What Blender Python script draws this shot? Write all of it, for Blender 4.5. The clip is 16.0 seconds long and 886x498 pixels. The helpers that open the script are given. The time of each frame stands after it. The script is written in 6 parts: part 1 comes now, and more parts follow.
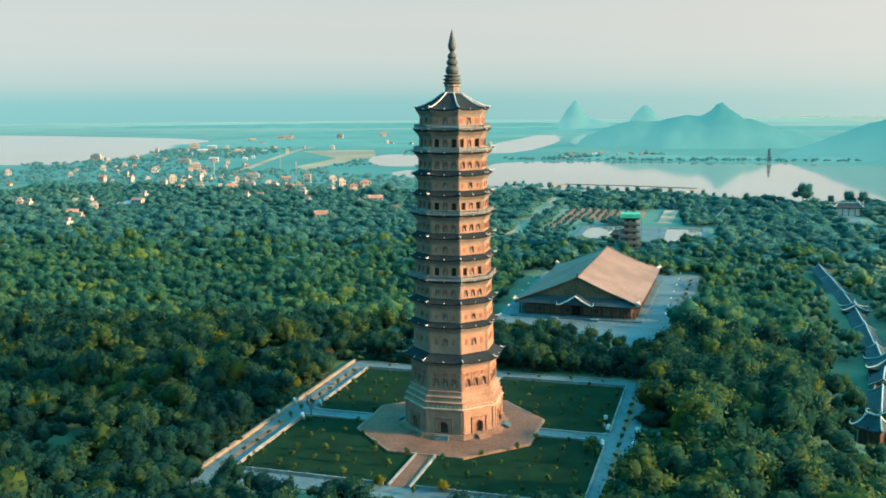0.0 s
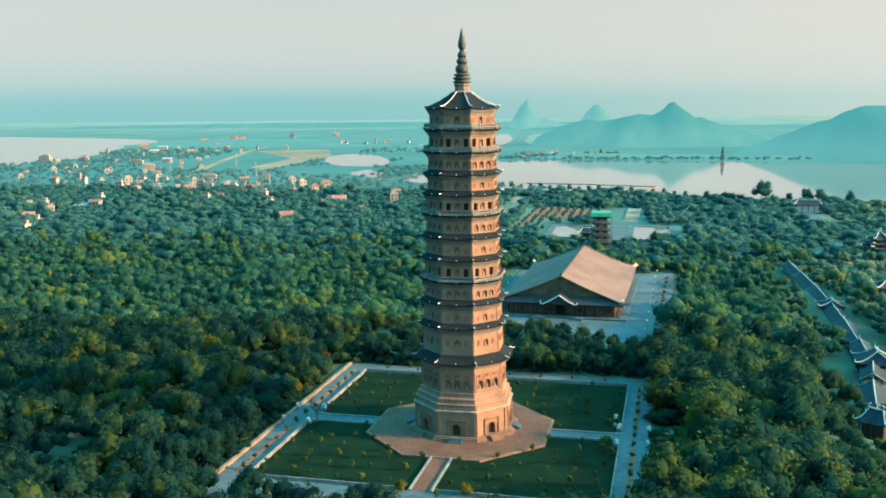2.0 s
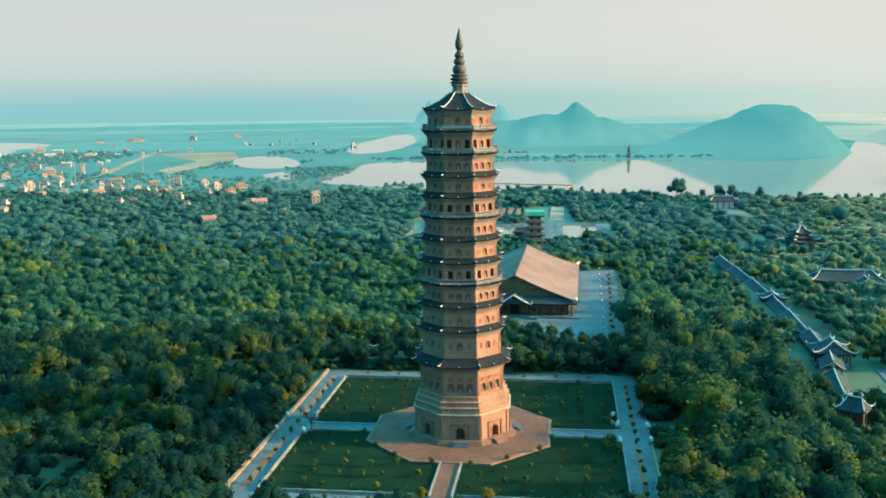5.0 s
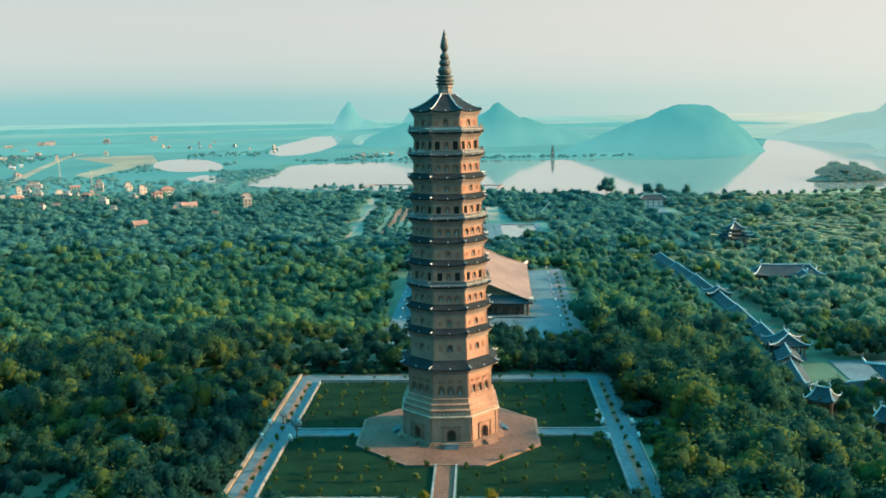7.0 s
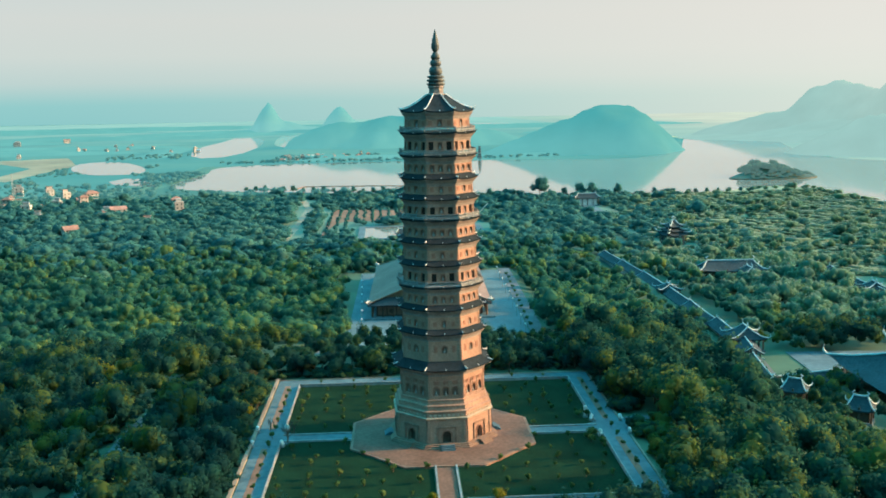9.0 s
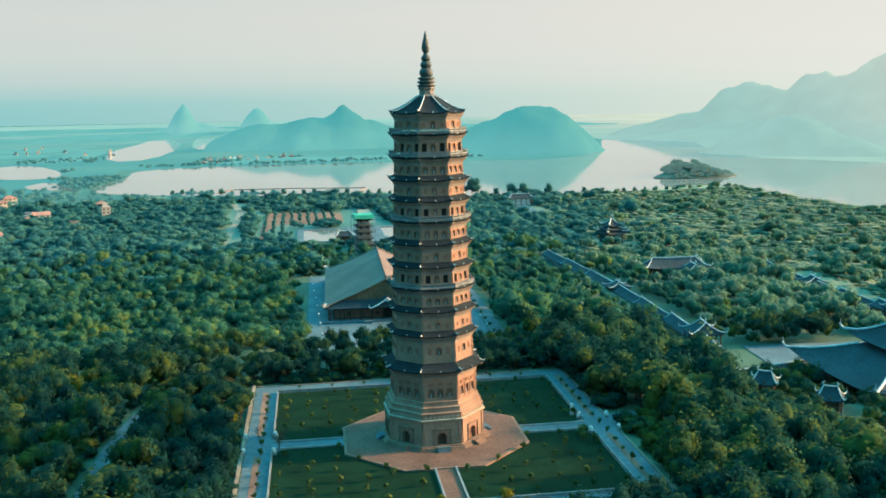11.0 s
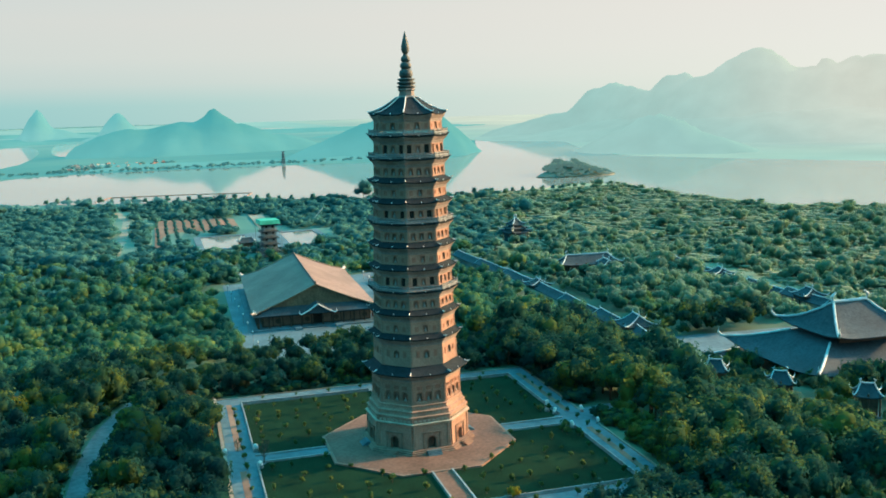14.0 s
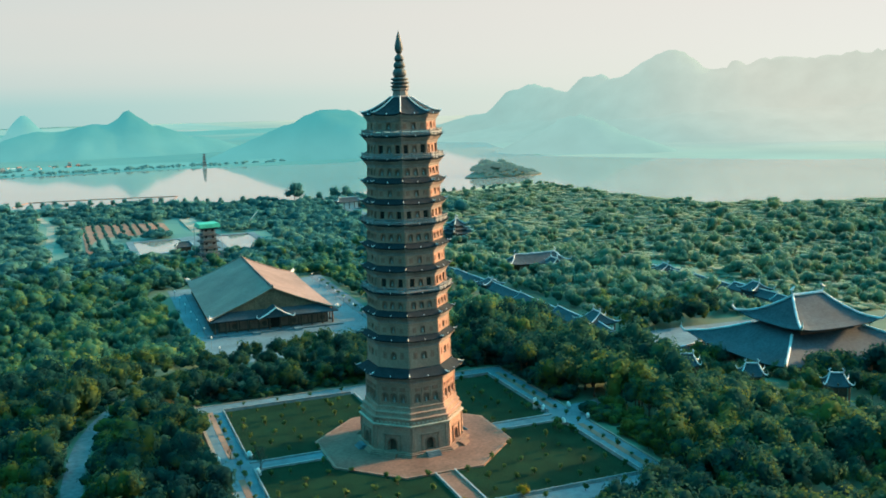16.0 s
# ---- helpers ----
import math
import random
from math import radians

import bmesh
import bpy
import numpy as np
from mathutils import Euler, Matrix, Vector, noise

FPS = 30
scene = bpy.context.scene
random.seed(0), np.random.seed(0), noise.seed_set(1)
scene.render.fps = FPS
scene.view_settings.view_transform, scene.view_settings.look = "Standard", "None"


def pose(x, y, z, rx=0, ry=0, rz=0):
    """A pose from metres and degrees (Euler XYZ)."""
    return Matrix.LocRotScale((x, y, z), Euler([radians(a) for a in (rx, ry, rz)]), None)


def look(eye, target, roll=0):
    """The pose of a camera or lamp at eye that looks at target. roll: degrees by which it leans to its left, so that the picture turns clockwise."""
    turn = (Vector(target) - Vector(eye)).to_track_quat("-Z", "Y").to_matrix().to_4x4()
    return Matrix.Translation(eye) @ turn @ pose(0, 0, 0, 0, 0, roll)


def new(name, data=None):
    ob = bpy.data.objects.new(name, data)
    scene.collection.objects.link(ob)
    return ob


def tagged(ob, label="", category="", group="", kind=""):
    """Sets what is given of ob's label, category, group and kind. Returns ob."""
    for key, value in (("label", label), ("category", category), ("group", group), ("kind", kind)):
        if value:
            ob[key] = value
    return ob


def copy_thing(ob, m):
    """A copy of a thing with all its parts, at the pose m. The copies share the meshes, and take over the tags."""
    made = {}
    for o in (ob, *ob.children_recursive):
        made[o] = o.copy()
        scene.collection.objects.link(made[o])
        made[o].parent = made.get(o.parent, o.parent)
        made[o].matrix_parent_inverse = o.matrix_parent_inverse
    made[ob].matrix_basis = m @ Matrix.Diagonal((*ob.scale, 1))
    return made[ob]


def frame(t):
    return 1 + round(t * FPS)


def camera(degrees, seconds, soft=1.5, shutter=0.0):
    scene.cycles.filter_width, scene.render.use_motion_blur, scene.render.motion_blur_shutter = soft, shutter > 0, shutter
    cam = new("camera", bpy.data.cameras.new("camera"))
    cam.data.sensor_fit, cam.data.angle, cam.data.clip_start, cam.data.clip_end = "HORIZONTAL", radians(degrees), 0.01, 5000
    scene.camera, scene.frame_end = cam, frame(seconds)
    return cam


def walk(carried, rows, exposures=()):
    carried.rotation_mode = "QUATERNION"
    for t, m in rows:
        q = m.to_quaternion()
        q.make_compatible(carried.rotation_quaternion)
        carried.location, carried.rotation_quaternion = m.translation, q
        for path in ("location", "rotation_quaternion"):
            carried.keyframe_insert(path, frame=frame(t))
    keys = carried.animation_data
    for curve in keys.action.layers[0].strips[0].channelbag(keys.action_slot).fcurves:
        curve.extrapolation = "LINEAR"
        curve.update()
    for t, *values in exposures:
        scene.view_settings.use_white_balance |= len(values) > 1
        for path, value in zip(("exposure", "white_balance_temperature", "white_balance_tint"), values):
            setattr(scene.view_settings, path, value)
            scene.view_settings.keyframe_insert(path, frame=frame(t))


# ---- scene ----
cam = camera(49.6, 16.0, 1.75)
PATH = [
    (0, (54.895, -234.132, 83.451), (54.423, -232.213, 83.145), -0.5),
    (0.5, (51.116, -234.291, 83.466), (50.669, -232.366, 83.158), -0.5),
    (1, (47.284, -234.467, 83.48), (46.863, -232.536, 83.172), -0.5),
    (1.5, (43.378, -234.666, 83.496), (42.983, -232.729, 83.188), -0.5),
    (2, (39.395, -234.876, 83.517), (39.027, -232.935, 83.209), -0.55),
    (2.5, (35.333, -235.081, 83.54), (34.993, -233.134, 83.232), -0.6),
    (3, (31.209, -235.262, 83.562), (30.903, -233.31, 83.255), -0.6),
    (3.5, (27.046, -235.398, 83.589), (26.778, -233.44, 83.282), -0.65),
    (4, (22.834, -235.476, 83.63), (22.604, -233.513, 83.322), -0.7),
    (6.5, (1.422, -235.545, 84.19), (1.387, -233.569, 83.88), -0.95),
    (7, (-2.957, -235.453, 84.233), (-2.942, -233.477, 83.923), -1.0),
    (7.5, (-7.44, -235.253, 84.264), (-7.38, -233.278, 83.955), -1.05),
    (8, (-11.986, -234.94, 84.293), (-11.885, -232.966, 83.984), -1.1),
    (8.5, (-16.564, -234.496, 84.324), (-16.419, -232.525, 84.015), -1.1),
    (9, (-21.158, -233.906, 84.366), (-20.972, -231.939, 84.055), -1.1),
    (11.5, (-44.285, -230.029, 84.831), (-43.879, -228.096, 84.519), -1.2),
    (12, (-48.907, -228.883, 84.87), (-48.457, -226.959, 84.557), -1.25),
    (12.5, (-53.513, -227.554, 84.913), (-53.022, -225.641, 84.601), -1.3),
    (13, (-58.074, -226.065, 84.955), (-57.538, -224.164, 84.642), -1.4),
    (13.5, (-62.606, -224.43, 84.998), (-62.022, -222.542, 84.685), -1.5),
    (14, (-67.113, -222.67, 85.044), (-66.481, -220.799, 84.731), -1.6),
    (14.5, (-71.607, -220.814, 85.089), (-70.925, -218.961, 84.774), -1.65),
    (15, (-76.1, -218.888, 85.124), (-75.371, -217.052, 84.81), -1.7),
    (15.5, (-80.606, -216.916, 85.156), (-79.84, -215.096, 84.842), -1.7),
    (16, (-85.127, -214.921, 85.181), (-84.328, -213.115, 84.866), -1.65),
]
walk(cam, [(t, look(eye, target, roll)) for t, eye, target, roll in PATH], [(0, 1.65), (16, 1.65)])

# ---- light: low warm sun from the east, hazy sky ----
SUN_EL, SUN_AZ = 17.0, 1.0          # azimuth counted from +x towards +y
SUN_DIR = Vector((math.cos(radians(SUN_EL)) * math.cos(radians(SUN_AZ)),
                  math.cos(radians(SUN_EL)) * math.sin(radians(SUN_AZ)), math.sin(radians(SUN_EL))))
sun = new("sun", bpy.data.lights.new("sun", "SUN"))
sun.data.energy, sun.data.angle, sun.data.color = 4.1, radians(4.0), (1.0, 0.60, 0.30)
sun.matrix_world = look(SUN_DIR * 900, (0, 0, 0))


def make_world():
    world = bpy.data.worlds.new("hazy_sky")
    scene.world = world
    world.use_nodes = True
    nt = world.node_tree
    nt.nodes.clear()
    N, L = nt.nodes.new, nt.links.new
    sky = N("ShaderNodeTexSky")
    sky.sky_type, sky.sun_disc = "NISHITA", False
    sky.sun_elevation, sky.sun_rotation = radians(SUN_EL), radians(90 - SUN_AZ)
    sky.air_density, sky.dust_density, sky.ozone_density = 0.5, 0.2, 3.0
    co = N("ShaderNodeTexCoord")
    sep = N("ShaderNodeSeparateXYZ")
    L(co.outputs["Generated"], sep.inputs[0])
    up = N("ShaderNodeMapRange")
    up.inputs["From Min"].default_value, up.inputs["From Max"].default_value = -0.10, 1.0
    L(sep.outputs["Z"], up.inputs["Value"])
    ramp = N("ShaderNodeValToRGB")
    stops = [(-0.10, (0.045, 0.155, 0.16)), (0.0, (0.088, 0.171, 0.166)), (0.02, (0.158, 0.188, 0.174)), (0.045, (0.194, 0.202, 0.181)), (0.08, (0.205, 0.206, 0.184)),
             (0.14, (0.180, 0.205, 0.194)), (0.30, (0.058, 0.350, 0.440)), (1.0, (0.045, 0.545, 0.735))]
    stops = [((z + 0.1) / 1.1, c) for z, c in stops]
    el = ramp.color_ramp.elements
    while len(el) < len(stops):
        el.new(0.5)
    for e, (p, c) in zip(el, stops):
        e.position, e.color = p, (*c, 1)
    L(up.outputs[0], ramp.inputs[0])
    # warmer and brighter towards the sun
    dot = N("ShaderNodeVectorMath")
    dot.operation = "DOT_PRODUCT"
    dot.inputs[1].default_value = (math.cos(radians(SUN_AZ)), math.sin(radians(SUN_AZ)), 0.1)
    L(co.outputs["Generated"], dot.inputs[0])
    near = N("ShaderNodeMapRange")
    near.interpolation_type = "SMOOTHSTEP"
    near.inputs["From Min"].default_value, near.inputs["From Max"].default_value = -0.35, 0.92
    L(dot.outputs["Value"], near.inputs["Value"])
    mix = N("ShaderNodeMix")
    mix.data_type = "RGBA"
    mix.inputs["B"].default_value = (0.262, 0.238, 0.202, 1)
    low = N("ShaderNodeMapRange")             # the glow lies along the horizon
    low.interpolation_type = "SMOOTHSTEP"
    low.inputs["From Min"].default_value, low.inputs["From Max"].default_value = 0.12, 0.4
    low.inputs["To Min"].default_value, low.inputs["To Max"].default_value = 1.0, 0.0
    L(sep.outputs["Z"], low.inputs["Value"])
    both = N("ShaderNodeMath")
    both.operation = "MULTIPLY"
    L(near.outputs[0], both.inputs[0])
    L(low.outputs[0], both.inputs[1])
    L(both.outputs[0], mix.inputs["Factor"])
    # dimmer and bluer over the unseen south-west, added to deepen shade on south faces
    behind = N("ShaderNodeVectorMath")
    behind.operation = "DOT_PRODUCT"
    behind.inputs[1].default_value = (math.cos(radians(42)), math.sin(radians(42)), 0.25)
    L(co.outputs["Generated"], behind.inputs[0])
    away = N("ShaderNodeMapRange")
    away.interpolation_type = "SMOOTHSTEP"
    away.inputs["From Min"].default_value, away.inputs["From Max"].default_value = -0.75, 0.05
    L(behind.outputs["Value"], away.inputs["Value"])
    shade = N("ShaderNodeMix")
    shade.data_type = "RGBA"
    shade.inputs["A"].default_value, shade.inputs["B"].default_value = (0.22, 0.42, 0.48, 1), (1, 1, 1, 1)
    L(away.outputs[0], shade.inputs["Factor"])
    dim = N("ShaderNodeMix")
    dim.data_type, dim.blend_type = "RGBA", "MULTIPLY"
    dim.inputs["Factor"].default_value = 1.0
    L(ramp.outputs[0], dim.inputs["A"])
    L(shade.outputs["Result"], dim.inputs["B"])
    L(dim.outputs["Result"], mix.inputs["A"])
    ring, halo = N("ShaderNodeVectorMath"), N("ShaderNodeMapRange")   # aureole of the hazy sun
    ring.operation = "DOT_PRODUCT"
    ring.inputs[1].default_value = SUN_DIR
    L(co.outputs["Generated"], ring.inputs[0])
    halo.interpolation_type = "SMOOTHSTEP"
    halo.inputs["From Min"].default_value, halo.inputs["From Max"].default_value = 0.80, 0.995
    L(ring.outputs["Value"], halo.inputs["Value"])
    glow = N("ShaderNodeMix")
    glow.data_type = "RGBA"
    glow.inputs["B"].default_value = (2.1, 1.5, 0.9, 1)
    L(halo.outputs[0], glow.inputs["Factor"])
    L(mix.outputs["Result"], glow.inputs["A"])
    b1, b2, add, out = N("ShaderNodeBackground"), N("ShaderNodeBackground"), N("ShaderNodeAddShader"), N("ShaderNodeOutputWorld")
    b1.inputs["Strength"].default_value = 0.05
    b2.inputs["Strength"].default_value = 1.0
    tint = N("ShaderNodeMix")                 # thick haze swallows most of the blue dome's own light
    tint.data_type, tint.blend_type = "RGBA", "MULTIPLY"
    tint.inputs["Factor"].default_value = 1.0
    tint.inputs["B"].default_value = (0.03, 0.09, 0.10, 1)
    L(sky.outputs[0], tint.inputs["A"])
    L(tint.outputs["Result"], b1.inputs["Color"])
    L(glow.outputs["Result"], b2.inputs["Color"])
    L(b1.outputs[0], add.inputs[0])
    L(b2.outputs[0], add.inputs[1])
    L(add.outputs[0], out.inputs["Surface"])


make_world()


# ---- materials ----
def mat(name, c1, c2, scale=1.0, rough=0.8, bump=0.0, bump_scale=None, coarse=None, spec=0.3, metal=0.0, vary=0.0, stripes=None, translucent=0.0):
    """Two mottled colours, a coarser drift of tone, fine relief."""
    m = bpy.data.materials.new(name)
    m.use_nodes = True
    nt = m.node_tree
    N, L = nt.nodes.new, nt.links.new
    bsdf = nt.nodes["Principled BSDF"]
    bsdf.inputs["Roughness"].default_value = rough
    bsdf.inputs["Metallic"].default_value = metal
    bsdf.inputs["Specular IOR Level"].default_value = spec
    co = N("ShaderNodeTexCoord")
    n1 = N("ShaderNodeTexNoise")
    n1.inputs["Scale"].default_value, n1.inputs["Detail"].default_value = scale, 5
    L(co.outputs["Object"], n1.inputs["Vector"])
    r = N("ShaderNodeValToRGB")
    r.color_ramp.elements[0].position, r.color_ramp.elements[1].position = 0.32, 0.68
    r.color_ramp.elements[0].color, r.color_ramp.elements[1].color = (*c1, 1), (*c2, 1)
    L(n1.outputs["Fac"], r.inputs[0])
    colour = r.outputs[0]
    n2 = N("ShaderNodeTexNoise")
    n2.inputs["Scale"].default_value, n2.inputs["Detail"].default_value = coarse or scale * 0.15, 3
    L(co.outputs["Object"], n2.inputs["Vector"])
    mr = N("ShaderNodeMapRange")
    mr.inputs["From Min"].default_value, mr.inputs["From Max"].default_value = 0.3, 0.7
    mr.inputs["To Min"].default_value, mr.inputs["To Max"].default_value = 0.75, 1.2
    L(n2.outputs["Fac"], mr.inputs["Value"])
    value = mr.outputs[0]
    if vary:
        info = N("ShaderNodeObjectInfo")
        v = N("ShaderNodeMapRange")
        v.inputs["To Min"].default_value, v.inputs["To Max"].default_value = 1 - vary, 1 + vary
        L(info.outputs["Random"], v.inputs["Value"])
        mul = N("ShaderNodeMath")
        mul.operation = "MULTIPLY"
        L(value, mul.inputs[0])
        L(v.outputs[0], mul.inputs[1])
        value = mul.outputs[0]
    hsv = N("ShaderNodeHueSaturation")
    L(colour, hsv.inputs["Color"])
    L(value, hsv.inputs["Value"])
    L(hsv.outputs[0], bsdf.inputs["Base Color"])
    if bump:
        b = N("ShaderNodeBump")
        b.inputs["Strength"].default_value = bump
        b.inputs["Distance"].default_value = 0.1
        if stripes:
            w = N("ShaderNodeTexWave")
            w.inputs["Scale"].default_value = stripes[1]
            w.bands_direction = stripes[0]
            L(co.outputs["Object"], w.inputs["Vector"])
            L(w.outputs["Fac"], b.inputs["Height"])
        else:
            n3 = N("ShaderNodeTexNoise")
            n3.inputs["Scale"].default_value, n3.inputs["Detail"].default_value = bump_scale or scale * 4, 4
            L(co.outputs["Object"], n3.inputs["Vector"])
            L(n3.outputs["Fac"], b.inputs["Height"])
        L(b.outputs[0], bsdf.inputs["Normal"])
    if translucent:
        tr, ms = N("ShaderNodeBsdfTranslucent"), N("ShaderNodeMixShader")
        ms.inputs[0].default_value = translucent
        L(hsv.outputs[0], tr.inputs["Color"])
        L(bsdf.outputs[0], ms.inputs[1])
        L(tr.outputs[0], ms.inputs[2])
        L(ms.outputs[0], nt.nodes["Material Output"].inputs["Surface"])
    return m


def leaf_mat(name, dark, mid, light, patch=0.12, haze_sheen=0.0, haze_glow=None):
    """Foliage: a tone for each clump, and drift from tree to tree; optional sheen and emission stand in for haze."""
    m = bpy.data.materials.new(name)
    m.use_nodes = True
    nt = m.node_tree
    N, L = nt.nodes.new, nt.links.new
    bsdf = nt.nodes["Principled BSDF"]
    bsdf.inputs["Roughness"].default_value = 0.8
    bsdf.inputs["Specular IOR Level"].default_value = 0.02
    bsdf.inputs["Sheen Weight"].default_value, bsdf.inputs["Sheen Roughness"].default_value = haze_sheen, 0.5
    # distance haze put into the leaves as emission
    if haze_glow:
        bsdf.inputs["Emission Color"].default_value, bsdf.inputs["Emission Strength"].default_value = (*haze_glow, 1), 1.0
    geo, co, info = N("ShaderNodeNewGeometry"), N("ShaderNodeTexCoord"), N("ShaderNodeObjectInfo")
    off = N("ShaderNodeVectorMath")
    off.operation = "ADD"
    L(co.outputs["Object"], off.inputs[0])
    L(info.outputs["Location"], off.inputs[1])
    n = N("ShaderNodeTexNoise")
    n.inputs["Scale"].default_value, n.inputs["Detail"].default_value = patch, 2
    L(off.outputs[0], n.inputs["Vector"])
    a = N("ShaderNodeMath")
    a.operation = "MULTIPLY_ADD"
    a.inputs[1].default_value, a.inputs[2].default_value = 3.4, -1.36
    n2 = N("ShaderNodeTexNoise")
    n2.inputs["Scale"].default_value, n2.inputs["Detail"].default_value = patch * 0.22, 2
    L(off.outputs[0], n2.inputs["Vector"])
    avg = N("ShaderNodeMix")
    avg.inputs["Factor"].default_value = 0.42
    L(n.outputs["Fac"], avg.inputs["A"])
    L(n2.outputs["Fac"], avg.inputs["B"])
    L(avg.outputs["Result"], a.inputs[0])
    b = N("ShaderNodeMath")
    b.operation = "MULTIPLY_ADD"
    b.inputs[1].default_value = 0.4
    L(geo.outputs["Random Per Island"], b.inputs[0])
    L(a.outputs[0], b.inputs[2])
    r = N("ShaderNodeValToRGB")
    r.color_ramp.elements.new(0.55)
    for e, (p, c) in zip(r.color_ramp.elements, ((0.1, dark), (0.55, mid), (1.0, light))):
        e.position, e.color = p, (*c, 1)
    L(b.outputs[0], r.inputs[0])
    L(r.outputs[0], bsdf.inputs["Base Color"])
    tr, ms = N("ShaderNodeBsdfTranslucent"), N("ShaderNodeMixShader")
    ms.inputs[0].default_value = 0.5
    L(r.outputs[0], tr.inputs["Color"])
    L(bsdf.outputs[0], ms.inputs[1])
    L(tr.outputs[0], ms.inputs[2])
    L(ms.outputs[0], nt.nodes["Material Output"].inputs["Surface"])
    return m


BRICK = mat("terracotta_brick", (0.240, 0.146, 0.106), (0.330, 0.208, 0.150), 2.2, 0.85, 0.35, 14, coarse=0.22)
BRICK_DARK = mat("dark_brick", (0.165, 0.10, 0.075), (0.24, 0.148, 0.105), 2.5, 0.9, 0.35, 14)
CORBEL = mat("corbel_stone", (0.165, 0.145, 0.130), (0.240, 0.212, 0.190), 2.6, 0.85, 0.4, 12, coarse=0.3)
RED_PANEL = mat("red_relief_panel", (0.20, 0.095, 0.065), (0.28, 0.14, 0.095), 5, 0.8, 0.5, 12)
CREAM = mat("pale_stone_trim", (0.30, 0.25, 0.19), (0.39, 0.325, 0.25), 3, 0.75, 0.2)
TILE_DARK = mat("dark_glazed_tile", (0.011, 0.018, 0.022), (0.024, 0.034, 0.040), 6, 0.85, 0.4, 18, spec=0.08)
WHITE_TRIM = mat("whitewashed_ridge", (0.52, 0.52, 0.50), (0.70, 0.70, 0.68), 4, 0.6, 0.1)
# white temple ridges, with the blue of skylit shade put into the colour
RIDGE_PALE = mat("shade_blue_ridge", (0.26, 0.38, 0.40), (0.38, 0.50, 0.52), 3, 0.5, 0.1)
RAIL_STONE = mat("grey_stone_rail", (0.155, 0.178, 0.182), (0.230, 0.255, 0.258), 3, 0.75, 0.2)
BRONZE = mat("dark_bronze", (0.042, 0.055, 0.054), (0.075, 0.092, 0.090), 2, 0.65, 0.25, metal=0.15, spec=0.4)
# near-black colour stands in for the shade inside openings
VOID = mat("painted_interior_shade", (0.012, 0.012, 0.012), (0.03, 0.025, 0.02), 3, 0.9)
STATUE = mat("pale_niche_stone", (0.20, 0.19, 0.17), (0.29, 0.275, 0.25), 5, 0.7)
PAVING = mat("grey_stone_paving", (0.054, 0.104, 0.126), (0.084, 0.148, 0.172), 0.6, 0.8, 0.15, 3, coarse=0.07)
BRICK_PAVING = mat("terracotta_paving", (0.112, 0.058, 0.041), (0.165, 0.088, 0.062), 1.2, 0.85, 0.2, 5, coarse=0.12)
WALL_CAP = mat("buff_plaster_wall", (0.185, 0.155, 0.12), (0.26, 0.22, 0.17), 1.5, 0.85, 0.15)
GRASS = mat("lawn_grass", (0.003, 0.017, 0.010), (0.009, 0.035, 0.017), 3.0, 0.95, 0.6, 9, coarse=0.14, spec=0.04)
GROUND = mat("forest_floor", (0.022, 0.05, 0.028), (0.05, 0.08, 0.045), 0.08, 0.62, 0.1, 0.4, coarse=0.008, spec=0.5)
DIRT = mat("pale_dirt", (0.19, 0.18, 0.14), (0.29, 0.27, 0.21), 0.2, 0.9, 0.2, 1.0)
ASPHALT = mat("asphalt", (0.08, 0.09, 0.10), (0.13, 0.145, 0.155), 0.8, 0.85, 0.2)
WOOD_DARK = mat("dark_stained_wood", (0.05, 0.032, 0.022), (0.10, 0.065, 0.045), 3, 0.6, 0.2)
CARVED = mat("carved_timber", (0.085, 0.068, 0.04), (0.15, 0.115, 0.07), 1.5, 0.7, 0.6, 4)
SOIL = mat("bare_red_soil", (0.15, 0.085, 0.06), (0.23, 0.14, 0.10), 0.15, 0.95, 0.2, 1.0)
HALL_TILE = mat("brown_roof_tile", (0.150, 0.100, 0.084), (0.205, 0.142, 0.118), 0.9, 0.85, 0.15, stripes=("Y", 3.0), coarse=0.06)
GREY_TILE = mat("dark_grey_roof_tile", (0.015, 0.034, 0.044), (0.030, 0.056, 0.068), 1.2, 0.85, 0.4, coarse=0.1)
BARK = mat("grey_brown_bark", (0.06, 0.045, 0.03), (0.12, 0.09, 0.065), 3, 0.9, 0.5)
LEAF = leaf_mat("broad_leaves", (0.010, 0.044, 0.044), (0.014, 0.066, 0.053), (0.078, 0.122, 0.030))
# lit copy of LEAF: sunward brightness of the eastern trees put into colour
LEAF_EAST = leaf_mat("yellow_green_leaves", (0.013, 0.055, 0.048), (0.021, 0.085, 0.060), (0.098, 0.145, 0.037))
# leaf colours pale with distance: haze put into base colour and sheen
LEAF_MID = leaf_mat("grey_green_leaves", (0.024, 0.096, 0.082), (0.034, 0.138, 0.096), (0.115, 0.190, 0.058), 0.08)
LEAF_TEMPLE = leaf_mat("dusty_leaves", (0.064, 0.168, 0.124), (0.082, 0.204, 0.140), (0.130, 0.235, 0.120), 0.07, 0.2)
LEAF_DRY_HAZE = leaf_mat("dry_scrub", (0.098, 0.215, 0.158), (0.128, 0.246, 0.172), (0.178, 0.272, 0.165), 0.03, 0.3)
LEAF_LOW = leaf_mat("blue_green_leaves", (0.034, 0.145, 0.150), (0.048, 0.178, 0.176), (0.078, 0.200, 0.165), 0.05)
# far and island trees carry their haze as emitted colour
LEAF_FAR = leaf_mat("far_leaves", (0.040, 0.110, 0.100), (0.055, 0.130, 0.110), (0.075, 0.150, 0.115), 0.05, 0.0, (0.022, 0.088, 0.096))
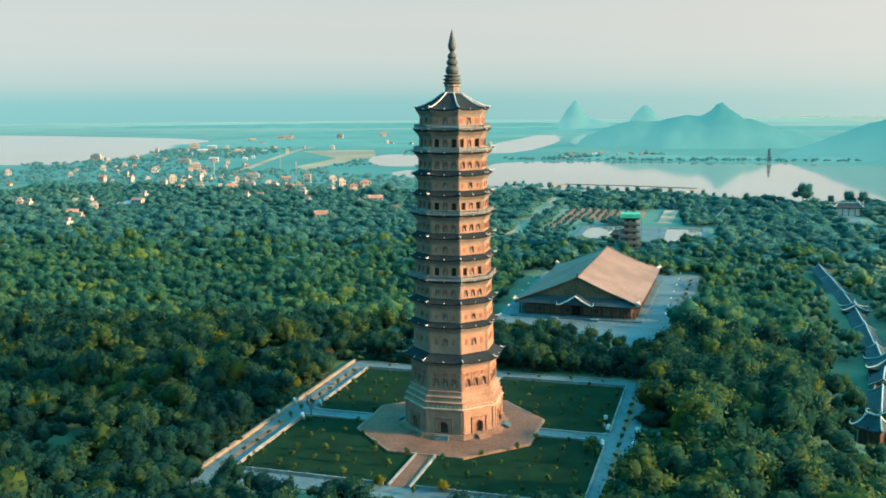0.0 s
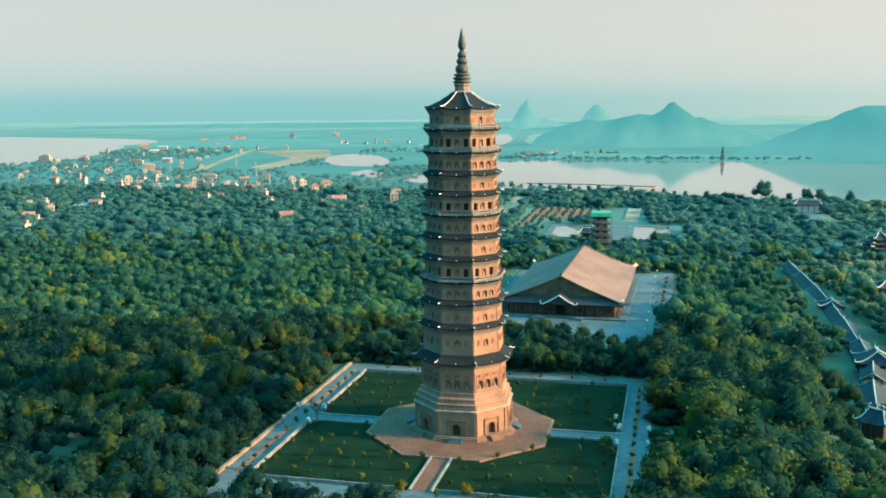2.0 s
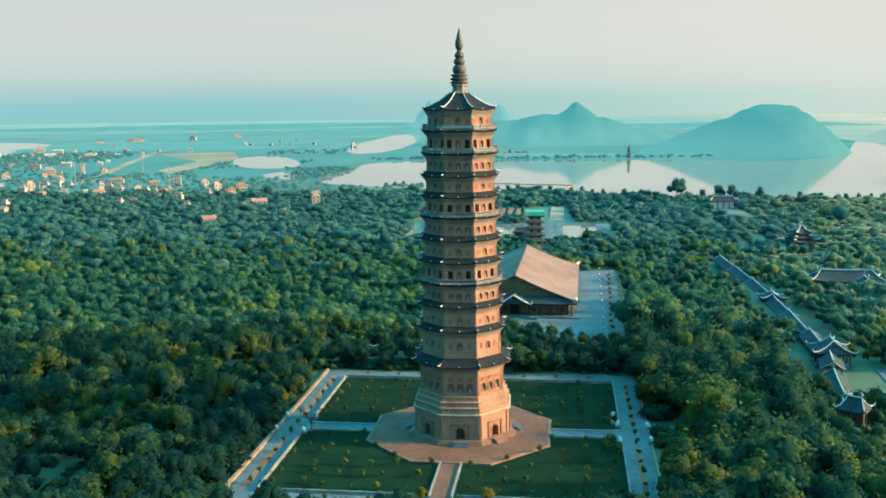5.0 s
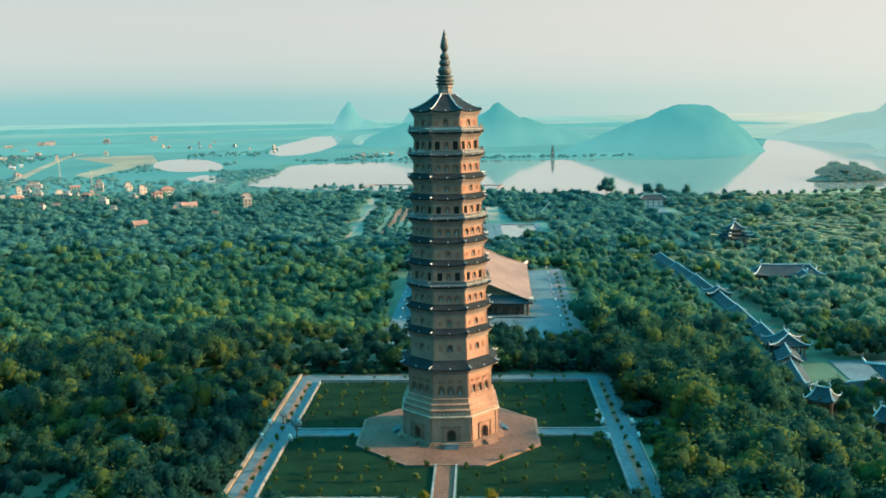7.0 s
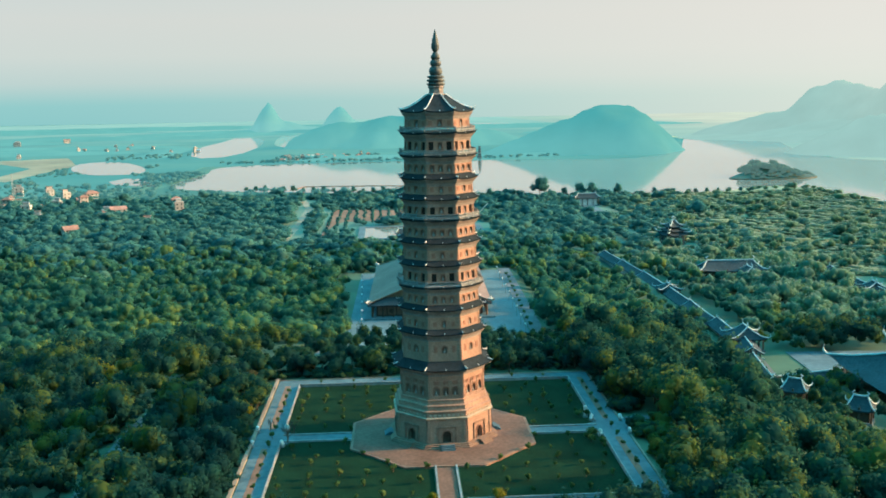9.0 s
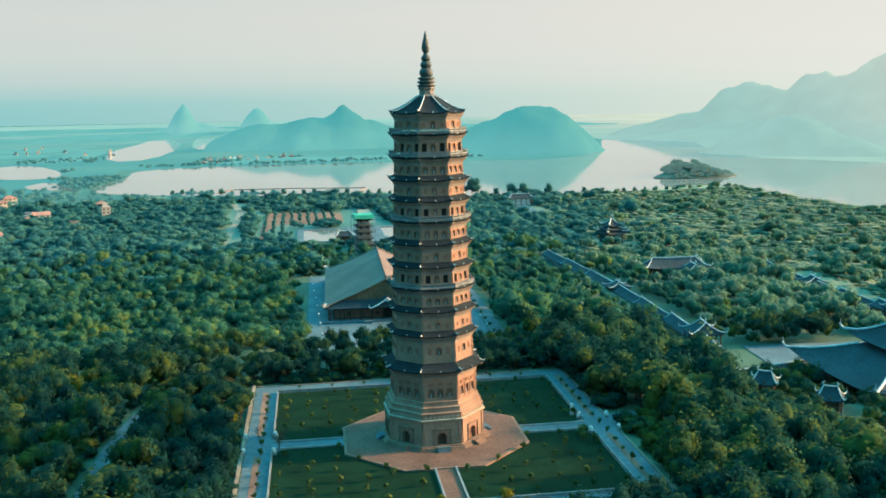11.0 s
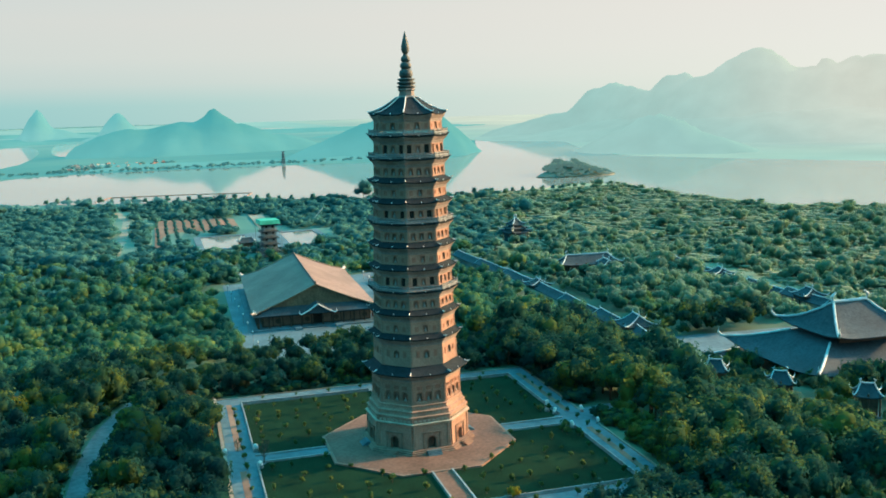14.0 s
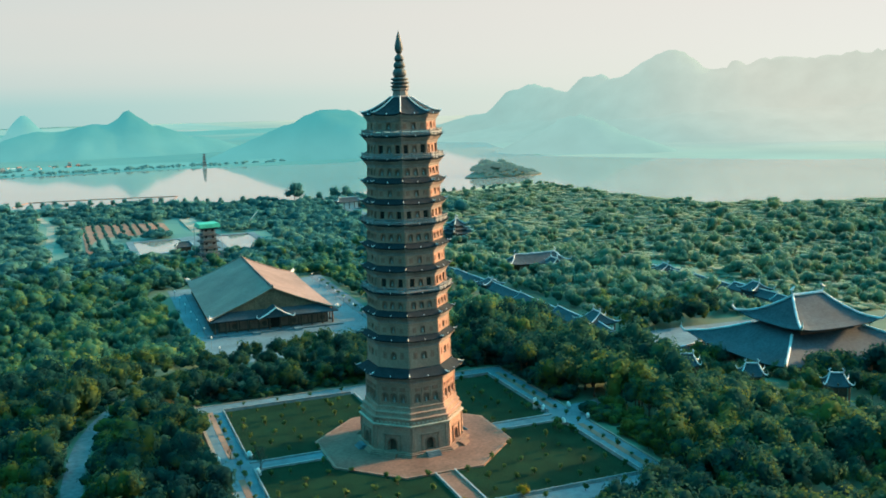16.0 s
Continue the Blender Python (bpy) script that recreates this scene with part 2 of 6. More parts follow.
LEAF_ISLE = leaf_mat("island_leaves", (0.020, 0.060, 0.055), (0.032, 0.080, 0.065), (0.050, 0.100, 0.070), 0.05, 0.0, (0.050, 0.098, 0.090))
LEAF_YELLOW = leaf_mat("yellowing_leaves", (0.07, 0.09, 0.012), (0.15, 0.15, 0.02), (0.22, 0.19, 0.03))
PLASTER = mat("painted_plaster", (0.29, 0.285, 0.265), (0.40, 0.39, 0.36), 0.6, 0.85, 0.1, vary=0.15)
RED_TILE = mat("red_clay_roof", (0.24, 0.135, 0.105), (0.33, 0.19, 0.15), 0.9, 0.8, 0.3, vary=0.2)
SHEET_ROOF = mat("pale_sheet_roof", (0.26, 0.30, 0.31), (0.38, 0.42, 0.43), 0.9, 0.6, 0.2, vary=0.2)
TAN_FIELD = mat("dry_tan_field", (0.17, 0.175, 0.13), (0.25, 0.235, 0.17), 0.03, 0.95, 0.2, 0.6, coarse=0.006)
GREEN_NET = mat("green_sheet_roof", (0.02, 0.30, 0.20), (0.04, 0.42, 0.28), 0.5, 0.6)
GLASS_DARK = mat("dark_window_glass", (0.03, 0.04, 0.045), (0.05, 0.06, 0.065), 2, 0.15, spec=0.6)


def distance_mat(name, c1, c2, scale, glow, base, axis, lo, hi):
    """Backdrop of the distance: wooded rock or land with haze put into its emission, paling from base to glow along an
    axis.
    """
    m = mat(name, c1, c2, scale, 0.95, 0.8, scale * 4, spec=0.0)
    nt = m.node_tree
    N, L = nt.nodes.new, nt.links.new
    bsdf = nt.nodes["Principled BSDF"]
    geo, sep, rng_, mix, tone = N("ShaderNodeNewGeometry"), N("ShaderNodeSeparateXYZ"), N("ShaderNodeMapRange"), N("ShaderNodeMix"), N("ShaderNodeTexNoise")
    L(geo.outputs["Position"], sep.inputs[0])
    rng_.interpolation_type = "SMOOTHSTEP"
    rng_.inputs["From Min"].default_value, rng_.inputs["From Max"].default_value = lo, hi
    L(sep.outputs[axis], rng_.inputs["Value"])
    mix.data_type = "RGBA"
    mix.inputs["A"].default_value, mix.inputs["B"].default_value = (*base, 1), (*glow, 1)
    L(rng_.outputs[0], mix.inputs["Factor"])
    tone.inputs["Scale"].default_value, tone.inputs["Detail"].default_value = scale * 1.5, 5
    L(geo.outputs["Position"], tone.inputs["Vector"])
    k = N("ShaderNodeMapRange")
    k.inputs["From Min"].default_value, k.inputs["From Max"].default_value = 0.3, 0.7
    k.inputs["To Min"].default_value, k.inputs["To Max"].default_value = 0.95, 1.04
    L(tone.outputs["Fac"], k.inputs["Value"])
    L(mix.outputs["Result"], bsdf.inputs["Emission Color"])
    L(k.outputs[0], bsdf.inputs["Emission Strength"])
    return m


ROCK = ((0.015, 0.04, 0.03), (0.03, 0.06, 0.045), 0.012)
# emission colours stand in for haze, thicker low down and towards the sun
HILL = distance_mat("hazed_limestone", *ROCK, (0.022, 0.112, 0.118), (0.040, 0.135, 0.136), "Z", -10, 60)
HILL_FAR = distance_mat("far_hazed_limestone", *ROCK, (0.045, 0.145, 0.148), (0.062, 0.160, 0.160), "Z", -10, 60)
HILL_SUN = distance_mat("sunward_hazed_limestone", *ROCK, (0.202, 0.205, 0.177), (0.104, 0.166, 0.155), "X", 960, 1400)
PLAIN_FAR = distance_mat("far_hazed_plain", (0.02, 0.04, 0.03), (0.06, 0.08, 0.05), 0.004, (0.086, 0.171, 0.166), (0.019, 0.102, 0.110), "Y", 1300, 4600)
PLAIN_SUN = distance_mat("sunward_hazed_plain", (0.02, 0.04, 0.03), (0.06, 0.08, 0.05), 0.004, (0.185, 0.197, 0.172), (0.100, 0.164, 0.154), "X", 820, 1480)
# base colour raised to add to the sky's reflection
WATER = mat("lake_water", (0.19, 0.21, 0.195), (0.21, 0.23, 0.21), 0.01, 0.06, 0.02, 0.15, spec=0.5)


# ---- mesh building ----
class Build:
    """Collects vertices and faces of one mesh."""

    def __init__(self):
        self.v, self.f = [], []

    def add(self, verts, faces):
        o = len(self.v)
        self.v.extend(tuple(p) for p in verts)
        self.f.extend(tuple(i + o for i in f) for f in faces)
        return self

    def box(self, cx, cy, z0, sx, sy, h, yaw=0.0, taper=1.0):
        c, s = math.cos(yaw), math.sin(yaw)
        vs = []
        for z, k in ((z0, 1.0), (z0 + h, taper)):
            for a, b in ((-1, -1), (1, -1), (1, 1), (-1, 1)):
                x, y = a * sx / 2 * k, b * sy / 2 * k
                vs.append((cx + x * c - y * s, cy + x * s + y * c, z))
        return self.add(vs, [(3, 2, 1, 0), (4, 5, 6, 7), (0, 1, 5, 4), (1, 2, 6, 5), (2, 3, 7, 6), (3, 0, 4, 7)])

    def loft(self, rings, cap_bottom=True, cap_top=True):
        n = len(rings[0])
        vs = [p for r in rings for p in r]
        fs = []
        for k in range(len(rings) - 1):
            for i in range(n):
                j = (i + 1) % n
                fs.append((k * n + i, k * n + j, (k + 1) * n + j, (k + 1) * n + i))
        if cap_bottom:
            fs.append(tuple(range(n - 1, -1, -1)))
        if cap_top:
            fs.append(tuple((len(rings) - 1) * n + i for i in range(n)))
        return self.add(vs, fs)

    def lathe(self, profile, n=16, cx=0.0, cy=0.0, phase=0.0):
        rings = [[(cx + r * math.cos(phase + 2 * math.pi * i / n), cy + r * math.sin(phase + 2 * math.pi * i / n), z) for i in range(n)] for r, z in profile]
        return self.loft(rings)

    def tube(self, pts, r, n=6):
        """A round bar along points; r is one radius or one for each point."""
        rings = []
        for i, p in enumerate(pts):
            p = Vector(p)
            a = Vector(pts[max(i - 1, 0)])
            b = Vector(pts[min(i + 1, len(pts) - 1)])
            d = (b - a).normalized()
            u = d.cross(Vector((0, 0, 1)))
            u = u.normalized() if u.length > 1e-4 else Vector((1, 0, 0))
            w = u.cross(d)
            rr = r[i] if isinstance(r, (list, tuple)) else r
            rings.append([tuple(p + u * rr * math.cos(2 * math.pi * k / n) + w * rr * math.sin(2 * math.pi * k / n)) for k in range(n)])
        return self.loft(rings)

    def slab(self, poly, z0, z1):
        return self.loft([[(x, y, z0) for x, y in poly], [(x, y, z1) for x, y in poly]])

    def weld(self, d=0.001):
        """Joins vertices that lie on one another."""
        seen, ids = {}, []
        verts = []
        for p in self.v:
            key = tuple(round(c / d) for c in p)
            if key not in seen:
                seen[key] = len(verts)
                verts.append(p)
            ids.append(seen[key])
        self.v, self.f = verts, [tuple(ids[i] for i in f) for f in self.f]
        return self

    def mesh(self, name, material, smooth=False):
        self.weld()
        me = bpy.data.meshes.new(name)
        me.from_pydata(self.v, [], self.f)
        me.materials.append(material)
        if smooth:
            me.polygons.foreach_set("use_smooth", [True] * len(me.polygons))
        me.update()
        return me


def thing(name, label, category, at=(0, 0, 0), yaw=0.0, group="", kind=""):
    ob = new(name)
    ob.empty_display_size = 0.5
    ob.matrix_basis = Matrix.Translation(at) @ Matrix.Rotation(yaw, 4, "Z")
    return tagged(ob, label, category, group, kind)


def part(name, b, material, parent, label="", smooth=False):
    ob = new(name, b if isinstance(b, bpy.types.Mesh) else b.mesh(name, material, smooth))
    ob.parent = parent
    return tagged(ob, label)


def solo(name, b, material, label, category, group="", kind="", smooth=False, at=None):
    ob = new(name, b if isinstance(b, bpy.types.Mesh) else b.mesh(name, material, smooth))
    if at is not None:
        ob.location = at
    return tagged(ob, label, category, group, kind)


# ---- terrain ----
WATER_Z = -17.0
FLATS = [  # x0, x1, y0, y1, level, soft edge
    (-50, 50, -51, 53, 0.0, 14), (-25, 62, 134, 306, -13.5, 22), (112, 252, 40, 262, -13.0, 25),
    (-26, 90, 424, 548, -15.4, 20),
]


def smooth01(t):
    t = np.clip(t, 0, 1)
    return t * t * (3 - 2 * t)


def gz(x, y):
    x, y = np.asarray(x, float), np.asarray(y, float)
    d = np.hypot(np.where(x > 0, x * 1.35, x), np.where(y > 0, y * 1.35, y))
    z = -17.2 * smooth01((d - 64) / 235)
    for x0, x1, y0, y1, level, soft in FLATS:
        gap = np.hypot(np.maximum(np.maximum(x0 - x, x - x1), 0), np.maximum(np.maximum(y0 - y, y - y1), 0))
        t = smooth01(1 - gap / soft)
        z = z * (1 - t) + level * t
    return z


def gz1(x, y):
    return float(gz(x, y))


def grid_lines(lo, hi, c0, c1, fine, growth):
    mid = list(np.arange(c0, c1 + fine, fine))
    up, step = [mid[-1]], fine
    while up[-1] < hi:
        step *= growth
        up.append(up[-1] + step)
    down, step = [mid[0]], fine
    while down[-1] > lo:
        step *= growth
        down.append(down[-1] - step)
    return np.array(down[:0:-1] + mid + up[1:])


def land_mat():
    """Woodland floor near by; farmland plots on the lowland past the woods."""
    m = mat("woods_and_farmland", (0.035, 0.085, 0.055), (0.055, 0.115, 0.070), 0.08, 0.8, 0.1, 0.4, coarse=0.008)
    nt = m.node_tree
    N, L = nt.nodes.new, nt.links.new
    bsdf = nt.nodes["Principled BSDF"]
    floor_col = bsdf.inputs["Base Color"].links[0].from_socket
    geo, sep, vor, ramp, mix = N("ShaderNodeNewGeometry"), N("ShaderNodeSeparateXYZ"), N("ShaderNodeTexVoronoi"), N("ShaderNodeValToRGB"), N("ShaderNodeMix")
    warp = N("ShaderNodeMapping")
    warp.inputs["Scale"].default_value = (1.0, 0.42, 0.0)
    warp.inputs["Rotation"].default_value = (0, 0, 0.35)
    L(geo.outputs["Position"], warp.inputs["Vector"])
    L(warp.outputs[0], vor.inputs["Vector"])
    vor.distance = "CHEBYCHEV"
    vor.inputs["Scale"].default_value = 0.016
    L(vor.outputs["Color"], ramp.inputs[0])
    ramp.color_ramp.interpolation = "CONSTANT"
    cols = [(0.0, (0.035, 0.13, 0.11)), (0.3, (0.06, 0.165, 0.13)), (0.5, (0.048, 0.15, 0.12)), (0.7, (0.10, 0.18, 0.135)), (0.85, (0.07, 0.175, 0.155))]
    while len(ramp.color_ramp.elements) < len(cols):
        ramp.color_ramp.elements.new(0.5)
    for e, (p, c) in zip(ramp.color_ramp.elements, cols):
        e.position, e.color = p, (*c, 1)
    L(geo.outputs["Position"], sep.inputs[0])
    far = N("ShaderNodeMapRange")
    far.inputs["From Min"].default_value, far.inputs["From Max"].default_value = 330, 470
    L(sep.outputs["Y"], far.inputs["Value"])
    mix.data_type = "RGBA"
    L(far.outputs[0], mix.inputs["Factor"])
    L(floor_col, mix.inputs["A"])
    L(ramp.outputs[0], mix.inputs["B"])
    # dry grass on the eastern flats
    east, shore, both, scrub, tone, grass = N("ShaderNodeMapRange"), N("ShaderNodeMapRange"), N("ShaderNodeMath"), N("ShaderNodeMix"), N("ShaderNodeTexNoise"), N("ShaderNodeValToRGB")
    east.inputs["From Min"].default_value, east.inputs["From Max"].default_value = 200, 270
    shore.inputs["From Min"].default_value, shore.inputs["From Max"].default_value = 80, 330
    L(sep.outputs["X"], east.inputs["Value"])
    L(sep.outputs["Y"], shore.inputs["Value"])
    both.operation = "MULTIPLY"
    L(east.outputs[0], both.inputs[0])
    L(shore.outputs[0], both.inputs[1])
    tone.inputs["Scale"].default_value, tone.inputs["Detail"].default_value = 0.03, 6
    L(geo.outputs["Position"], tone.inputs["Vector"])
    grass.color_ramp.elements[0].position, grass.color_ramp.elements[1].position = 0.35, 0.65
    grass.color_ramp.elements[0].color, grass.color_ramp.elements[1].color = (0.12, 0.20, 0.13, 1), (0.27, 0.30, 0.19, 1)
    L(tone.outputs["Fac"], grass.inputs[0])
    scrub.data_type = "RGBA"
    L(both.outputs[0], scrub.inputs["Factor"])
    L(mix.outputs["Result"], scrub.inputs["A"])
    L(grass.outputs[0], scrub.inputs["B"])
    L(scrub.outputs["Result"], bsdf.inputs["Base Color"])
    return m


LAND = land_mat()


def make_ground():
    xs, ys = grid_lines(-4600, 4600, -130, 270, 5.0, 1.12), grid_lines(-700, 4900, -120, 320, 5.0, 1.12)
    X, Y = np.meshgrid(xs, ys)
    Z = gz(X, Y)
    n, m = len(xs), len(ys)
    # keep the ground under the paved flats
    V = np.stack([X, Y, Z], -1).reshape(-1, 3)
    idx = np.arange(n * m).reshape(m, n)
    F = np.stack([idx[:-1, :-1], idx[:-1, 1:], idx[1:, 1:], idx[1:, :-1]], -1).reshape(-1, 4)
    me = bpy.data.meshes.new("ground")
    me.from_pydata(V.tolist(), [], F.tolist())
    me.polygons.foreach_set("use_smooth", [True] * len(me.polygons))
    me.materials.append(LAND)
    tagged(new("ground", me), "dark earth and grass under the woods, flat lowland beyond", "ground", kind="structure")


make_ground()


def rounded(poly, k=3):
    """Corner cutting, for soft shorelines."""
    for _ in range(k):
        out = []
        for i, (x, y) in enumerate(poly):
            x2, y2 = poly[(i + 1) % len(poly)]
            out += [(0.75 * x + 0.25 * x2, 0.75 * y + 0.25 * y2), (0.25 * x + 0.75 * x2, 0.25 * y + 0.75 * y2)]
        poly = out
    return poly


def inside(x, y, poly):
    hit = np.zeros(np.shape(x), bool)
    n = len(poly)
    for i in range(n):
        x1, y1 = poly[i]
        x2, y2 = poly[(i + 1) % n]
        if y1 == y2:
            continue
        cross = ((y1 > y) != (y2 > y)) & (x < (x2 - x1) * (y - y1) / (y2 - y1) + x1)
        hit ^= cross
    return hit


LAKE = rounded([(-232, 930), (-160, 880), (-80, 850), (26, 798), (125, 748), (215, 728), (300, 722), (366, 724), (402, 763),
                (440, 770), (462, 750), (462, 640), (462, 586), (470, 540), (474, 490), (508, 455), (616, 400), (900, 330),
                (1250, 420), (1150, 700), (960, 760), (860, 900), (760, 1060), (700, 1200), (790, 1490), (1000, 2060), (1060, 2170),
                (900, 2080), (770, 1990), (640, 1640), (571, 1438), (429, 1250), (235, 1318), (60, 1348), (-130, 1354), (-238, 1300), (-222, 1160), (-250, 1000)], 2)
ISLAND = rounded([(420, 858), (470, 842), (530, 850), (540, 885), (520, 960), (480, 950), (440, 890)], 2)
PONDS = [
    rounded([(-1500, 3420), (-300, 3500), (600, 3480), (600, 3560), (-400, 3640), (-1500, 3560)], 1),
    rounded([(-425, 1208), (-505, 1490), (-436, 1548), (-340, 1330), (-325, 1190)], 2),
    rounded([(-346, 1045), (-325, 1150), (-262, 990), (-258, 966)], 1),
    rounded([(-312, 1560), (-366, 1930), (-342, 2370), (-346, 2650), (-256, 2480), (-222, 2020), (-240, 1610)], 1),
    rounded([(-192, 1950), (-222, 2460), (-206, 2760), (-122, 2640), (-82, 2190), (-134, 1950)], 1),
    rounded([(-1020, 1105), (-930, 1235), (-962, 1470), (-1105, 1850), (-1150, 2180), (-1700, 2400), (-2600, 2600), (-2600, 1500)], 2),
]


def make_water():
    for name, poly, label in [("lake", LAKE, "calm pale lake reflecting the hazy sky and hills")] + [("pond", p, "flooded field with still pale water") for p in PONDS]:
        b = Build()
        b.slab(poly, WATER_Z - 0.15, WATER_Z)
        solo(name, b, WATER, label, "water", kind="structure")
    b = Build()
    cx, cy = 485.0, 893.0
    b.loft([[(cx + (x - cx) * k, cy + (y - cy) * k, WATER_Z + z) for x, y in ISLAND] for k, z in ((1.0, -0.1), (1.0, 0.8), (0.75, 3.0), (0.45, 8.5), (0.2, 11.5), (0.05, 12.0))])
    solo("lake_island", b, GROUND, "low wooded island in the lake", "island", kind="structure")


make_water()


# ---- karst hills ----
def hill(peaks, res=14.0, seed=0, label="steep wooded limestone hill in the haze", material=None):
    """A rugged height field: the highest of several peaks (x, y, height, half-widths along x and y, steepness)."""
    x0 = min(p[0] - 1.05 * p[3] for p in peaks)
    x1 = max(p[0] + 1.05 * p[3] for p in peaks)
    y0 = min(p[1] - 1.05 * p[4] for p in peaks)
    y1 = max(p[1] + 1.05 * p[4] for p in peaks)
    xs, ys = np.arange(x0, x1, res), np.arange(y0, y1, res)
    V = []
    for y in ys:
        for x in xs:
            h = -2.0
            for px, py, ph, rx, ry, k in peaks:
                q = math.hypot((x - px) / rx, (y - py) / ry)
                q += 0.16 * noise.fractal(Vector((x / 150 + seed, y / 150, 3.1)), 1.0, 2.0, 4)
                if q < 1:
                    h = max(h, ph * (1 - max(q, 0.0) ** k))
            h *= 1 + 0.10 * noise.fractal(Vector((x / 45 + seed, y / 45, 0.7)), 1.0, 2.0, 3) if h > 0 else 1
            V.append((x, y, WATER_Z + h))
    n, m = len(xs), len(ys)
    idx = np.arange(n * m).reshape(m, n)
    F = np.stack([idx[:-1, :-1], idx[:-1, 1:], idx[1:, 1:], idx[1:, :-1]], -1).reshape(-1, 4)
    hv = np.array([v[2] for v in V])
    F = F[(hv[F] > WATER_Z - 1.5).any(1)]
    me = bpy.data.meshes.new("hill")
    me.from_pydata(V, [], F.tolist())
    me.polygons.foreach_set("use_smooth", [True] * len(me.polygons))
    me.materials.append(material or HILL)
    return tagged(new("hill", me), label, "hill", "karst hills", "structure")


# both plains emit the colour of the haze above them
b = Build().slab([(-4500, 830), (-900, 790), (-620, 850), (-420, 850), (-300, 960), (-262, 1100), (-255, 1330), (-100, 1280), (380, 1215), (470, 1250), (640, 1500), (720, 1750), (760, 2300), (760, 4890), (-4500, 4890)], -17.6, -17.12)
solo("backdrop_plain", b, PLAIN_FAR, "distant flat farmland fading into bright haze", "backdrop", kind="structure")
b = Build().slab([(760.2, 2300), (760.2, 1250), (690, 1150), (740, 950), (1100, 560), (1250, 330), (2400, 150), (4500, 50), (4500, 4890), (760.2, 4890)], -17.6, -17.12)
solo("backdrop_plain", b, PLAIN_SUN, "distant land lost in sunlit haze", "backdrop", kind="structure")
BELTS = [(-760, 1830, 300, 46, 8), (-330, 2750, 170, 50, 8), (-820, 2600, 560, 60, 9), (-1500, 3300, 800, 70, 12), (-300, 2950, 420, 70, 10), (-900, 3500, 1100, 80, 13), (150, 3100, 500, 80, 12), (620, 2450, 160, 50, 8), (700, 3000, 500, 80, 12),
         (60, 1420, 180, 34, 7), (-60, 1480, 100, 40, 6), (300, 1400, 60, 26, 6), (-390, 1800, 50, 200, 7), (-640, 2050, 260, 50, 7)]
# belts are low ridges in the hills' emissive haze colour
for k, (bx, by, bw, bd, bh) in enumerate(BELTS):
    hill([(bx, by, bh, bw, bd, 3.0)], 22, 20 + k, "dark tree belt between far fields")
belt_rng = random.Random(31)
for k in range(16):
    hill([(belt_rng.uniform(-1000, -600), belt_rng.uniform(1700, 2900), belt_rng.uniform(4, 7), belt_rng.uniform(50, 170), belt_rng.uniform(16, 40), 3.0)], 20, 60 + k, "dark tree belt between far fields")
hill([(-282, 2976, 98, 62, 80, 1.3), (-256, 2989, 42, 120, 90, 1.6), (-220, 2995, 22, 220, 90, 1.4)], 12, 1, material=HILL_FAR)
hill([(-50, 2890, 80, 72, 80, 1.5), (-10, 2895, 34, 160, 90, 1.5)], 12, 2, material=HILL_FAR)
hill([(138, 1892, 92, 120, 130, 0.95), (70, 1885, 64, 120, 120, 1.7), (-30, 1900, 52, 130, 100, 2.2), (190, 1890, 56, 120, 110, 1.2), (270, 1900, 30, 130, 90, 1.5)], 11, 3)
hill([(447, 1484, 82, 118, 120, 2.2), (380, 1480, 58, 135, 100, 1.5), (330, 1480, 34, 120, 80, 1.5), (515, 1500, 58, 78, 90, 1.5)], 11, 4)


def ridge(crest, width, res, seed, steep=1.4, label="long steep limestone massif fading in the haze", material=None):
    """A rugged crest line: (x, y, height above the plain) from peak to saddle, falling off to both sides."""
    P = np.array(crest, float)
    x0, y0, x1, y1 = P[:, 0].min() - width, P[:, 1].min() - width, P[:, 0].max() + width, P[:, 1].max() + width
    xs, ys = np.arange(x0, x1, res), np.arange(y0, y1, res)
    V = []
    for y in ys:
        for x in xs:
            best, at = 1e9, 0.0
            for (ax, ay, ah), (bx, by, bh) in zip(crest, crest[1:]):
                l2 = (bx - ax) ** 2 + (by - ay) ** 2
                t = min(max(((x - ax) * (bx - ax) + (y - ay) * (by - ay)) / l2, 0.0), 1.0)
                d = math.hypot(x - ax - t * (bx - ax), y - ay - t * (by - ay))
                if d < best:
                    best, at = d, ah + (bh - ah) * t
            q = best / width + 0.10 * noise.fractal(Vector((x / 110 + seed, y / 110, 3.1)), 1.0, 2.0, 4)
            h = at * (1 - max(q, 0.0) ** steep) if q < 1 else -2.0
            h *= 1 + 0.07 * noise.fractal(Vector((x / 40 + seed, y / 40, 0.7)), 1.0, 2.0, 3) if h > 0 else 1
            V.append((x, y, WATER_Z + h))
    n, m = len(xs), len(ys)
    idx = np.arange(n * m).reshape(m, n)
    F = np.stack([idx[:-1, :-1], idx[:-1, 1:], idx[1:, 1:], idx[1:, :-1]], -1).reshape(-1, 4)
    hv = np.array([v[2] for v in V])
    F = F[(hv[F] > WATER_Z - 1.5).any(1)]
    me = bpy.data.meshes.new("hill")
    me.from_pydata(V, [], F.tolist())
    me.polygons.foreach_set("use_smooth", [True] * len(me.polygons))
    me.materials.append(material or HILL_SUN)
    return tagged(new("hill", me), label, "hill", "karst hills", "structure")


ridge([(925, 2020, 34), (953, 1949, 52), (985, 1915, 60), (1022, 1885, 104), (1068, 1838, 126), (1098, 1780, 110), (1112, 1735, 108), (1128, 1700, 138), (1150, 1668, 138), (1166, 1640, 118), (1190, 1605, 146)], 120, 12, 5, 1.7)
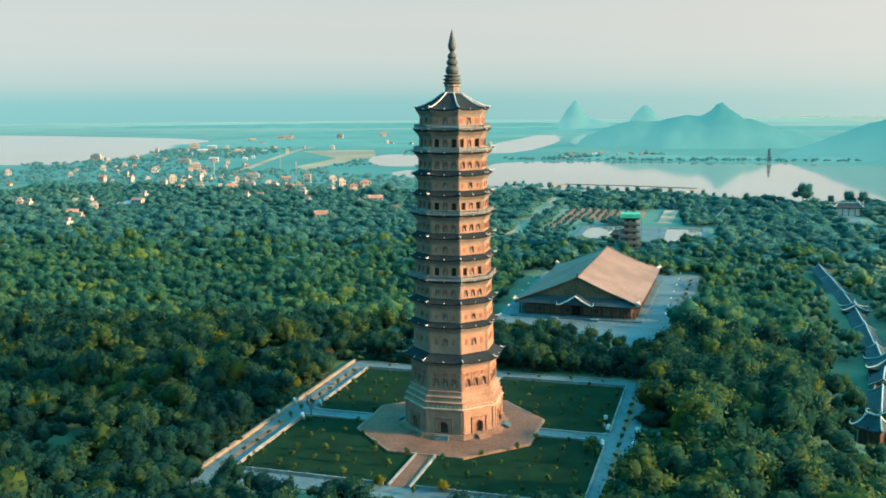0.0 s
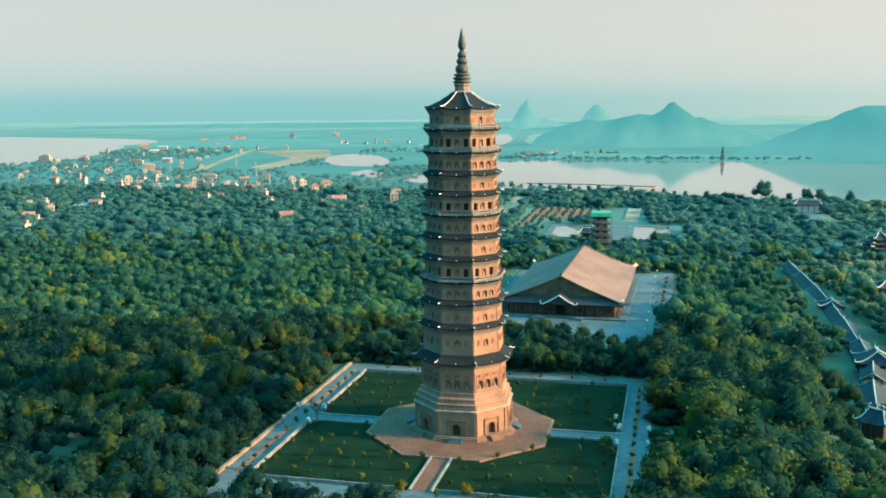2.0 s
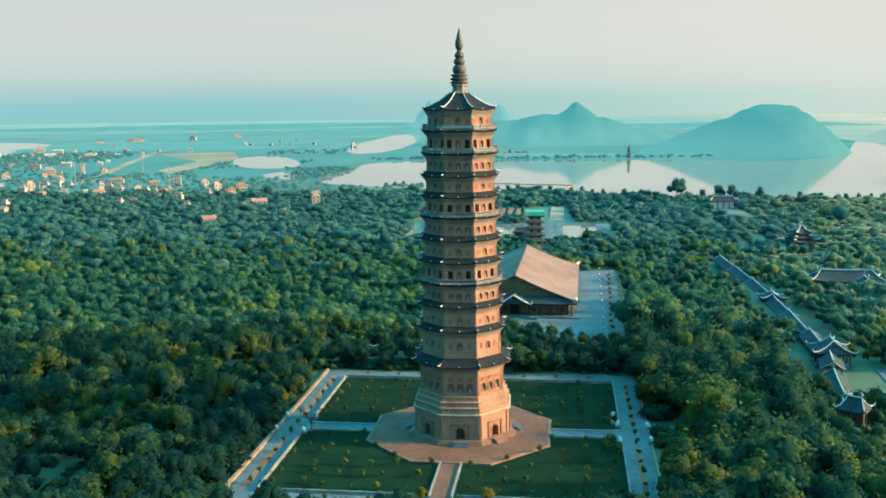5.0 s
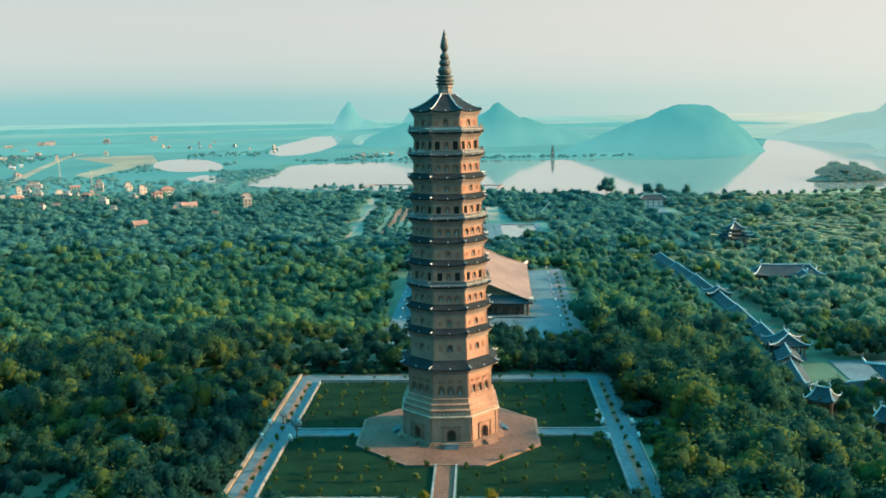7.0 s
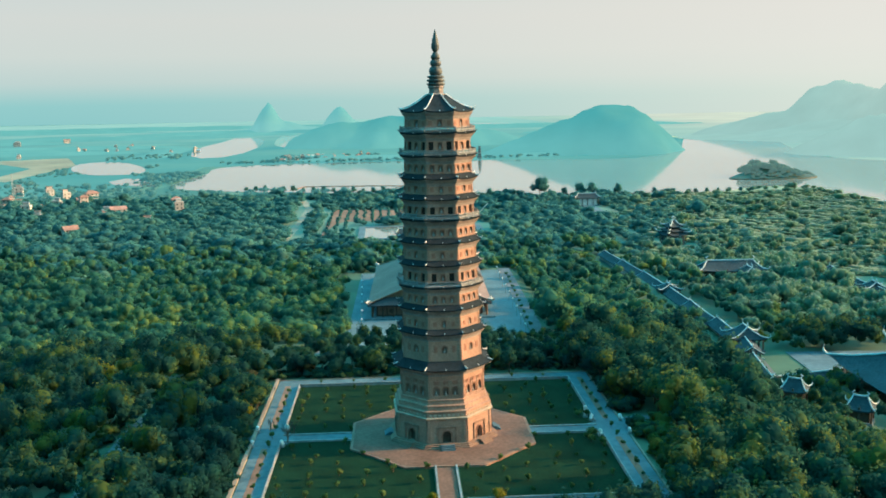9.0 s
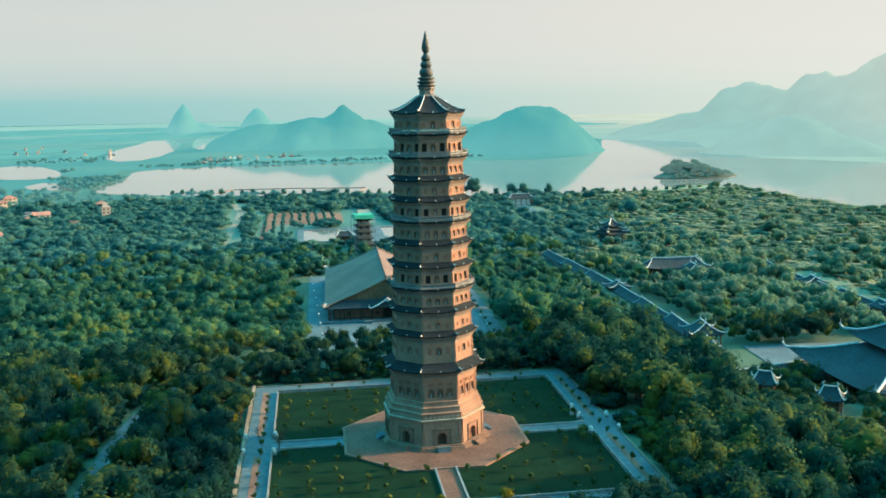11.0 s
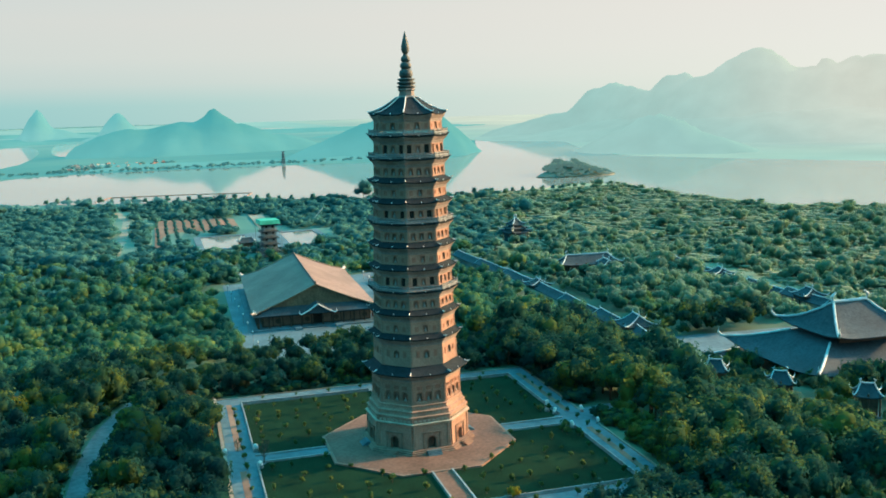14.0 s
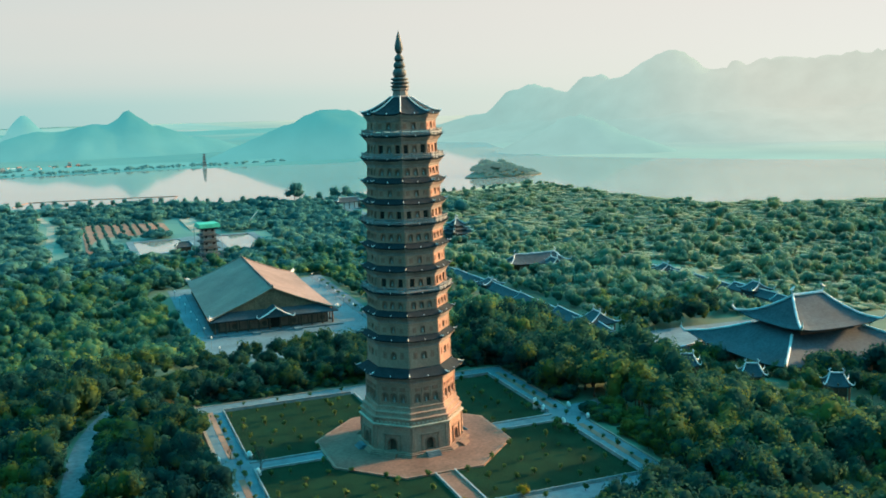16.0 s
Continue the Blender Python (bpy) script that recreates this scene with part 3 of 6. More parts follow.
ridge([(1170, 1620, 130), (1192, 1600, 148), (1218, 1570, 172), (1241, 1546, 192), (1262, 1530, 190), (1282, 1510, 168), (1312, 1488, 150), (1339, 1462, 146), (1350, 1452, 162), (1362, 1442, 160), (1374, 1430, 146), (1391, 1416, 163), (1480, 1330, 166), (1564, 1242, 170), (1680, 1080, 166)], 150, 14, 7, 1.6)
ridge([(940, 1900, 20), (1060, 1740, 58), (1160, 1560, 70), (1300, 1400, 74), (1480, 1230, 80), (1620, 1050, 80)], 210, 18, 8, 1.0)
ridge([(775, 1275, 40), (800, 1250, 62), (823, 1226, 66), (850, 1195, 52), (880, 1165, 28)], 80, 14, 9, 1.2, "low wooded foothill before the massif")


# ---- court round the pagoda ----
LAWN_X, LAWN_S, LAWN_N, WALK_W = 40.2, -42.8, 43.5, 6.6
PLAT_R = 24.6


def octagon(r, z, phase=math.pi / 8, cx=0.0, cy=0.0, lift=0.0):
    return [(cx + r * math.cos(phase + k * math.pi / 4), cy + r * math.sin(phase + k * math.pi / 4), z + lift) for k in range(8)]


def make_court():
    # ring walk of stone paving in four strips
    strips = [("north", -LAWN_X - WALK_W, LAWN_X + WALK_W, LAWN_N, LAWN_N + WALK_W), ("south", -LAWN_X - WALK_W, LAWN_X + WALK_W, LAWN_S - WALK_W, LAWN_S),
              ("east", LAWN_X, LAWN_X + WALK_W, LAWN_S, LAWN_N), ("west", -LAWN_X - WALK_W, -LAWN_X, LAWN_S, LAWN_N)]
    for name, x0, x1, y0, y1 in strips:
        b = Build().slab([(x0, y0), (x1, y0), (x1, y1), (x0, y1)], -0.3, 0.16)
        solo("pavement_" + name, b, PAVING, "pale grey stone paved walk round the lawns", "pavement", kind="structure")
    b = Build().slab([(LAWN_X + WALK_W, 0.6), (59, 3.0), (59, 8.4), (LAWN_X + WALK_W, 7.0)], -0.35, 0.14)
    solo("pavement_exit", b, PAVING, "paved exit path leading into the woods", "pavement", kind="structure")
    # planting strips down the middle of the side walks, and wide crossings
    for x in (-LAWN_X - 3.6, LAWN_X + 3.5):
        for y0, y1 in ((LAWN_S + 1, -7.5), (6.5, LAWN_N + 1)):
            b = Build().slab([(x - 0.75, y0), (x + 0.75, y0), (x + 0.75, y1), (x - 0.75, y1)], 0.05, 0.21)
            solo("planting_strip", b, SOIL, "narrow strip of bare earth planted with shrubs", "flower bed", "strips in the walks", "structure")
    for sx in (-1, 1):
        ring_ = [(sx * (LAWN_X + 2.8) + 6.2 * math.cos(i * math.pi / 8), -0.6 + 5.6 * math.sin(i * math.pi / 8)) for i in range(16)]
        solo("crossing", Build().slab(ring_, -0.2, 0.185), PAVING, "rounded paved crossing where the walks meet", "pavement", kind="structure")
    # four lawns with a cut corner towards the platform
    cut = PLAT_R * 0.62
    for sx in (-1, 1):
        for sy in (-1, 1):
            y_out = LAWN_N if sy > 0 else -LAWN_S
            poly = [(2.9, PLAT_R * 0.93), (2.9, y_out), (LAWN_X, y_out), (LAWN_X, 2.3), (PLAT_R * 0.93, 2.3), (PLAT_R * 0.9, 9.5), (9.5, PLAT_R * 0.9)]
            poly = [(sx * x, sy * y - (0.8 if abs(y) < 30 else 0)) for x, y in poly]
            if sx * sy < 0:
                poly.reverse()
            b = Build().slab(poly, -0.3, 0.08)
            solo("lawn", b, GRASS, "clipped green lawn dotted with low shrubs", "lawn", "lawns of the court", "structure")
    # spokes to the platform: brick walk between low kerbs
    for k, (length0, length1) in enumerate(((PLAT_R * 0.92, LAWN_X), (PLAT_R * 0.92, LAWN_N), (PLAT_R * 0.92, LAWN_X), (PLAT_R * 0.92, -LAWN_S))):
        path = thing("garden_path", "straight brick path between white stone kerbs", "path", (0, -0.8 if k % 2 == 0 else 0, 0), k * math.pi / 2, "paths to the platform")
        b = Build().slab([(length0, -2.1), (length1, -2.1), (length1, 2.1), (length0, 2.1)], -0.2, 0.2)
        part("paving", b, BRICK_PAVING if k == 3 else PAVING, path)
        for s in (-1, 1):
            part("kerb", Build().box((length0 + length1) / 2, s * 2.4, -0.2, length1 - length0, 0.45, 0.75), RAIL_STONE, path)
    # platform of brick paving
    plat = thing("platform", "octagonal terracotta paved platform with a stone edge", "platform", (0, -0.8, 0))
    part("edge", Build().loft([octagon(PLAT_R, -0.3), octagon(PLAT_R, 0.5), octagon(PLAT_R - 0.6, 0.52)]), BRICK_DARK, plat)
    part("paving", Build().loft([octagon(PLAT_R - 0.7, 0.3), octagon(PLAT_R - 0.7, 0.56)]), BRICK_PAVING, plat)
    # low balustrades along the lawn edges
    runs = [((-LAWN_X, LAWN_S), (-LAWN_X, -4.6)), ((-LAWN_X, 4.0), (-LAWN_X, LAWN_N)), ((LAWN_X, LAWN_S), (LAWN_X, -5.4)), ((LAWN_X, 3.4), (LAWN_X, LAWN_N)),
            ((-LAWN_X, LAWN_N), (-3.5, LAWN_N)), ((3.5, LAWN_N), (LAWN_X, LAWN_N)), ((-LAWN_X, LAWN_S), (-3.5, LAWN_S)), ((3.5, LAWN_S), (LAWN_X, LAWN_S))]
    for (x0, y0), (x1, y1) in runs:
        rail = thing("balustrade", "low pale stone balustrade along a lawn", "balustrade", ((x0 + x1) / 2, (y0 + y1) / 2, 0.1), math.atan2(y1 - y0, x1 - x0), "balustrades of the court")
        n = math.hypot(x1 - x0, y1 - y0)
        part("base", Build().box(0, 0, 0, n, 0.45, 0.3), RAIL_STONE, rail)
        part("top_rail", Build().box(0, 0, 0.72, n, 0.3, 0.14), RAIL_STONE, rail)
        part("panel", Build().box(0, 0, 0.3, n, 0.14, 0.42), RAIL_STONE, rail)
        k = max(2, int(n / 4.5))
        for i in range(k + 1):
            part("post", Build().box(-n / 2 + 0.25 + (n - 0.5) * i / k, 0, 0, 0.42, 0.42, 1.0, taper=0.75), RAIL_STONE, rail)
    # outer retaining wall on the west side, and lower walls on the others
    xo = LAWN_X + WALK_W
    for (x0, y0), (x1, y1), hgt, thick in [((-xo - 0.6, LAWN_S - WALK_W - 14), (-xo - 0.6, LAWN_N + WALK_W), 1.1, 0.85), ((-xo, LAWN_N + WALK_W + 0.4), (xo, LAWN_N + WALK_W + 0.4), 0.55, 0.5),
                                           ((xo + 0.4, 4.0), (xo + 0.4, LAWN_N + WALK_W), 0.55, 0.5), ((xo + 0.4, LAWN_S - WALK_W), (xo + 0.4, -5.0), 0.55, 0.5)]:
        n = math.hypot(x1 - x0, y1 - y0)
        wall = thing("boundary_wall", "low buff plastered boundary wall with a coping", "wall", ((x0 + x1) / 2, (y0 + y1) / 2, -0.4), math.atan2(y1 - y0, x1 - x0), "walls of the court", "structure")
        part("wall", Build().box(0, 0, 0, n, thick * 0.75, hgt), WALL_CAP, wall)
        part("coping", Build().box(0, 0, hgt, n + 0.1, thick, 0.18), WALL_CAP, wall)
    b = Build().slab([(-xo, LAWN_S - WALK_W - 14), (-LAWN_X, LAWN_S - WALK_W - 14), (-LAWN_X, LAWN_S - WALK_W), (-xo, LAWN_S - WALK_W)], -0.4, 0.15)
    solo("pavement_southwest", b, PAVING, "paved walk going on south beside the wall", "pavement", kind="structure")


COURT = Matrix.Translation((-0.4, -0.6, 0)) @ Matrix.Rotation(radians(-2.8), 4, "Z")


def turn_court(before):
    """Turns all that was built since then with the court's own axes."""
    for ob in set(scene.objects) - before:
        if ob.parent is None:
            ob.matrix_basis = COURT @ ob.matrix_basis


standing = set(scene.objects)
make_court()
turn_court(standing)


# ---- the pagoda ----
# eaves from the top down: height of the eave's tip, and whether a railed balcony runs on it
EAVES = [(81.3, 0), (76.2, 1), (70.8, 1), (65.5, 0), (60.6, 0), (55.6, 1), (50.2, 0), (44.8, 0), (39.4, 1), (34.0, 0), (28.1, 0), (19.6, 2)]


def wall_radius(z):
    if z > 19.6:
        return 10.35 + (8.15 - 10.35) * (z - 23) / 56.0
    return 11.05


def arch(w, h, n=7):
    """Outline of a pointed-round arch from its lower left over the crown to its lower right."""
    r = w / 2
    pts = [(-r, 0.0), (-r, h - r)]
    pts += [(-r * math.cos(math.pi * i / n), h - r + r * 1.1 * math.sin(math.pi * i / n)) for i in range(1, n)]
    return pts + [(r, h - r), (r, 0.0)]


def square_hole(w, h):
    return [(-w / 2, 0.0), (-w / 2, h), (w / 2, h), (w / 2, 0.0)]


def wall_face(b, half0, half1, height, holes, depth):
    """One flat side, in its own plane (u across, v up, w outwards): solid with recesses (u, v, outline)."""
    def at(u, v, w=0.0):
        k = 1 + (half1 / half0 - 1) * v / height
        return (u * k, v, w)
    quads = []
    holes = sorted(holes)
    left = -half0
    for u, v, o in holes:
        w = max(abs(p[0]) for p in o)
        quads.append([(left, 0), (u - w, 0), (u - w, height), (left, height)])
        quads.append([(u - w, 0), (u + w, 0), (u + w, v), (u - w, v)])
        for (a0, a1), (c0, c1) in zip(o[:-1], o[1:]):
            if abs(a0 - c0) > 1e-6:
                quads.append([(u + a0, v + a1), (u + c0, v + c1), (u + c0, height), (u + a0, height)])
        for (a0, a1), (c0, c1) in zip(o, o[1:] + o[:1]):
            b.add([at(u + a0, v + a1), at(u + c0, v + c1), at(u + c0, v + c1, -depth), at(u + a0, v + a1, -depth)], [(3, 2, 1, 0)])
        left = u + w
    quads.append([(left, 0), (half0, 0), (half0, height), (left, height)])
    for q in quads:
        b.add([at(*p) for p in q], [(0, 1, 2, 3)])


def on_side(k, radius, z0, lean=0.0):
    """Pose of side k of an octagon of that corner radius: x across, y up, z outwards; lean tips the top inwards (metres per metre)."""
    a = k * math.pi / 4
    out = Vector((math.cos(a), math.sin(a), 0))
    across = Vector((-math.sin(a), math.cos(a), 0))
    up = (Vector((0, 0, 1)) - out * lean).normalized()
    out2 = across.cross(up)
    m = Matrix((across, up, out2)).transposed().to_4x4()
    return Matrix.Translation(out * radius * math.cos(math.pi / 8) + Vector((0, 0, z0))) @ m


def outline_slab(outline, z0, z1, grow=1.0, u=0.0, v=0.0):
    return [[(u + x * grow, v + y * grow, z) for x, y in outline] for z in (z0, z1)]


def make_pagoda():
    tower = thing("pagoda", "tall thirteen-storey octagonal brick pagoda with dark tiled eaves", "pagoda")
    # stepped plinth
    part("plinth", Build().loft([octagon(14.5, 0.4), octagon(14.5, 0.75), octagon(14.1, 0.78), octagon(14.1, 1.1), octagon(13.6, 1.12), octagon(13.6, 1.38), octagon(13.1, 1.42)]), BRICK_DARK, tower, "dark stepped brick plinth")
    # ground storey with a doorway on every side
    r0, r1 = 12.75, 12.55
    half = r0 * math.sin(math.pi / 8)
    door = arch(2.1, 2.9)
    wallm, framem, leafm, outerm, padm = Build(), Build(), Build(), Build(), Build()
    wall_face(wallm, half, half * r1 / r0, 5.9, [(0.0, 0.0, door)], 1.0)
    framem.loft(outline_slab([(x * 1.35, y * 1.16) for x, y in door], -0.02, 0.16)[::1], False, True)
    leafm.loft(outline_slab(door, -0.98, -0.9))
    fr = Build()
    fr.box(-2.1, 1.85, -0.05, 0.35, 3.9, 0.3).box(2.1, 1.85, -0.05, 0.35, 3.9, 0.3).box(0, 3.95, -0.05, 4.55, 0.4, 0.34)
    ring = Build()
    o_in, o_out = door, [(x * 1.28, y * 1.1) for x, y in door]
    for (a, c), (a2, c2) in zip(zip(o_in, o_in[1:]), zip(o_out, o_out[1:])):
        ring.add([(a[0], a[1], .14), (c[0], c[1], .14), (c2[0], c2[1], .14), (a2[0], a2[1], .14), (a2[0], a2[1], 0), (c2[0], c2[1], 0), (a[0], a[1], 0), (c[0], c[1], 0)],
                 [(3, 2, 1, 0), (5, 2, 3, 4), (0, 1, 7, 6)])
    meshes = {"wall": wallm.mesh("wall", BRICK), "frame": fr.mesh("frame", BRICK_DARK), "arch_ring": ring.mesh("arch_ring", RED_PANEL), "door": leafm.mesh("door", WOOD_DARK)}
    pil = Build().box(0, 2.95, -0.1, 0.6, 5.9, 0.3).mesh("pilaster", BRICK)
    for k in range(8):
        pose_k = on_side(k, 12.75, 1.42, 0.016)
        w = part("wall", meshes["wall"], None, tower)
        w.matrix_basis = pose_k
        for nm in ("frame", "arch_ring", "door"):
            part(nm, meshes[nm], None, w)
        for s in (-1, 1):
            p = part("pilaster", pil, None, w)
            p.location = (s * (half - 0.55), 0, 0)
        st = Build()
        for j in range(4):
            st.box(0, 0, 0.45 + 0.25 * j, 3.4, 3.0 - 0.72 * j, 0.27)
        stairs = part("stairs", st, PAVING if k % 2 == 0 else BRICK_DARK, tower)
        stairs.matrix_basis = Matrix.Rotation(k * math.pi / 4 - math.pi / 2, 4, "Z") @ Matrix.Translation((0, 13.3, 0))
    # cornice over the ground storey, then a battered frieze
    part("cornice", Build().loft([octagon(12.5, 7.15), octagon(12.95, 7.35), octagon(13.15, 7.65), octagon(13.15, 7.85), octagon(12.6, 7.95)]), CREAM, tower, "pale stone cornice")
    part("frieze", Build().loft([octagon(12.55, 7.9), octagon(12.5, 9.0), octagon(12.75, 9.15), octagon(12.75, 9.4), octagon(12.1, 9.55), octagon(12.0, 10.3), octagon(12.15, 10.4), octagon(12.15, 10.65), octagon(11.5, 10.85), octagon(11.35, 11.6), octagon(11.5, 11.7), octagon(11.5, 11.9), octagon(11.05, 12.05)]), BRICK, tower, "stepped brick frieze with carved bands")
    relief = Build().box(0, 0, 0, 0.75, 0.5, 0.14).box(0, 0.05, 0.1, 0.4, 0.3, 0.1).mesh("carved_block", CREAM)
    for k in range(8):
        for i in range(8):
            p = part("carved_block", relief, None, tower)
            p.matrix_basis = on_side(k, 12.52, 8.25) @ Matrix.Translation(((i - 3.5) * 1.12, 0.1, 0.02))
    # storeys
    levels = sorted(EAVES)                    # from the bottom up
    floors = [(12.0, 19.6, 3)] + [(levels[i][0] + (1.75 if levels[i][1] == 2 else 1.15), levels[i + 1][0], n) for i, n in zip(range(11), (10, 1, 3, 2, 1, 3, 2, 1, 3, 2, 1))]
    statue = Build().lathe([(0.02, 0.0), (0.34, 0.02), (0.34, 0.14), (0.3, 0.2), (0.33, 0.35), (0.22, 0.62), (0.09, 0.72), (0.13, 0.85), (0.1, 1.0), (0.02, 1.06)], 10)
    statue.v = [(x, z, y * 0.7) for x, y, z in statue.v]
    statue.f = [f[::-1] for f in statue.f]
    statue_me = statue.mesh("statue", STATUE, True)
    for z0, z1, kind in floors:
        top = z1 - 0.75
        ra, rb = wall_radius(z0), wall_radius(top)
        if z0 < 14:
            ra = rb = 11.05
        ha, height = ra * math.sin(math.pi / 8), top - z0
        low = 0.45 if kind != 10 else 2.0
        a1 = arch(1.05, 1.55)
        if kind == 3:
            sp = 2.05 if z0 > 14 else 2.3
            base = low if z0 > 14 else 0.9
            a1 = a1 if z0 > 14 else arch(1.35, 2.1)
            holes = [(-sp, base, a1), (0.0, base, a1), (sp, base, a1)]
        elif kind == 2:
            holes = [(-2.15, 0.3, square_hole(1.2, 1.95)), (0.0, low, a1), (2.15, 0.3, square_hole(1.2, 1.95))]
        else:
            a1 = arch(1.2, 1.7) if kind == 10 else a1
            holes = [(0.0, low, a1)]
        b = Build()
        wall_face(b, ha, rb * math.sin(math.pi / 8), height, holes, 0.55)
        wall_me = b.mesh("wall", BRICK)
        backs = []
        for u, v, o in holes:
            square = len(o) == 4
            # square openings get a shade-black backing, niches a darker brick one
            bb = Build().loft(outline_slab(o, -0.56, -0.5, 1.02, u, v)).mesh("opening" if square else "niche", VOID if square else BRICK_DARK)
            ri = None
            if not square:
                rg = Build()
                oo = [(x * 1.3, y * 1.12) for x, y in o]
                for (p, q), (p2, q2) in zip(zip(o, o[1:]), zip(oo, oo[1:])):
                    rg.add([(u + p[0], v + p[1], .07), (u + q[0], v + q[1], .07), (u + q2[0], v + q2[1], .07), (u + p2[0], v + p2[1], .07), (u + p2[0], v + p2[1], 0), (u + q2[0], v + q2[1], 0)], [(3, 2, 1, 0), (5, 2, 3, 4)])
                ri = rg.mesh("arch_ring", RED_PANEL)
            backs.append((bb, ri, u, v, square))
        pil = Build().box(0, height / 2, -0.05, 0.32, height, 0.17).mesh("pilaster", BRICK)
        panels = []
        if kind in (1, 10):
            hp = 1.15 if kind == 1 else 1.6
            for u in (-2.2, 2.2):
                panels.append(Build().box(u, low + 0.75 + (0.2 if kind == 10 else 0), 0, 0.85, hp, 0.08).box(u, low + 0.8 + (0.2 if kind == 10 else 0), 0.05, 0.4, hp * 0.6, 0.1).mesh("relief_panel", RED_PANEL))
        if z0 < 14:
            for u in (-2.3, 0.0, 2.3):
                panels.append(Build().box(u, 4.2, 0, 1.3, 0.9, 0.12).box(u, 4.25, 0.1, 0.7, 0.5, 0.1).mesh("relief_panel", RED_PANEL))
            for u in (-3.45, -1.15, 1.15, 3.45):
                panels.append(Build().box(u, 2.4, 0, 0.22, 4.6, 0.12).mesh("pilaster_strip", BRICK))
        for k in range(8):
            w = part("wall", wall_me, None, tower)
            w.matrix_basis = on_side(k, ra, z0, (ra - rb) / height * math.cos(math.pi / 8))
            for bb, ri, u, v, square in backs:
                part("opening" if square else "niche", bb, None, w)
                if not square:
                    part("arch_ring", ri, None, w)
                    s = part("statue", statue_me, None, w)
                    s.location = (u, v + 0.02, -0.28)
            for me in panels:
                part(me.name.split(".")[0], me, None, w)
            for sg in (-1, 1):
                p = part("pilaster", pil, None, w)
                p.location = (sg * (ha - 0.3), 0, 0)
    # eaves
    for z, kind in EAVES:
        top_roof = z == EAVES[0][0]
        rw = wall_radius(z - 1)
        tip = rw + (1.4 if kind != 2 else 2.5)
        if top_roof:
            tip = 9.3
        if kind == 2:
            rw, tip = 11.0, 13.1
        # corbelled underside
        part("corbel", Build().loft([octagon(rw - 0.05, z - 1.85), octagon(rw + 0.14, z - 1.8), octagon(rw + 0.16, z - 1.55), octagon(rw + 0.30, z - 1.4), octagon(rw + 0.36, z - 1.12), octagon(rw + 0.36 + (tip - rw) * 0.25, z - 0.8), octagon(rw + 0.2 + (tip - rw) * 0.55, z - 0.48), octagon(tip - 0.22, z - 0.3), octagon(tip - 0.2, z + 0.02)]), CORBEL, tower, "corbelled grey-buff underside of the eave")
        inner = wall_radius(z + 1.2) * 0.985 if not top_roof else 2.4
        rise = {0: 1.15, 1: 0.45, 2: 1.75}[kind] if not top_roof else 4.0
        # curved tiled roof with lifted corners: each side as a patch
        n_u, n_s = 8, 5
        b = Build()
        hips = []
        for k in range(8):
            a0, a1_ = math.pi / 8 + k * math.pi / 4, math.pi / 8 + (k + 1) * math.pi / 4
            p0, p1 = Vector((math.cos(a0), math.sin(a0), 0)), Vector((math.cos(a1_), math.sin(a1_), 0))
            rows = []
            for j in range(n_s + 1):
                s = j / n_s
                r = tip + (inner - tip) * s
                row = []
                for i in range(n_u + 1):
                    u = i / n_u
                    c = abs(2 * u - 1)
                    lift = (0.34 if not top_roof else 0.5) * c ** 4 * (1 - s) ** 2
                    q = p0.lerp(p1, u) * (r + (0.18 * c ** 4) * (1 - s))
                    row.append((q.x, q.y, z + rise * (s ** (1.35 if top_roof else 1.15)) + lift))
                rows.append(row)
            o = len(b.v)
            for row in rows:
                b.v.extend(row)
            w1 = n_u + 1
            for j in range(n_s):
                for i in range(n_u):
                    b.f.append((o + j * w1 + i, o + j * w1 + i + 1, o + (j + 1) * w1 + i + 1, o + (j + 1) * w1 + i))
            o = len(b.v)                       # fascia below the eave line
            b.v.extend(rows[0])
            b.v.extend((x * 0.985, y * 0.985, zz - 0.3) for x, y, zz in rows[0])
            b.v.extend((x * 0.93, y * 0.93, zz - 0.28) for x, y, zz in rows[0])
            for i in range(n_u):
                b.f.append((o + i + 1, o + i, o + w1 + i, o + w1 + i + 1))
                b.f.append((o + w1 + i + 1, o + w1 + i, o + 2 * w1 + i, o + 2 * w1 + i + 1))
            hips.append([rows[j][0] for j in range(n_s + 1)])
        roof = part("eave_roof", b.weld(), TILE_DARK, tower, "dark glazed tile eave with upturned corners")
        for hline in hips:
            pts = [(x, y, zz + 0.1) for x, y, zz in hline]
            x, y, zz = pts[0]
            d = math.hypot(x, y)
            horn = [(x * (1 + 0.25 / d), y * (1 + 0.25 / d), zz + 0.42), (x * (1 + 0.12 / d), y * (1 + 0.12 / d), zz + 0.12)]
            part("hip_ridge", Build().tube(horn + (pts if top_roof else pts[:3]), [0.05, 0.1] + [0.13] * (len(pts) if top_roof else 3), 5), WHITE_TRIM if kind != 1 else RAIL_STONE, roof)
        tile = Build().box(0, 0, 0, 0.24, 0.24, 0.3, taper=0.5).mesh("eave_ornament", WHITE_TRIM)
        for k in range(8):
            orn = part("eave_ornament", tile, None, roof)
            a = (k) * math.pi / 4
            orn.location = (math.cos(a) * tip * math.cos(math.pi / 8) * 0.975, math.sin(a) * tip * math.cos(math.pi / 8) * 0.975, z + 0.08)
        if kind == 1:
            rr = tip - 0.2
            half = rr * math.sin(math.pi / 8)
            part("balcony_floor", Build().loft([octagon(rr - 0.05, z + 0.28), octagon(rr - 0.05, z + 0.42)]), RAIL_STONE, tower)
            top = Build().box(0, 0.98, -0.09, 2 * half, 0.12, 0.18).mesh("top_rail", RAIL_STONE)
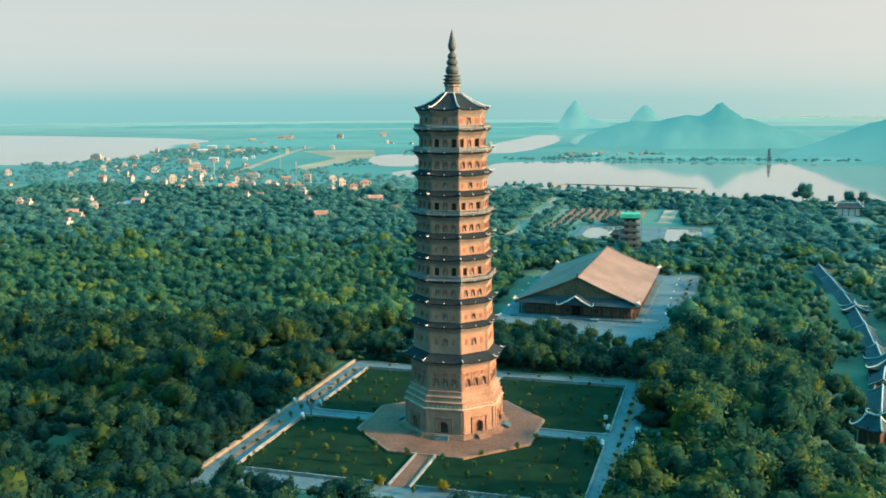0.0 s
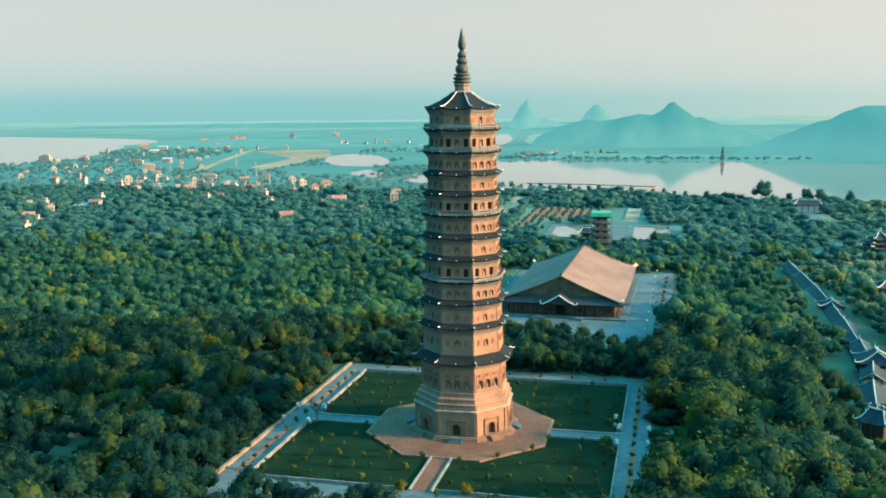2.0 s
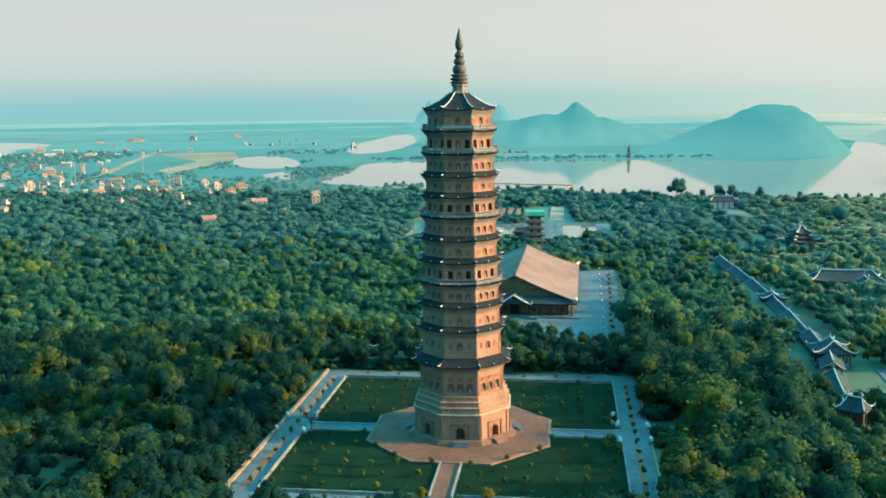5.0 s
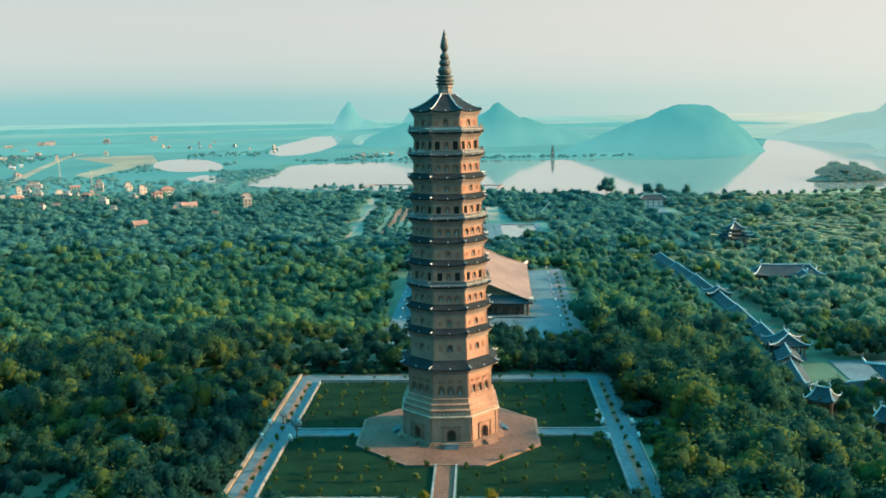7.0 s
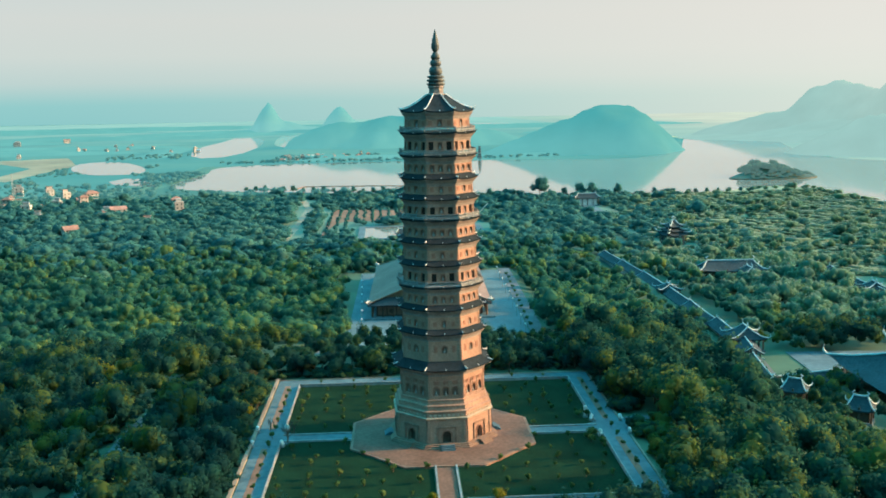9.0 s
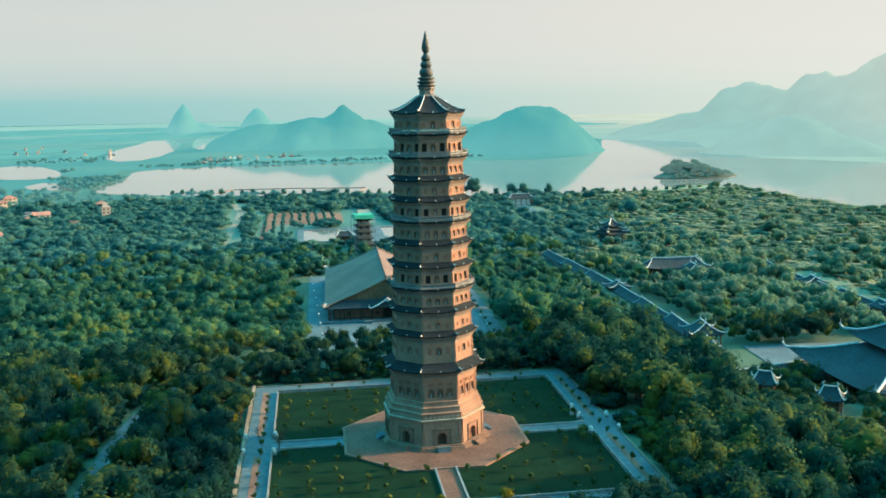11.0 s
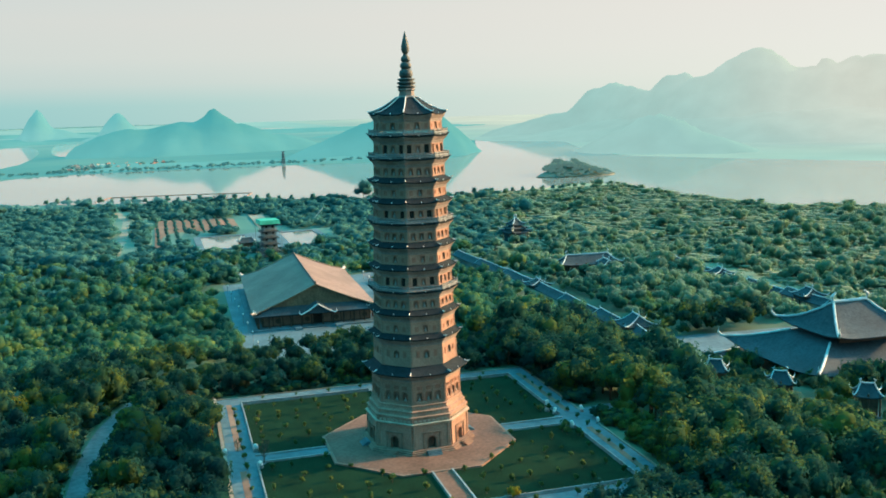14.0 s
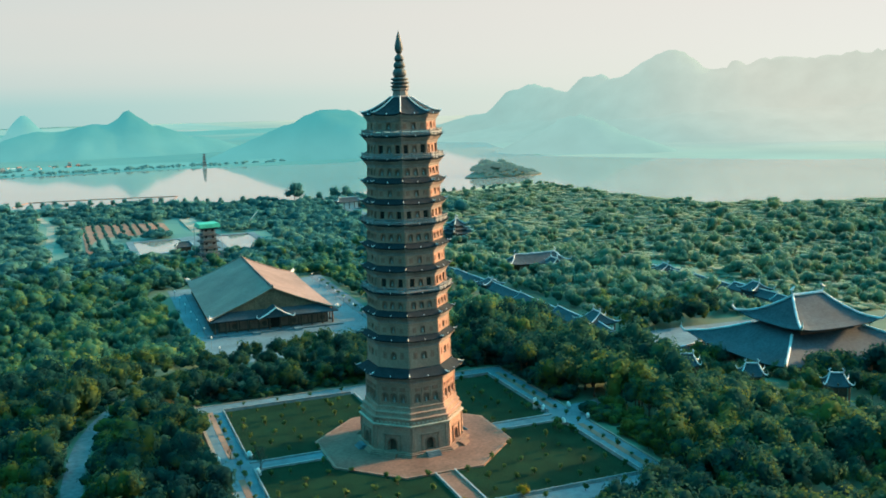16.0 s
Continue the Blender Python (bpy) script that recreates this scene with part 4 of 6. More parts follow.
            mid = Build().box(0, 0.42, -0.05, 2 * half, 0.34, 0.1).mesh("rail_panel", RAIL_STONE)
            post = Build().box(0, 0.6, -0.12, 0.24, 1.25, 0.24).mesh("rail_post", RAIL_STONE)
            bal = Build().box(0, 0.78, -0.04, 0.1, 0.4, 0.08).mesh("baluster", RAIL_STONE)
            for k in range(8):
                rail = part("railing", top, None, tower, "pale stone balcony railing")
                rail.matrix_basis = on_side(k, rr, z + 0.42)
                part("rail_panel", mid, None, rail)
                for i in range(4):
                    p = part("rail_post", post, None, rail)
                    p.location = (-half + 2 * half * (i + 0.04) / 3.08, 0, 0)
                for i in range(12):
                    p = part("baluster", bal, None, rail)
                    p.location = (-half + 2 * half * (i + 0.5) / 12, 0, 0)
    # spire
    part("spire_base", Build().loft([octagon(2.75, 84.6), octagon(2.5, 85.3), octagon(1.85, 85.6), octagon(1.75, 86.7), octagon(2.1, 86.95), octagon(2.0, 87.35)]), CORBEL, tower, "octagonal stone base of the spire")
    lotus = Build().lathe([(1.6, 87.28), (2.2, 87.6), (2.3, 87.86), (1.75, 88.0), (1.7, 88.18), (2.2, 88.44), (2.25, 88.72), (1.65, 88.9), (1.6, 89.05), (2.1, 89.36), (2.05, 89.62), (1.4, 89.8)], 20)
    part("lotus_ring", lotus, BRONZE, tower, "stacked bronze lotus rings", True)
    for prof in ([(1.2, 89.8), (1.55, 90.2), (1.64, 90.74), (1.5, 91.4), (1.05, 91.95)], [(1.0, 91.95), (1.3, 92.28), (1.38, 92.7), (1.2, 93.2), (0.85, 93.55)], [(0.8, 93.55), (1.08, 93.82), (1.12, 94.24), (0.95, 94.7), (0.6, 95.05), (0.5, 95.4)]):
        part("gourd", Build().lathe(prof, 20), BRONZE, tower, "rounded bronze gourd of the spire", True)
    part("finial", Build().lathe([(0.45, 95.3), (0.75, 95.75), (0.98, 96.45), (0.92, 97.2), (0.62, 98.55), (0.3, 99.8), (0.03, 100.75)], 16), BRONZE, tower, "pointed bronze bud finial", True)


make_pagoda()


# ---- temple roofs ----
def curved_roof(b, lx, ly, ridge, z_e, z_r, lift=0.8, bow=1.5, n=8, m=5, flare=0.0):
    """A hipped roof over a rectangle lx by ly with its ridge along x: concave slopes, lifted corners. Returns hip lines and ridge ends."""
    corners = [(-lx / 2, -ly / 2), (lx / 2, -ly / 2), (lx / 2, ly / 2), (-lx / 2, ly / 2)]
    tops = [(-ridge / 2, 0), (ridge / 2, 0), (ridge / 2, 0), (-ridge / 2, 0)]
    hips = []
    for k in range(4):
        c0, c1 = corners[k], corners[(k + 1) % 4]
        t0, t1 = tops[k], tops[(k + 1) % 4]
        rows = []
        for j in range(m + 1):
            s = j / m
            row = []
            for i in range(n + 1):
                u = i / n
                c = abs(2 * u - 1)
                ex, ey = c0[0] + (c1[0] - c0[0]) * u, c0[1] + (c1[1] - c0[1]) * u
                tx, ty = t0[0] + (t1[0] - t0[0]) * u, t0[1] + (t1[1] - t0[1]) * u
                grow = 1 + 0.03 * c ** 4 * (1 - s)
                row.append(((ex + (tx - ex) * s) * grow, (ey + (ty - ey) * s) * grow, z_e + (z_r - z_e) * s ** bow + lift * c ** 4 * (1 - s) ** 2))
            rows.append(row)
        o = len(b.v)
        for row in rows:
            b.v.extend(row)
        w1 = n + 1
        for j in range(m):
            for i in range(n):
                b.f.append((o + j * w1 + i, o + j * w1 + i + 1, o + (j + 1) * w1 + i + 1, o + (j + 1) * w1 + i))
        o = len(b.v)
        b.v.extend(rows[0])
        b.v.extend((x * 0.985, y * 0.985, z - 0.45) for x, y, z in rows[0])
        b.v.extend((x * 0.8, y * 0.8, z - 0.1) for x, y, z in rows[0])
        for i in range(n):
            b.f.append((o + i + 1, o + i, o + w1 + i, o + w1 + i + 1))
            b.f.append((o + w1 + i + 1, o + w1 + i, o + 2 * w1 + i, o + 2 * w1 + i + 1))
        hips.append([rows[j][0] for j in range(m + 1)])
    return hips


def horned(pts, r, curl):
    """A ridge line whose low end curls up into a horn."""
    x, y, z = pts[0]
    x1, y1, _ = pts[1]
    d = math.hypot(x - x1, y - y1) or 1.0
    ux, uy = (x - x1) / d, (y - y1) / d
    tip = [(x + ux * curl * 0.7, y + uy * curl * 0.7, z + curl * 1.3), (x + ux * curl * 0.8, y + uy * curl * 0.8, z + curl * 0.6), (x + ux * curl * 0.35, y + uy * curl * 0.35, z + curl * 0.12)]
    return Build().tube(tip + [(a, c, e + r * 0.6) for a, c, e in pts], [r * 0.4, r * 0.9, r] + [r] * len(pts), 6)


def ridge_with_ends(x0, x1, z, r, curl):
    pts = [(x0 + curl * 0.25, 0, z + curl), (x0 - curl * 0.2, 0, z + curl * 0.6), (x0, 0, z + 0.2), (x0 + (x1 - x0) * 0.25, 0, z), (x0 + (x1 - x0) * 0.75, 0, z), (x1, 0, z + 0.2), (x1 + curl * 0.2, 0, z + curl * 0.6), (x1 - curl * 0.25, 0, z + curl)]
    return Build().tube(pts, [r * 0.6, r, r, r, r, r, r, r * 0.6], 6)


def gallery(x0, y0, x1, y1, z_ridge, width, ground, roof_mat=None):
    """A stretch of roofed walkway: tiled gable roof on posts with a low wall."""
    n = math.hypot(x1 - x0, y1 - y0)
    g = thing("covered_gallery", "long covered walkway with a dark grey tiled gable roof", "gallery", ((x0 + x1) / 2, (y0 + y1) / 2, ground), math.atan2(y1 - y0, x1 - x0), "galleries of the temple")
    zr, w = z_ridge - ground, width / 2
    b = Build()
    prof = [(-w, zr - w * 0.62), (-w * 0.5, zr - w * 0.36), (0, zr), (w * 0.5, zr - w * 0.36), (w, zr - w * 0.62)]
    for (a, c), (d, e) in zip(prof, prof[1:]):
        b.add([(-n / 2, a, c), (n / 2, a, c), (n / 2, d, e), (-n / 2, d, e)], [(0, 1, 2, 3)])
        b.add([(-n / 2, a, c - 0.35), (n / 2, a, c - 0.35), (n / 2, d, e - 0.35), (-n / 2, d, e - 0.35)], [(3, 2, 1, 0)])
    for a, c in (prof[0], prof[-1]):
        b.add([(-n / 2, a, c), (n / 2, a, c), (n / 2, a, c - 0.35), (-n / 2, a, c - 0.35)], [(0, 1, 2, 3)])
    for x in (-n / 2, n / 2):
        b.add([(x, a, c) for a, c in prof] + [(x, a, c - 0.35) for a, c in prof], [tuple(range(5)) + tuple(range(9, 4, -1))])
    roof = part("roof", b, GREY_TILE, g)
    part("ridge", ridge_with_ends(-n / 2, n / 2, zr + 0.15, 0.24, 1.2), RIDGE_PALE, roof)
    for x in (-n / 2, n / 2):
        for s in (-1, 1):
            part("gable_trim", Build().tube([(x, s * w * 1.05, zr - w * 0.45), (x, s * w, zr - w * 0.56), (x, s * w * 0.5, zr - w * 0.3), (x, 0, zr + 0.1)], 0.14, 5), RIDGE_PALE, roof)
    eave = zr - w * 0.62
    part("back_wall", Build().box(0, w * 0.62, -1.5, n, 0.3, eave + 1.5), PLASTER, g)
    part("floor_slab", Build().box(0, 0, -1.5, n, width * 0.85, 1.8), PAVING, g)
    k = max(1, int(n / 6))
    post = Build().lathe([(0.22, 0.3), (0.2, eave)], 8).mesh("post", WOOD_DARK)
    for i in range(k + 1):
        p = part("post", post, None, g)
        p.location = (-n / 2 + 0.4 + (n - 0.8) * i / k, -w * 0.68, 0)
    return g


def pavilion(name, x, y, lx, ly, ground, z_e, z_r, yaw=0.0, label="", category="pavilion", group="", ridge_part=0.4, trim=0.2, curl=1.2, tile=None, walls=True, lower=None, body=None):
    """A small hall: body, columns, hipped curved roof with white horned ridges; lower: a second roof below (lx, ly, z_e, z_r)."""
    g = thing(name, label, category, (x, y, ground), yaw, group)
    e, r = z_e - ground, z_r - ground
    body_top = e + 0.5
    if walls:
        part("wall", Build().box(0, 0, -1.0, lx * 0.72, ly * 0.66, body_top + 1.0), body or WOOD_DARK, g)
    if lower:
        part("lower_wall", Build().box(0, 0, -1.0, lower[0] * 0.78, lower[1] * 0.76, lower[2] - ground + 1.4), body or WOOD_DARK, g)
    part("terrace", Build().box(0, 0, -2.5, lx * 0.95, ly * 0.95, 3.1), PAVING, g)
    tiers = [(lx, ly, e, r, ridge_part * lx)]
    if lower:
        tiers.append((lower[0], lower[1], lower[2] - ground, lower[3] - ground, None))
    for i, (a, c, ze, zr, ridge_len) in enumerate(tiers):
        b = Build()
        if ridge_len is None:
            hips = curved_roof(b, a, c, a - c, ze, zr + (zr - ze) * 0.9, trim * 5, 1.25)
        else:
            hips = curved_roof(b, a, c, ridge_len, ze, zr, trim * 3, 1.45)
        roof = part("roof", b, tile or GREY_TILE, g)
        for hline in hips:
            part("hip_ridge", horned(hline if ridge_len is not None else hline[:4], trim, curl), RIDGE_PALE, roof)
        if ridge_len is not None:
            part("ridge", ridge_with_ends(-ridge_len / 2, ridge_len / 2, zr + 0.2, trim * 1.3, curl * 1.2), RIDGE_PALE, roof)
    ea, ec, ee = (lx, ly, e) if not lower else (lower[0], lower[1], lower[2] - ground)
    col = Build().lathe([(0.32, 0.0), (0.28, max(ee, 1.0) + 0.4)], 8).mesh("column", WOOD_DARK)
    nx = max(2, int(ea / 6))
    for i in range(nx + 1):
        for s in (-1, 1):
            p = part("column", col, None, g)
            p.location = (-ea * 0.42 + ea * 0.84 * i / nx, s * ec * 0.42, 0.5)
    return g


def make_great_hall():
    g = thing("assembly_hall", "large timber hall with a broad brown tiled roof", "hall", (15.6, 236.5, -13.5), radians(-4))
    hw, hl, e, r = 28.0, 50.0, 6.4, 18.2
    gy = hl - 4.5                             # where the gables stand
    b = Build()
    m = 8
    prof = []
    for j in range(m + 1):
        s = j / m
        prof.append((hw * (1 - s), e + (r - e) * s ** 1.12))
    k = 10
    for sx in (-1, 1):
        o = len(b.v)
        for i in range(k + 1):
            t = 2 * i / k - 1
            for j, (x, z) in enumerate(prof):
                s = j / m
                half_len = gy + 1.2 + (hl - gy - 1.2) * max(0.0, 1 - s / 0.3)
                b.v.append((sx * x, t * half_len, z + 0.9 * abs(t) ** 6 * (1 - s) ** 3))
        for i in range(k):
            for j in range(m):
                q = (o + i * (m + 1) + j, o + (i + 1) * (m + 1) + j, o + (i + 1) * (m + 1) + j + 1, o + i * (m + 1) + j + 1)
                b.f.append(q if sx > 0 else q[::-1])
        b.add([(sx * hw, -hl, e), (sx * hw, hl, e), (sx * hw * 0.985, hl, e - 0.5), (sx * hw * 0.985, -hl, e - 0.5)], [(0, 1, 2, 3), (3, 2, 1, 0)])
        b.add([(sx * hw * 0.985, -hl, e - 0.5), (sx * hw * 0.985, hl, e - 0.5), (sx * hw * 0.75, hl * 0.95, e + 0.6), (sx * hw * 0.75, -hl * 0.95, e + 0.6)], [(0, 1, 2, 3)])
    roof = part("roof", b, HALL_TILE, g, "brown clay tile roof in long straight courses")
    zs = e + (r - e) * 0.3 ** 1.12
    for sy in (-1, 1):
        b = Build()
        b.add([(-hw, sy * hl, e), (hw, sy * hl, e), (hw * 0.7, sy * gy, zs - 0.15), (-hw * 0.7, sy * gy, zs - 0.15)], [(0, 1, 2, 3)])
        b.add([(-hw, sy * hl, e - 0.45), (hw, sy * hl, e - 0.45), (hw, sy * hl, e), (-hw, sy * hl, e)], [(0, 1, 2, 3)])
        b.add([(-hw, sy * hl, e - 0.45), (hw, sy * hl, e - 0.45), (hw * 0.75, sy * gy, e + 0.3), (-hw * 0.75, sy * gy, e + 0.3)], [(0, 1, 2, 3)])
        part("skirt_roof", b, GREY_TILE, g, "grey tiled skirt roof below the gable")
        b = Build()
        tri = [(-hw * 0.7, zs - 0.3)] + [(-x, z - 0.25) for x, z in prof[3:]] + [(x, z - 0.25) for x, z in prof[3:-1][::-1]] + [(hw * 0.7, zs - 0.3)]
        b.add([(x, sy * (gy - 0.3), z) for x, z in tri] + [(x, sy * (gy + 0.1), z) for x, z in tri], [tuple(range(len(tri))), tuple(range(2 * len(tri) - 1, len(tri) - 1, -1))])
        part("gable", b, CARVED, g, "olive-brown carved timber gable")
        for sx in (-1, 1):
            pts = [(sx * x, sy * (gy + 1.2 + (hl - gy - 1.2) * max(0.0, 1 - (j / m) / 0.3)), z + 0.12 + 0.9 * (1 - j / m) ** 3) for j, (x, z) in enumerate(prof)]
            part("verge_ridge", horned(pts, 0.3, 1.4), WALL_CAP, roof)
    part("ridge", Build().tube([(0, -gy - 1.4, r + 1.6), (0, -gy - 1.2, r + 0.5), (0, 0, r + 0.25), (0, gy + 1.2, r + 0.5), (0, gy + 1.4, r + 1.6)], 0.35, 6), GREY_TILE, roof)
    flame = [(-1.5, 0.0), (-1.7, 1.0), (-1.1, 0.7), (-0.7, 1.6), (-0.2, 0.9), (0.5, 2.3), (0.7, 1.1), (1.3, 1.3), (1.1, 0.0)]
    horn_me = Build().loft([[(x, -0.2, z) for x, z in flame], [(x, 0.2, z) for x, z in flame]]).mesh("corner_ornament", WHITE_TRIM)
    for sx in (-1, 1):
        for sy in (-1, 1):
            o = part("corner_ornament", horn_me, None, roof, "white flame-shaped ridge ornament")
            o.matrix_basis = Matrix.Translation((sx * hw * 0.98, sy * hl * 0.99, e + 0.85)) @ Matrix.Rotation(math.atan2(sy * 0.8, sx), 4, "Z")
    # porch roof on the front
    b = Build()
    px, py0, py1 = 7.2, -hl - 2.2, -gy
    b.add([(-px, py0, 6.2), (0, py0, 10.4), (0, py1, 11.0), (-px, py1, 6.6)], [(0, 1, 2, 3)])
    b.add([(px, py0, 6.2), (0, py0, 10.4), (0, py1, 11.0), (px, py1, 6.6)], [(3, 2, 1, 0)])
    b.add([(-px * .9, py0 + .4, 6.4), (px * .9, py0 + .4, 6.4), (0, py0 + .4, 10.0)], [(0, 1, 2)])
    porch = part("porch_roof", b, GREY_TILE, g, "small gabled porch roof over the entrance")
    for s in (-1, 1):
        part("verge_ridge", horned([(s * px, py0, 6.3), (s * px * 0.5, py0, 8.1), (0, py0, 10.5)], 0.3, 1.3), WHITE_TRIM, porch)
    # body: walls with bays, columns and a terrace
    part("body", Build().box(0, 0, 0, 2 * hw * 0.86, 2 * hl * 0.92, 7.2), WOOD_DARK, g, "dark timber walls")
    bay = Build().box(0, 0, 1.2, 3.8, 0.2, 3.6).mesh("bay_panel", BRICK_DARK)
    rim = Build().lathe([(1.15, 0.0), (1.15, 0.16), (0.9, 0.16), (0.9, 0.06), (0.02, 0.06)], 14)
    rim.v = [(x, -z, y) for x, y, z in rim.v]
    roundel = rim.mesh("round_window", WOOD_DARK)
    for i in range(11):
        if i == 5:
            continue
        p = part("bay_panel", bay, None, g)
        p.location = ((i - 5) * 4.3, -hl * 0.92 - 0.08, 0)
        if i % 3 == 1:
            o = part("round_window", roundel, None, p, "round dark lattice window")
            o.location = (0, -0.16, 3.0)
    # flat panel coloured as the shade of an open doorway
    part("entrance", Build().box(0, -hl * 0.92 - 0.1, 0.6, 5.4, 0.25, 4.8), VOID, g, "near-black panel standing for the open entrance")
    col = Build().lathe([(0.4, 0.0), (0.36, 6.3)], 8).mesh("column", WOOD_DARK)
    for i in range(12):
        for y in (-hl * 0.965, hl * 0.965):
            p = part("column", col, None, g)
            p.location = (-hw * 0.92 + 2 * hw * 0.92 * i / 11, y, 0.6)
    for i in range(18):
        for x in (-hw * 0.93, hw * 0.93):
            p = part("column", col, None, g)
            p.location = (x, -hl * 0.93 + 2 * hl * 0.93 * i / 17, 0.6)
    part("terrace", Build().box(0, 0, -1, 2 * hw + 3, 2 * hl + 4, 1.7), PAVING, g, "grey stone terrace")
    for x in (-9, 9):
        part("step_block", Build().box(x, -hl - 3.4, -0.5, 3.5, 3.2, 1.7, taper=0.9), PAVING, g)


make_great_hall()


def make_hall_court():
    b = Build().slab([(-26, 142), (18, 134), (50, 130), (60.5, 292), (61, 302), (-17, 304)], -14.0, -13.36)
    solo("hall_forecourt", b, PAVING, "pale concrete forecourt round the timber hall", "pavement", kind="structure")
    b = Build().slab([(50.3, 126), (56, 126), (68, 306), (61.3, 306)], -14.0, -13.3)
    solo("service_road", b, ASPHALT, "dark asphalt lane beside the hall", "road", kind="structure")
    fence = thing("fence", "row of pale posts along the forecourt edge", "fence", (33, 132.6, -13.4), radians(-4))
    post = Build().box(0, 0, 0, 0.25, 0.25, 2.6).mesh("post", RAIL_STONE)
    for i in range(26):
        p = part("post", post, None, fence)
        p.location = (-16 + i * 1.25, 0, 0)
    part("rail", Build().box(-0.4, 0, 1.9, 32, 0.1, 0.12), RAIL_STONE, fence)
    lamp = thing("street_lamp", "slim lamp post with a round white globe", "lamp", (49, 150, -13.4), 0, "lamps along the forecourt")
    part("pole", Build().lathe([(0.12, 0), (0.07, 4.2)], 8), RAIL_STONE, lamp)
    part("globe", Build().lathe([(0.05, 4.1), (0.3, 4.3), (0.38, 4.6), (0.28, 4.9), (0.04, 5.0)], 10), WHITE_TRIM, lamp, smooth=True)
    for i in range(1, 9):
        copy_thing(lamp, pose(49 + i * 1.1, 150 + 17 * i, -13.4))
    for i in range(8):
        copy_thing(lamp, pose(-19 + i * 0.3, 152 + 18 * i, -13.4))


make_hall_court()

# temple on the eastern slope: galleries stepping down, gate, bell tower, main hall
GALLERY_RUNS = [((115, 60), (121, 90), -8.6), ((121, 90), (126, 112), -6.6), ((126, 112), (129, 145), -8.2), ((129, 145), (132, 185), -9.5), ((132, 185), (134, 222), -10.0), ((134, 222), (135, 265), -10.5), ((135, 265), (135, 306), -11.0), ((135, 306), (135, 346), -11.6)]
for (x0, y0), (x1, y1), z in GALLERY_RUNS:
    gallery(x0, y0, x1, y1, z, 8.4, min(gz1((x0 + x1) / 2, (y0 + y1) / 2), z - 5.2))
for (x0, y0), (x1, y1), z in [((116, 61), (146, 67), -8.9)]:
    gallery(x0, y0, x1, y1, z, 8.0, -13.4)
for (x0, y0), (x1, y1), z in [((221, 60), (224, 112), -7.5), ((224, 112), (226, 143), -7.2), ((226, 143), (229, 176), -9.0), ((229, 176), (232, 210), -9.8), ((232, 210), (236, 238), -10.6), ((236, 238), (242, 268), -11.4)]:
    gallery(x0, y0, x1, y1, z, 8.4, min(gz1((x0 + x1) / 2, (y0 + y1) / 2), z - 5.2))
pavilion("gallery_pavilion", 126.5, 110, 12, 13, -12.5, -7.6, -3.4, radians(84), "gallery pavilion with a tiled hip roof and white ridges", "pavilion", "pavilions on the gallery", 0.5, 0.22, 1.3, walls=False)
pavilion("gallery_pavilion", 134, 221, 10, 11, -15, -11.4, -8.6, radians(88), "gallery pavilion with a tiled hip roof and white ridges", "pavilion", "pavilions on the gallery", 0.5, 0.2, 1.2, walls=False)
pavilion("gallery_pavilion", 226, 128, 10, 11, -13.5, -8.2, -4.8, radians(86), "gallery pavilion with a tiled hip roof and white ridges", "pavilion", "pavilions on the gallery", 0.5, 0.22, 1.3, walls=False)
pavilion("gallery_pavilion", 231, 203, 10, 11, -15.5, -11.0, -7.8, radians(84), "gallery pavilion with a tiled hip roof and white ridges", "pavilion", "pavilions on the gallery", 0.5, 0.22, 1.3, walls=False)
pavilion("temple_hall", 168, 38, 33, 32, -12.5, 3.2, 12.0, radians(-3), "large double-roofed temple hall with white horned ridges", "temple", ridge_part=0.4, trim=0.45, curl=2.6, lower=(62, 52, -6.0, 0.6))
pavilion("temple_gate", 178, 252, 34, 15, -14, -8.4, -3.8, radians(-6), "wide temple gate with a horned grey tile roof", "gate", ridge_part=0.72, trim=0.3, curl=2.0)
pavilion("gate_porch", 184, 241, 14, 12, -14, -9.2, -5.4, radians(84), "small porch roof before the temple gate", "gate", ridge_part=0.6, trim=0.28, curl=1.8, walls=False)
for x, y, yaw in ((106.3, 26.6, -35), (116.3, 8.0, -35), (130.5, -11.8, -35)):
    pavilion("stair_pavilion", x, y, 7.5, 6.5, min(gz1(x, y), -4.0), -2.0, 1.2, radians(yaw), "small roofed stair pavilion among the trees", "pavilion", "stair pavilions", 0.5, 0.2, 1.1)
bell = pavilion("bell_tower", 197, 398, 10, 10, -17, -5.4, -0.6, radians(10), "three-roofed bell tower with white horned ridges", "tower", ridge_part=0.12, trim=0.4, curl=1.9, lower=(15, 15, -10.8, -8.2), body=GREY_TILE)
b = Build()
for hline in curved_roof(b, 12.5, 12.5, 0.5, 8.9, 12.4, 1.2, 1.3):
    part("hip_ridge", horned(hline[:4], 0.26, 1.7), RIDGE_PALE, bell)
part("roof", b, GREY_TILE, bell)
b = Build().slab([(137, 76), (150, 75), (203, 70), (203, 96), (140, 104)], -13.6, -12.75)
solo("temple_court", b, PAVING, "pale paved court below the temple hall", "pavement", kind="structure")


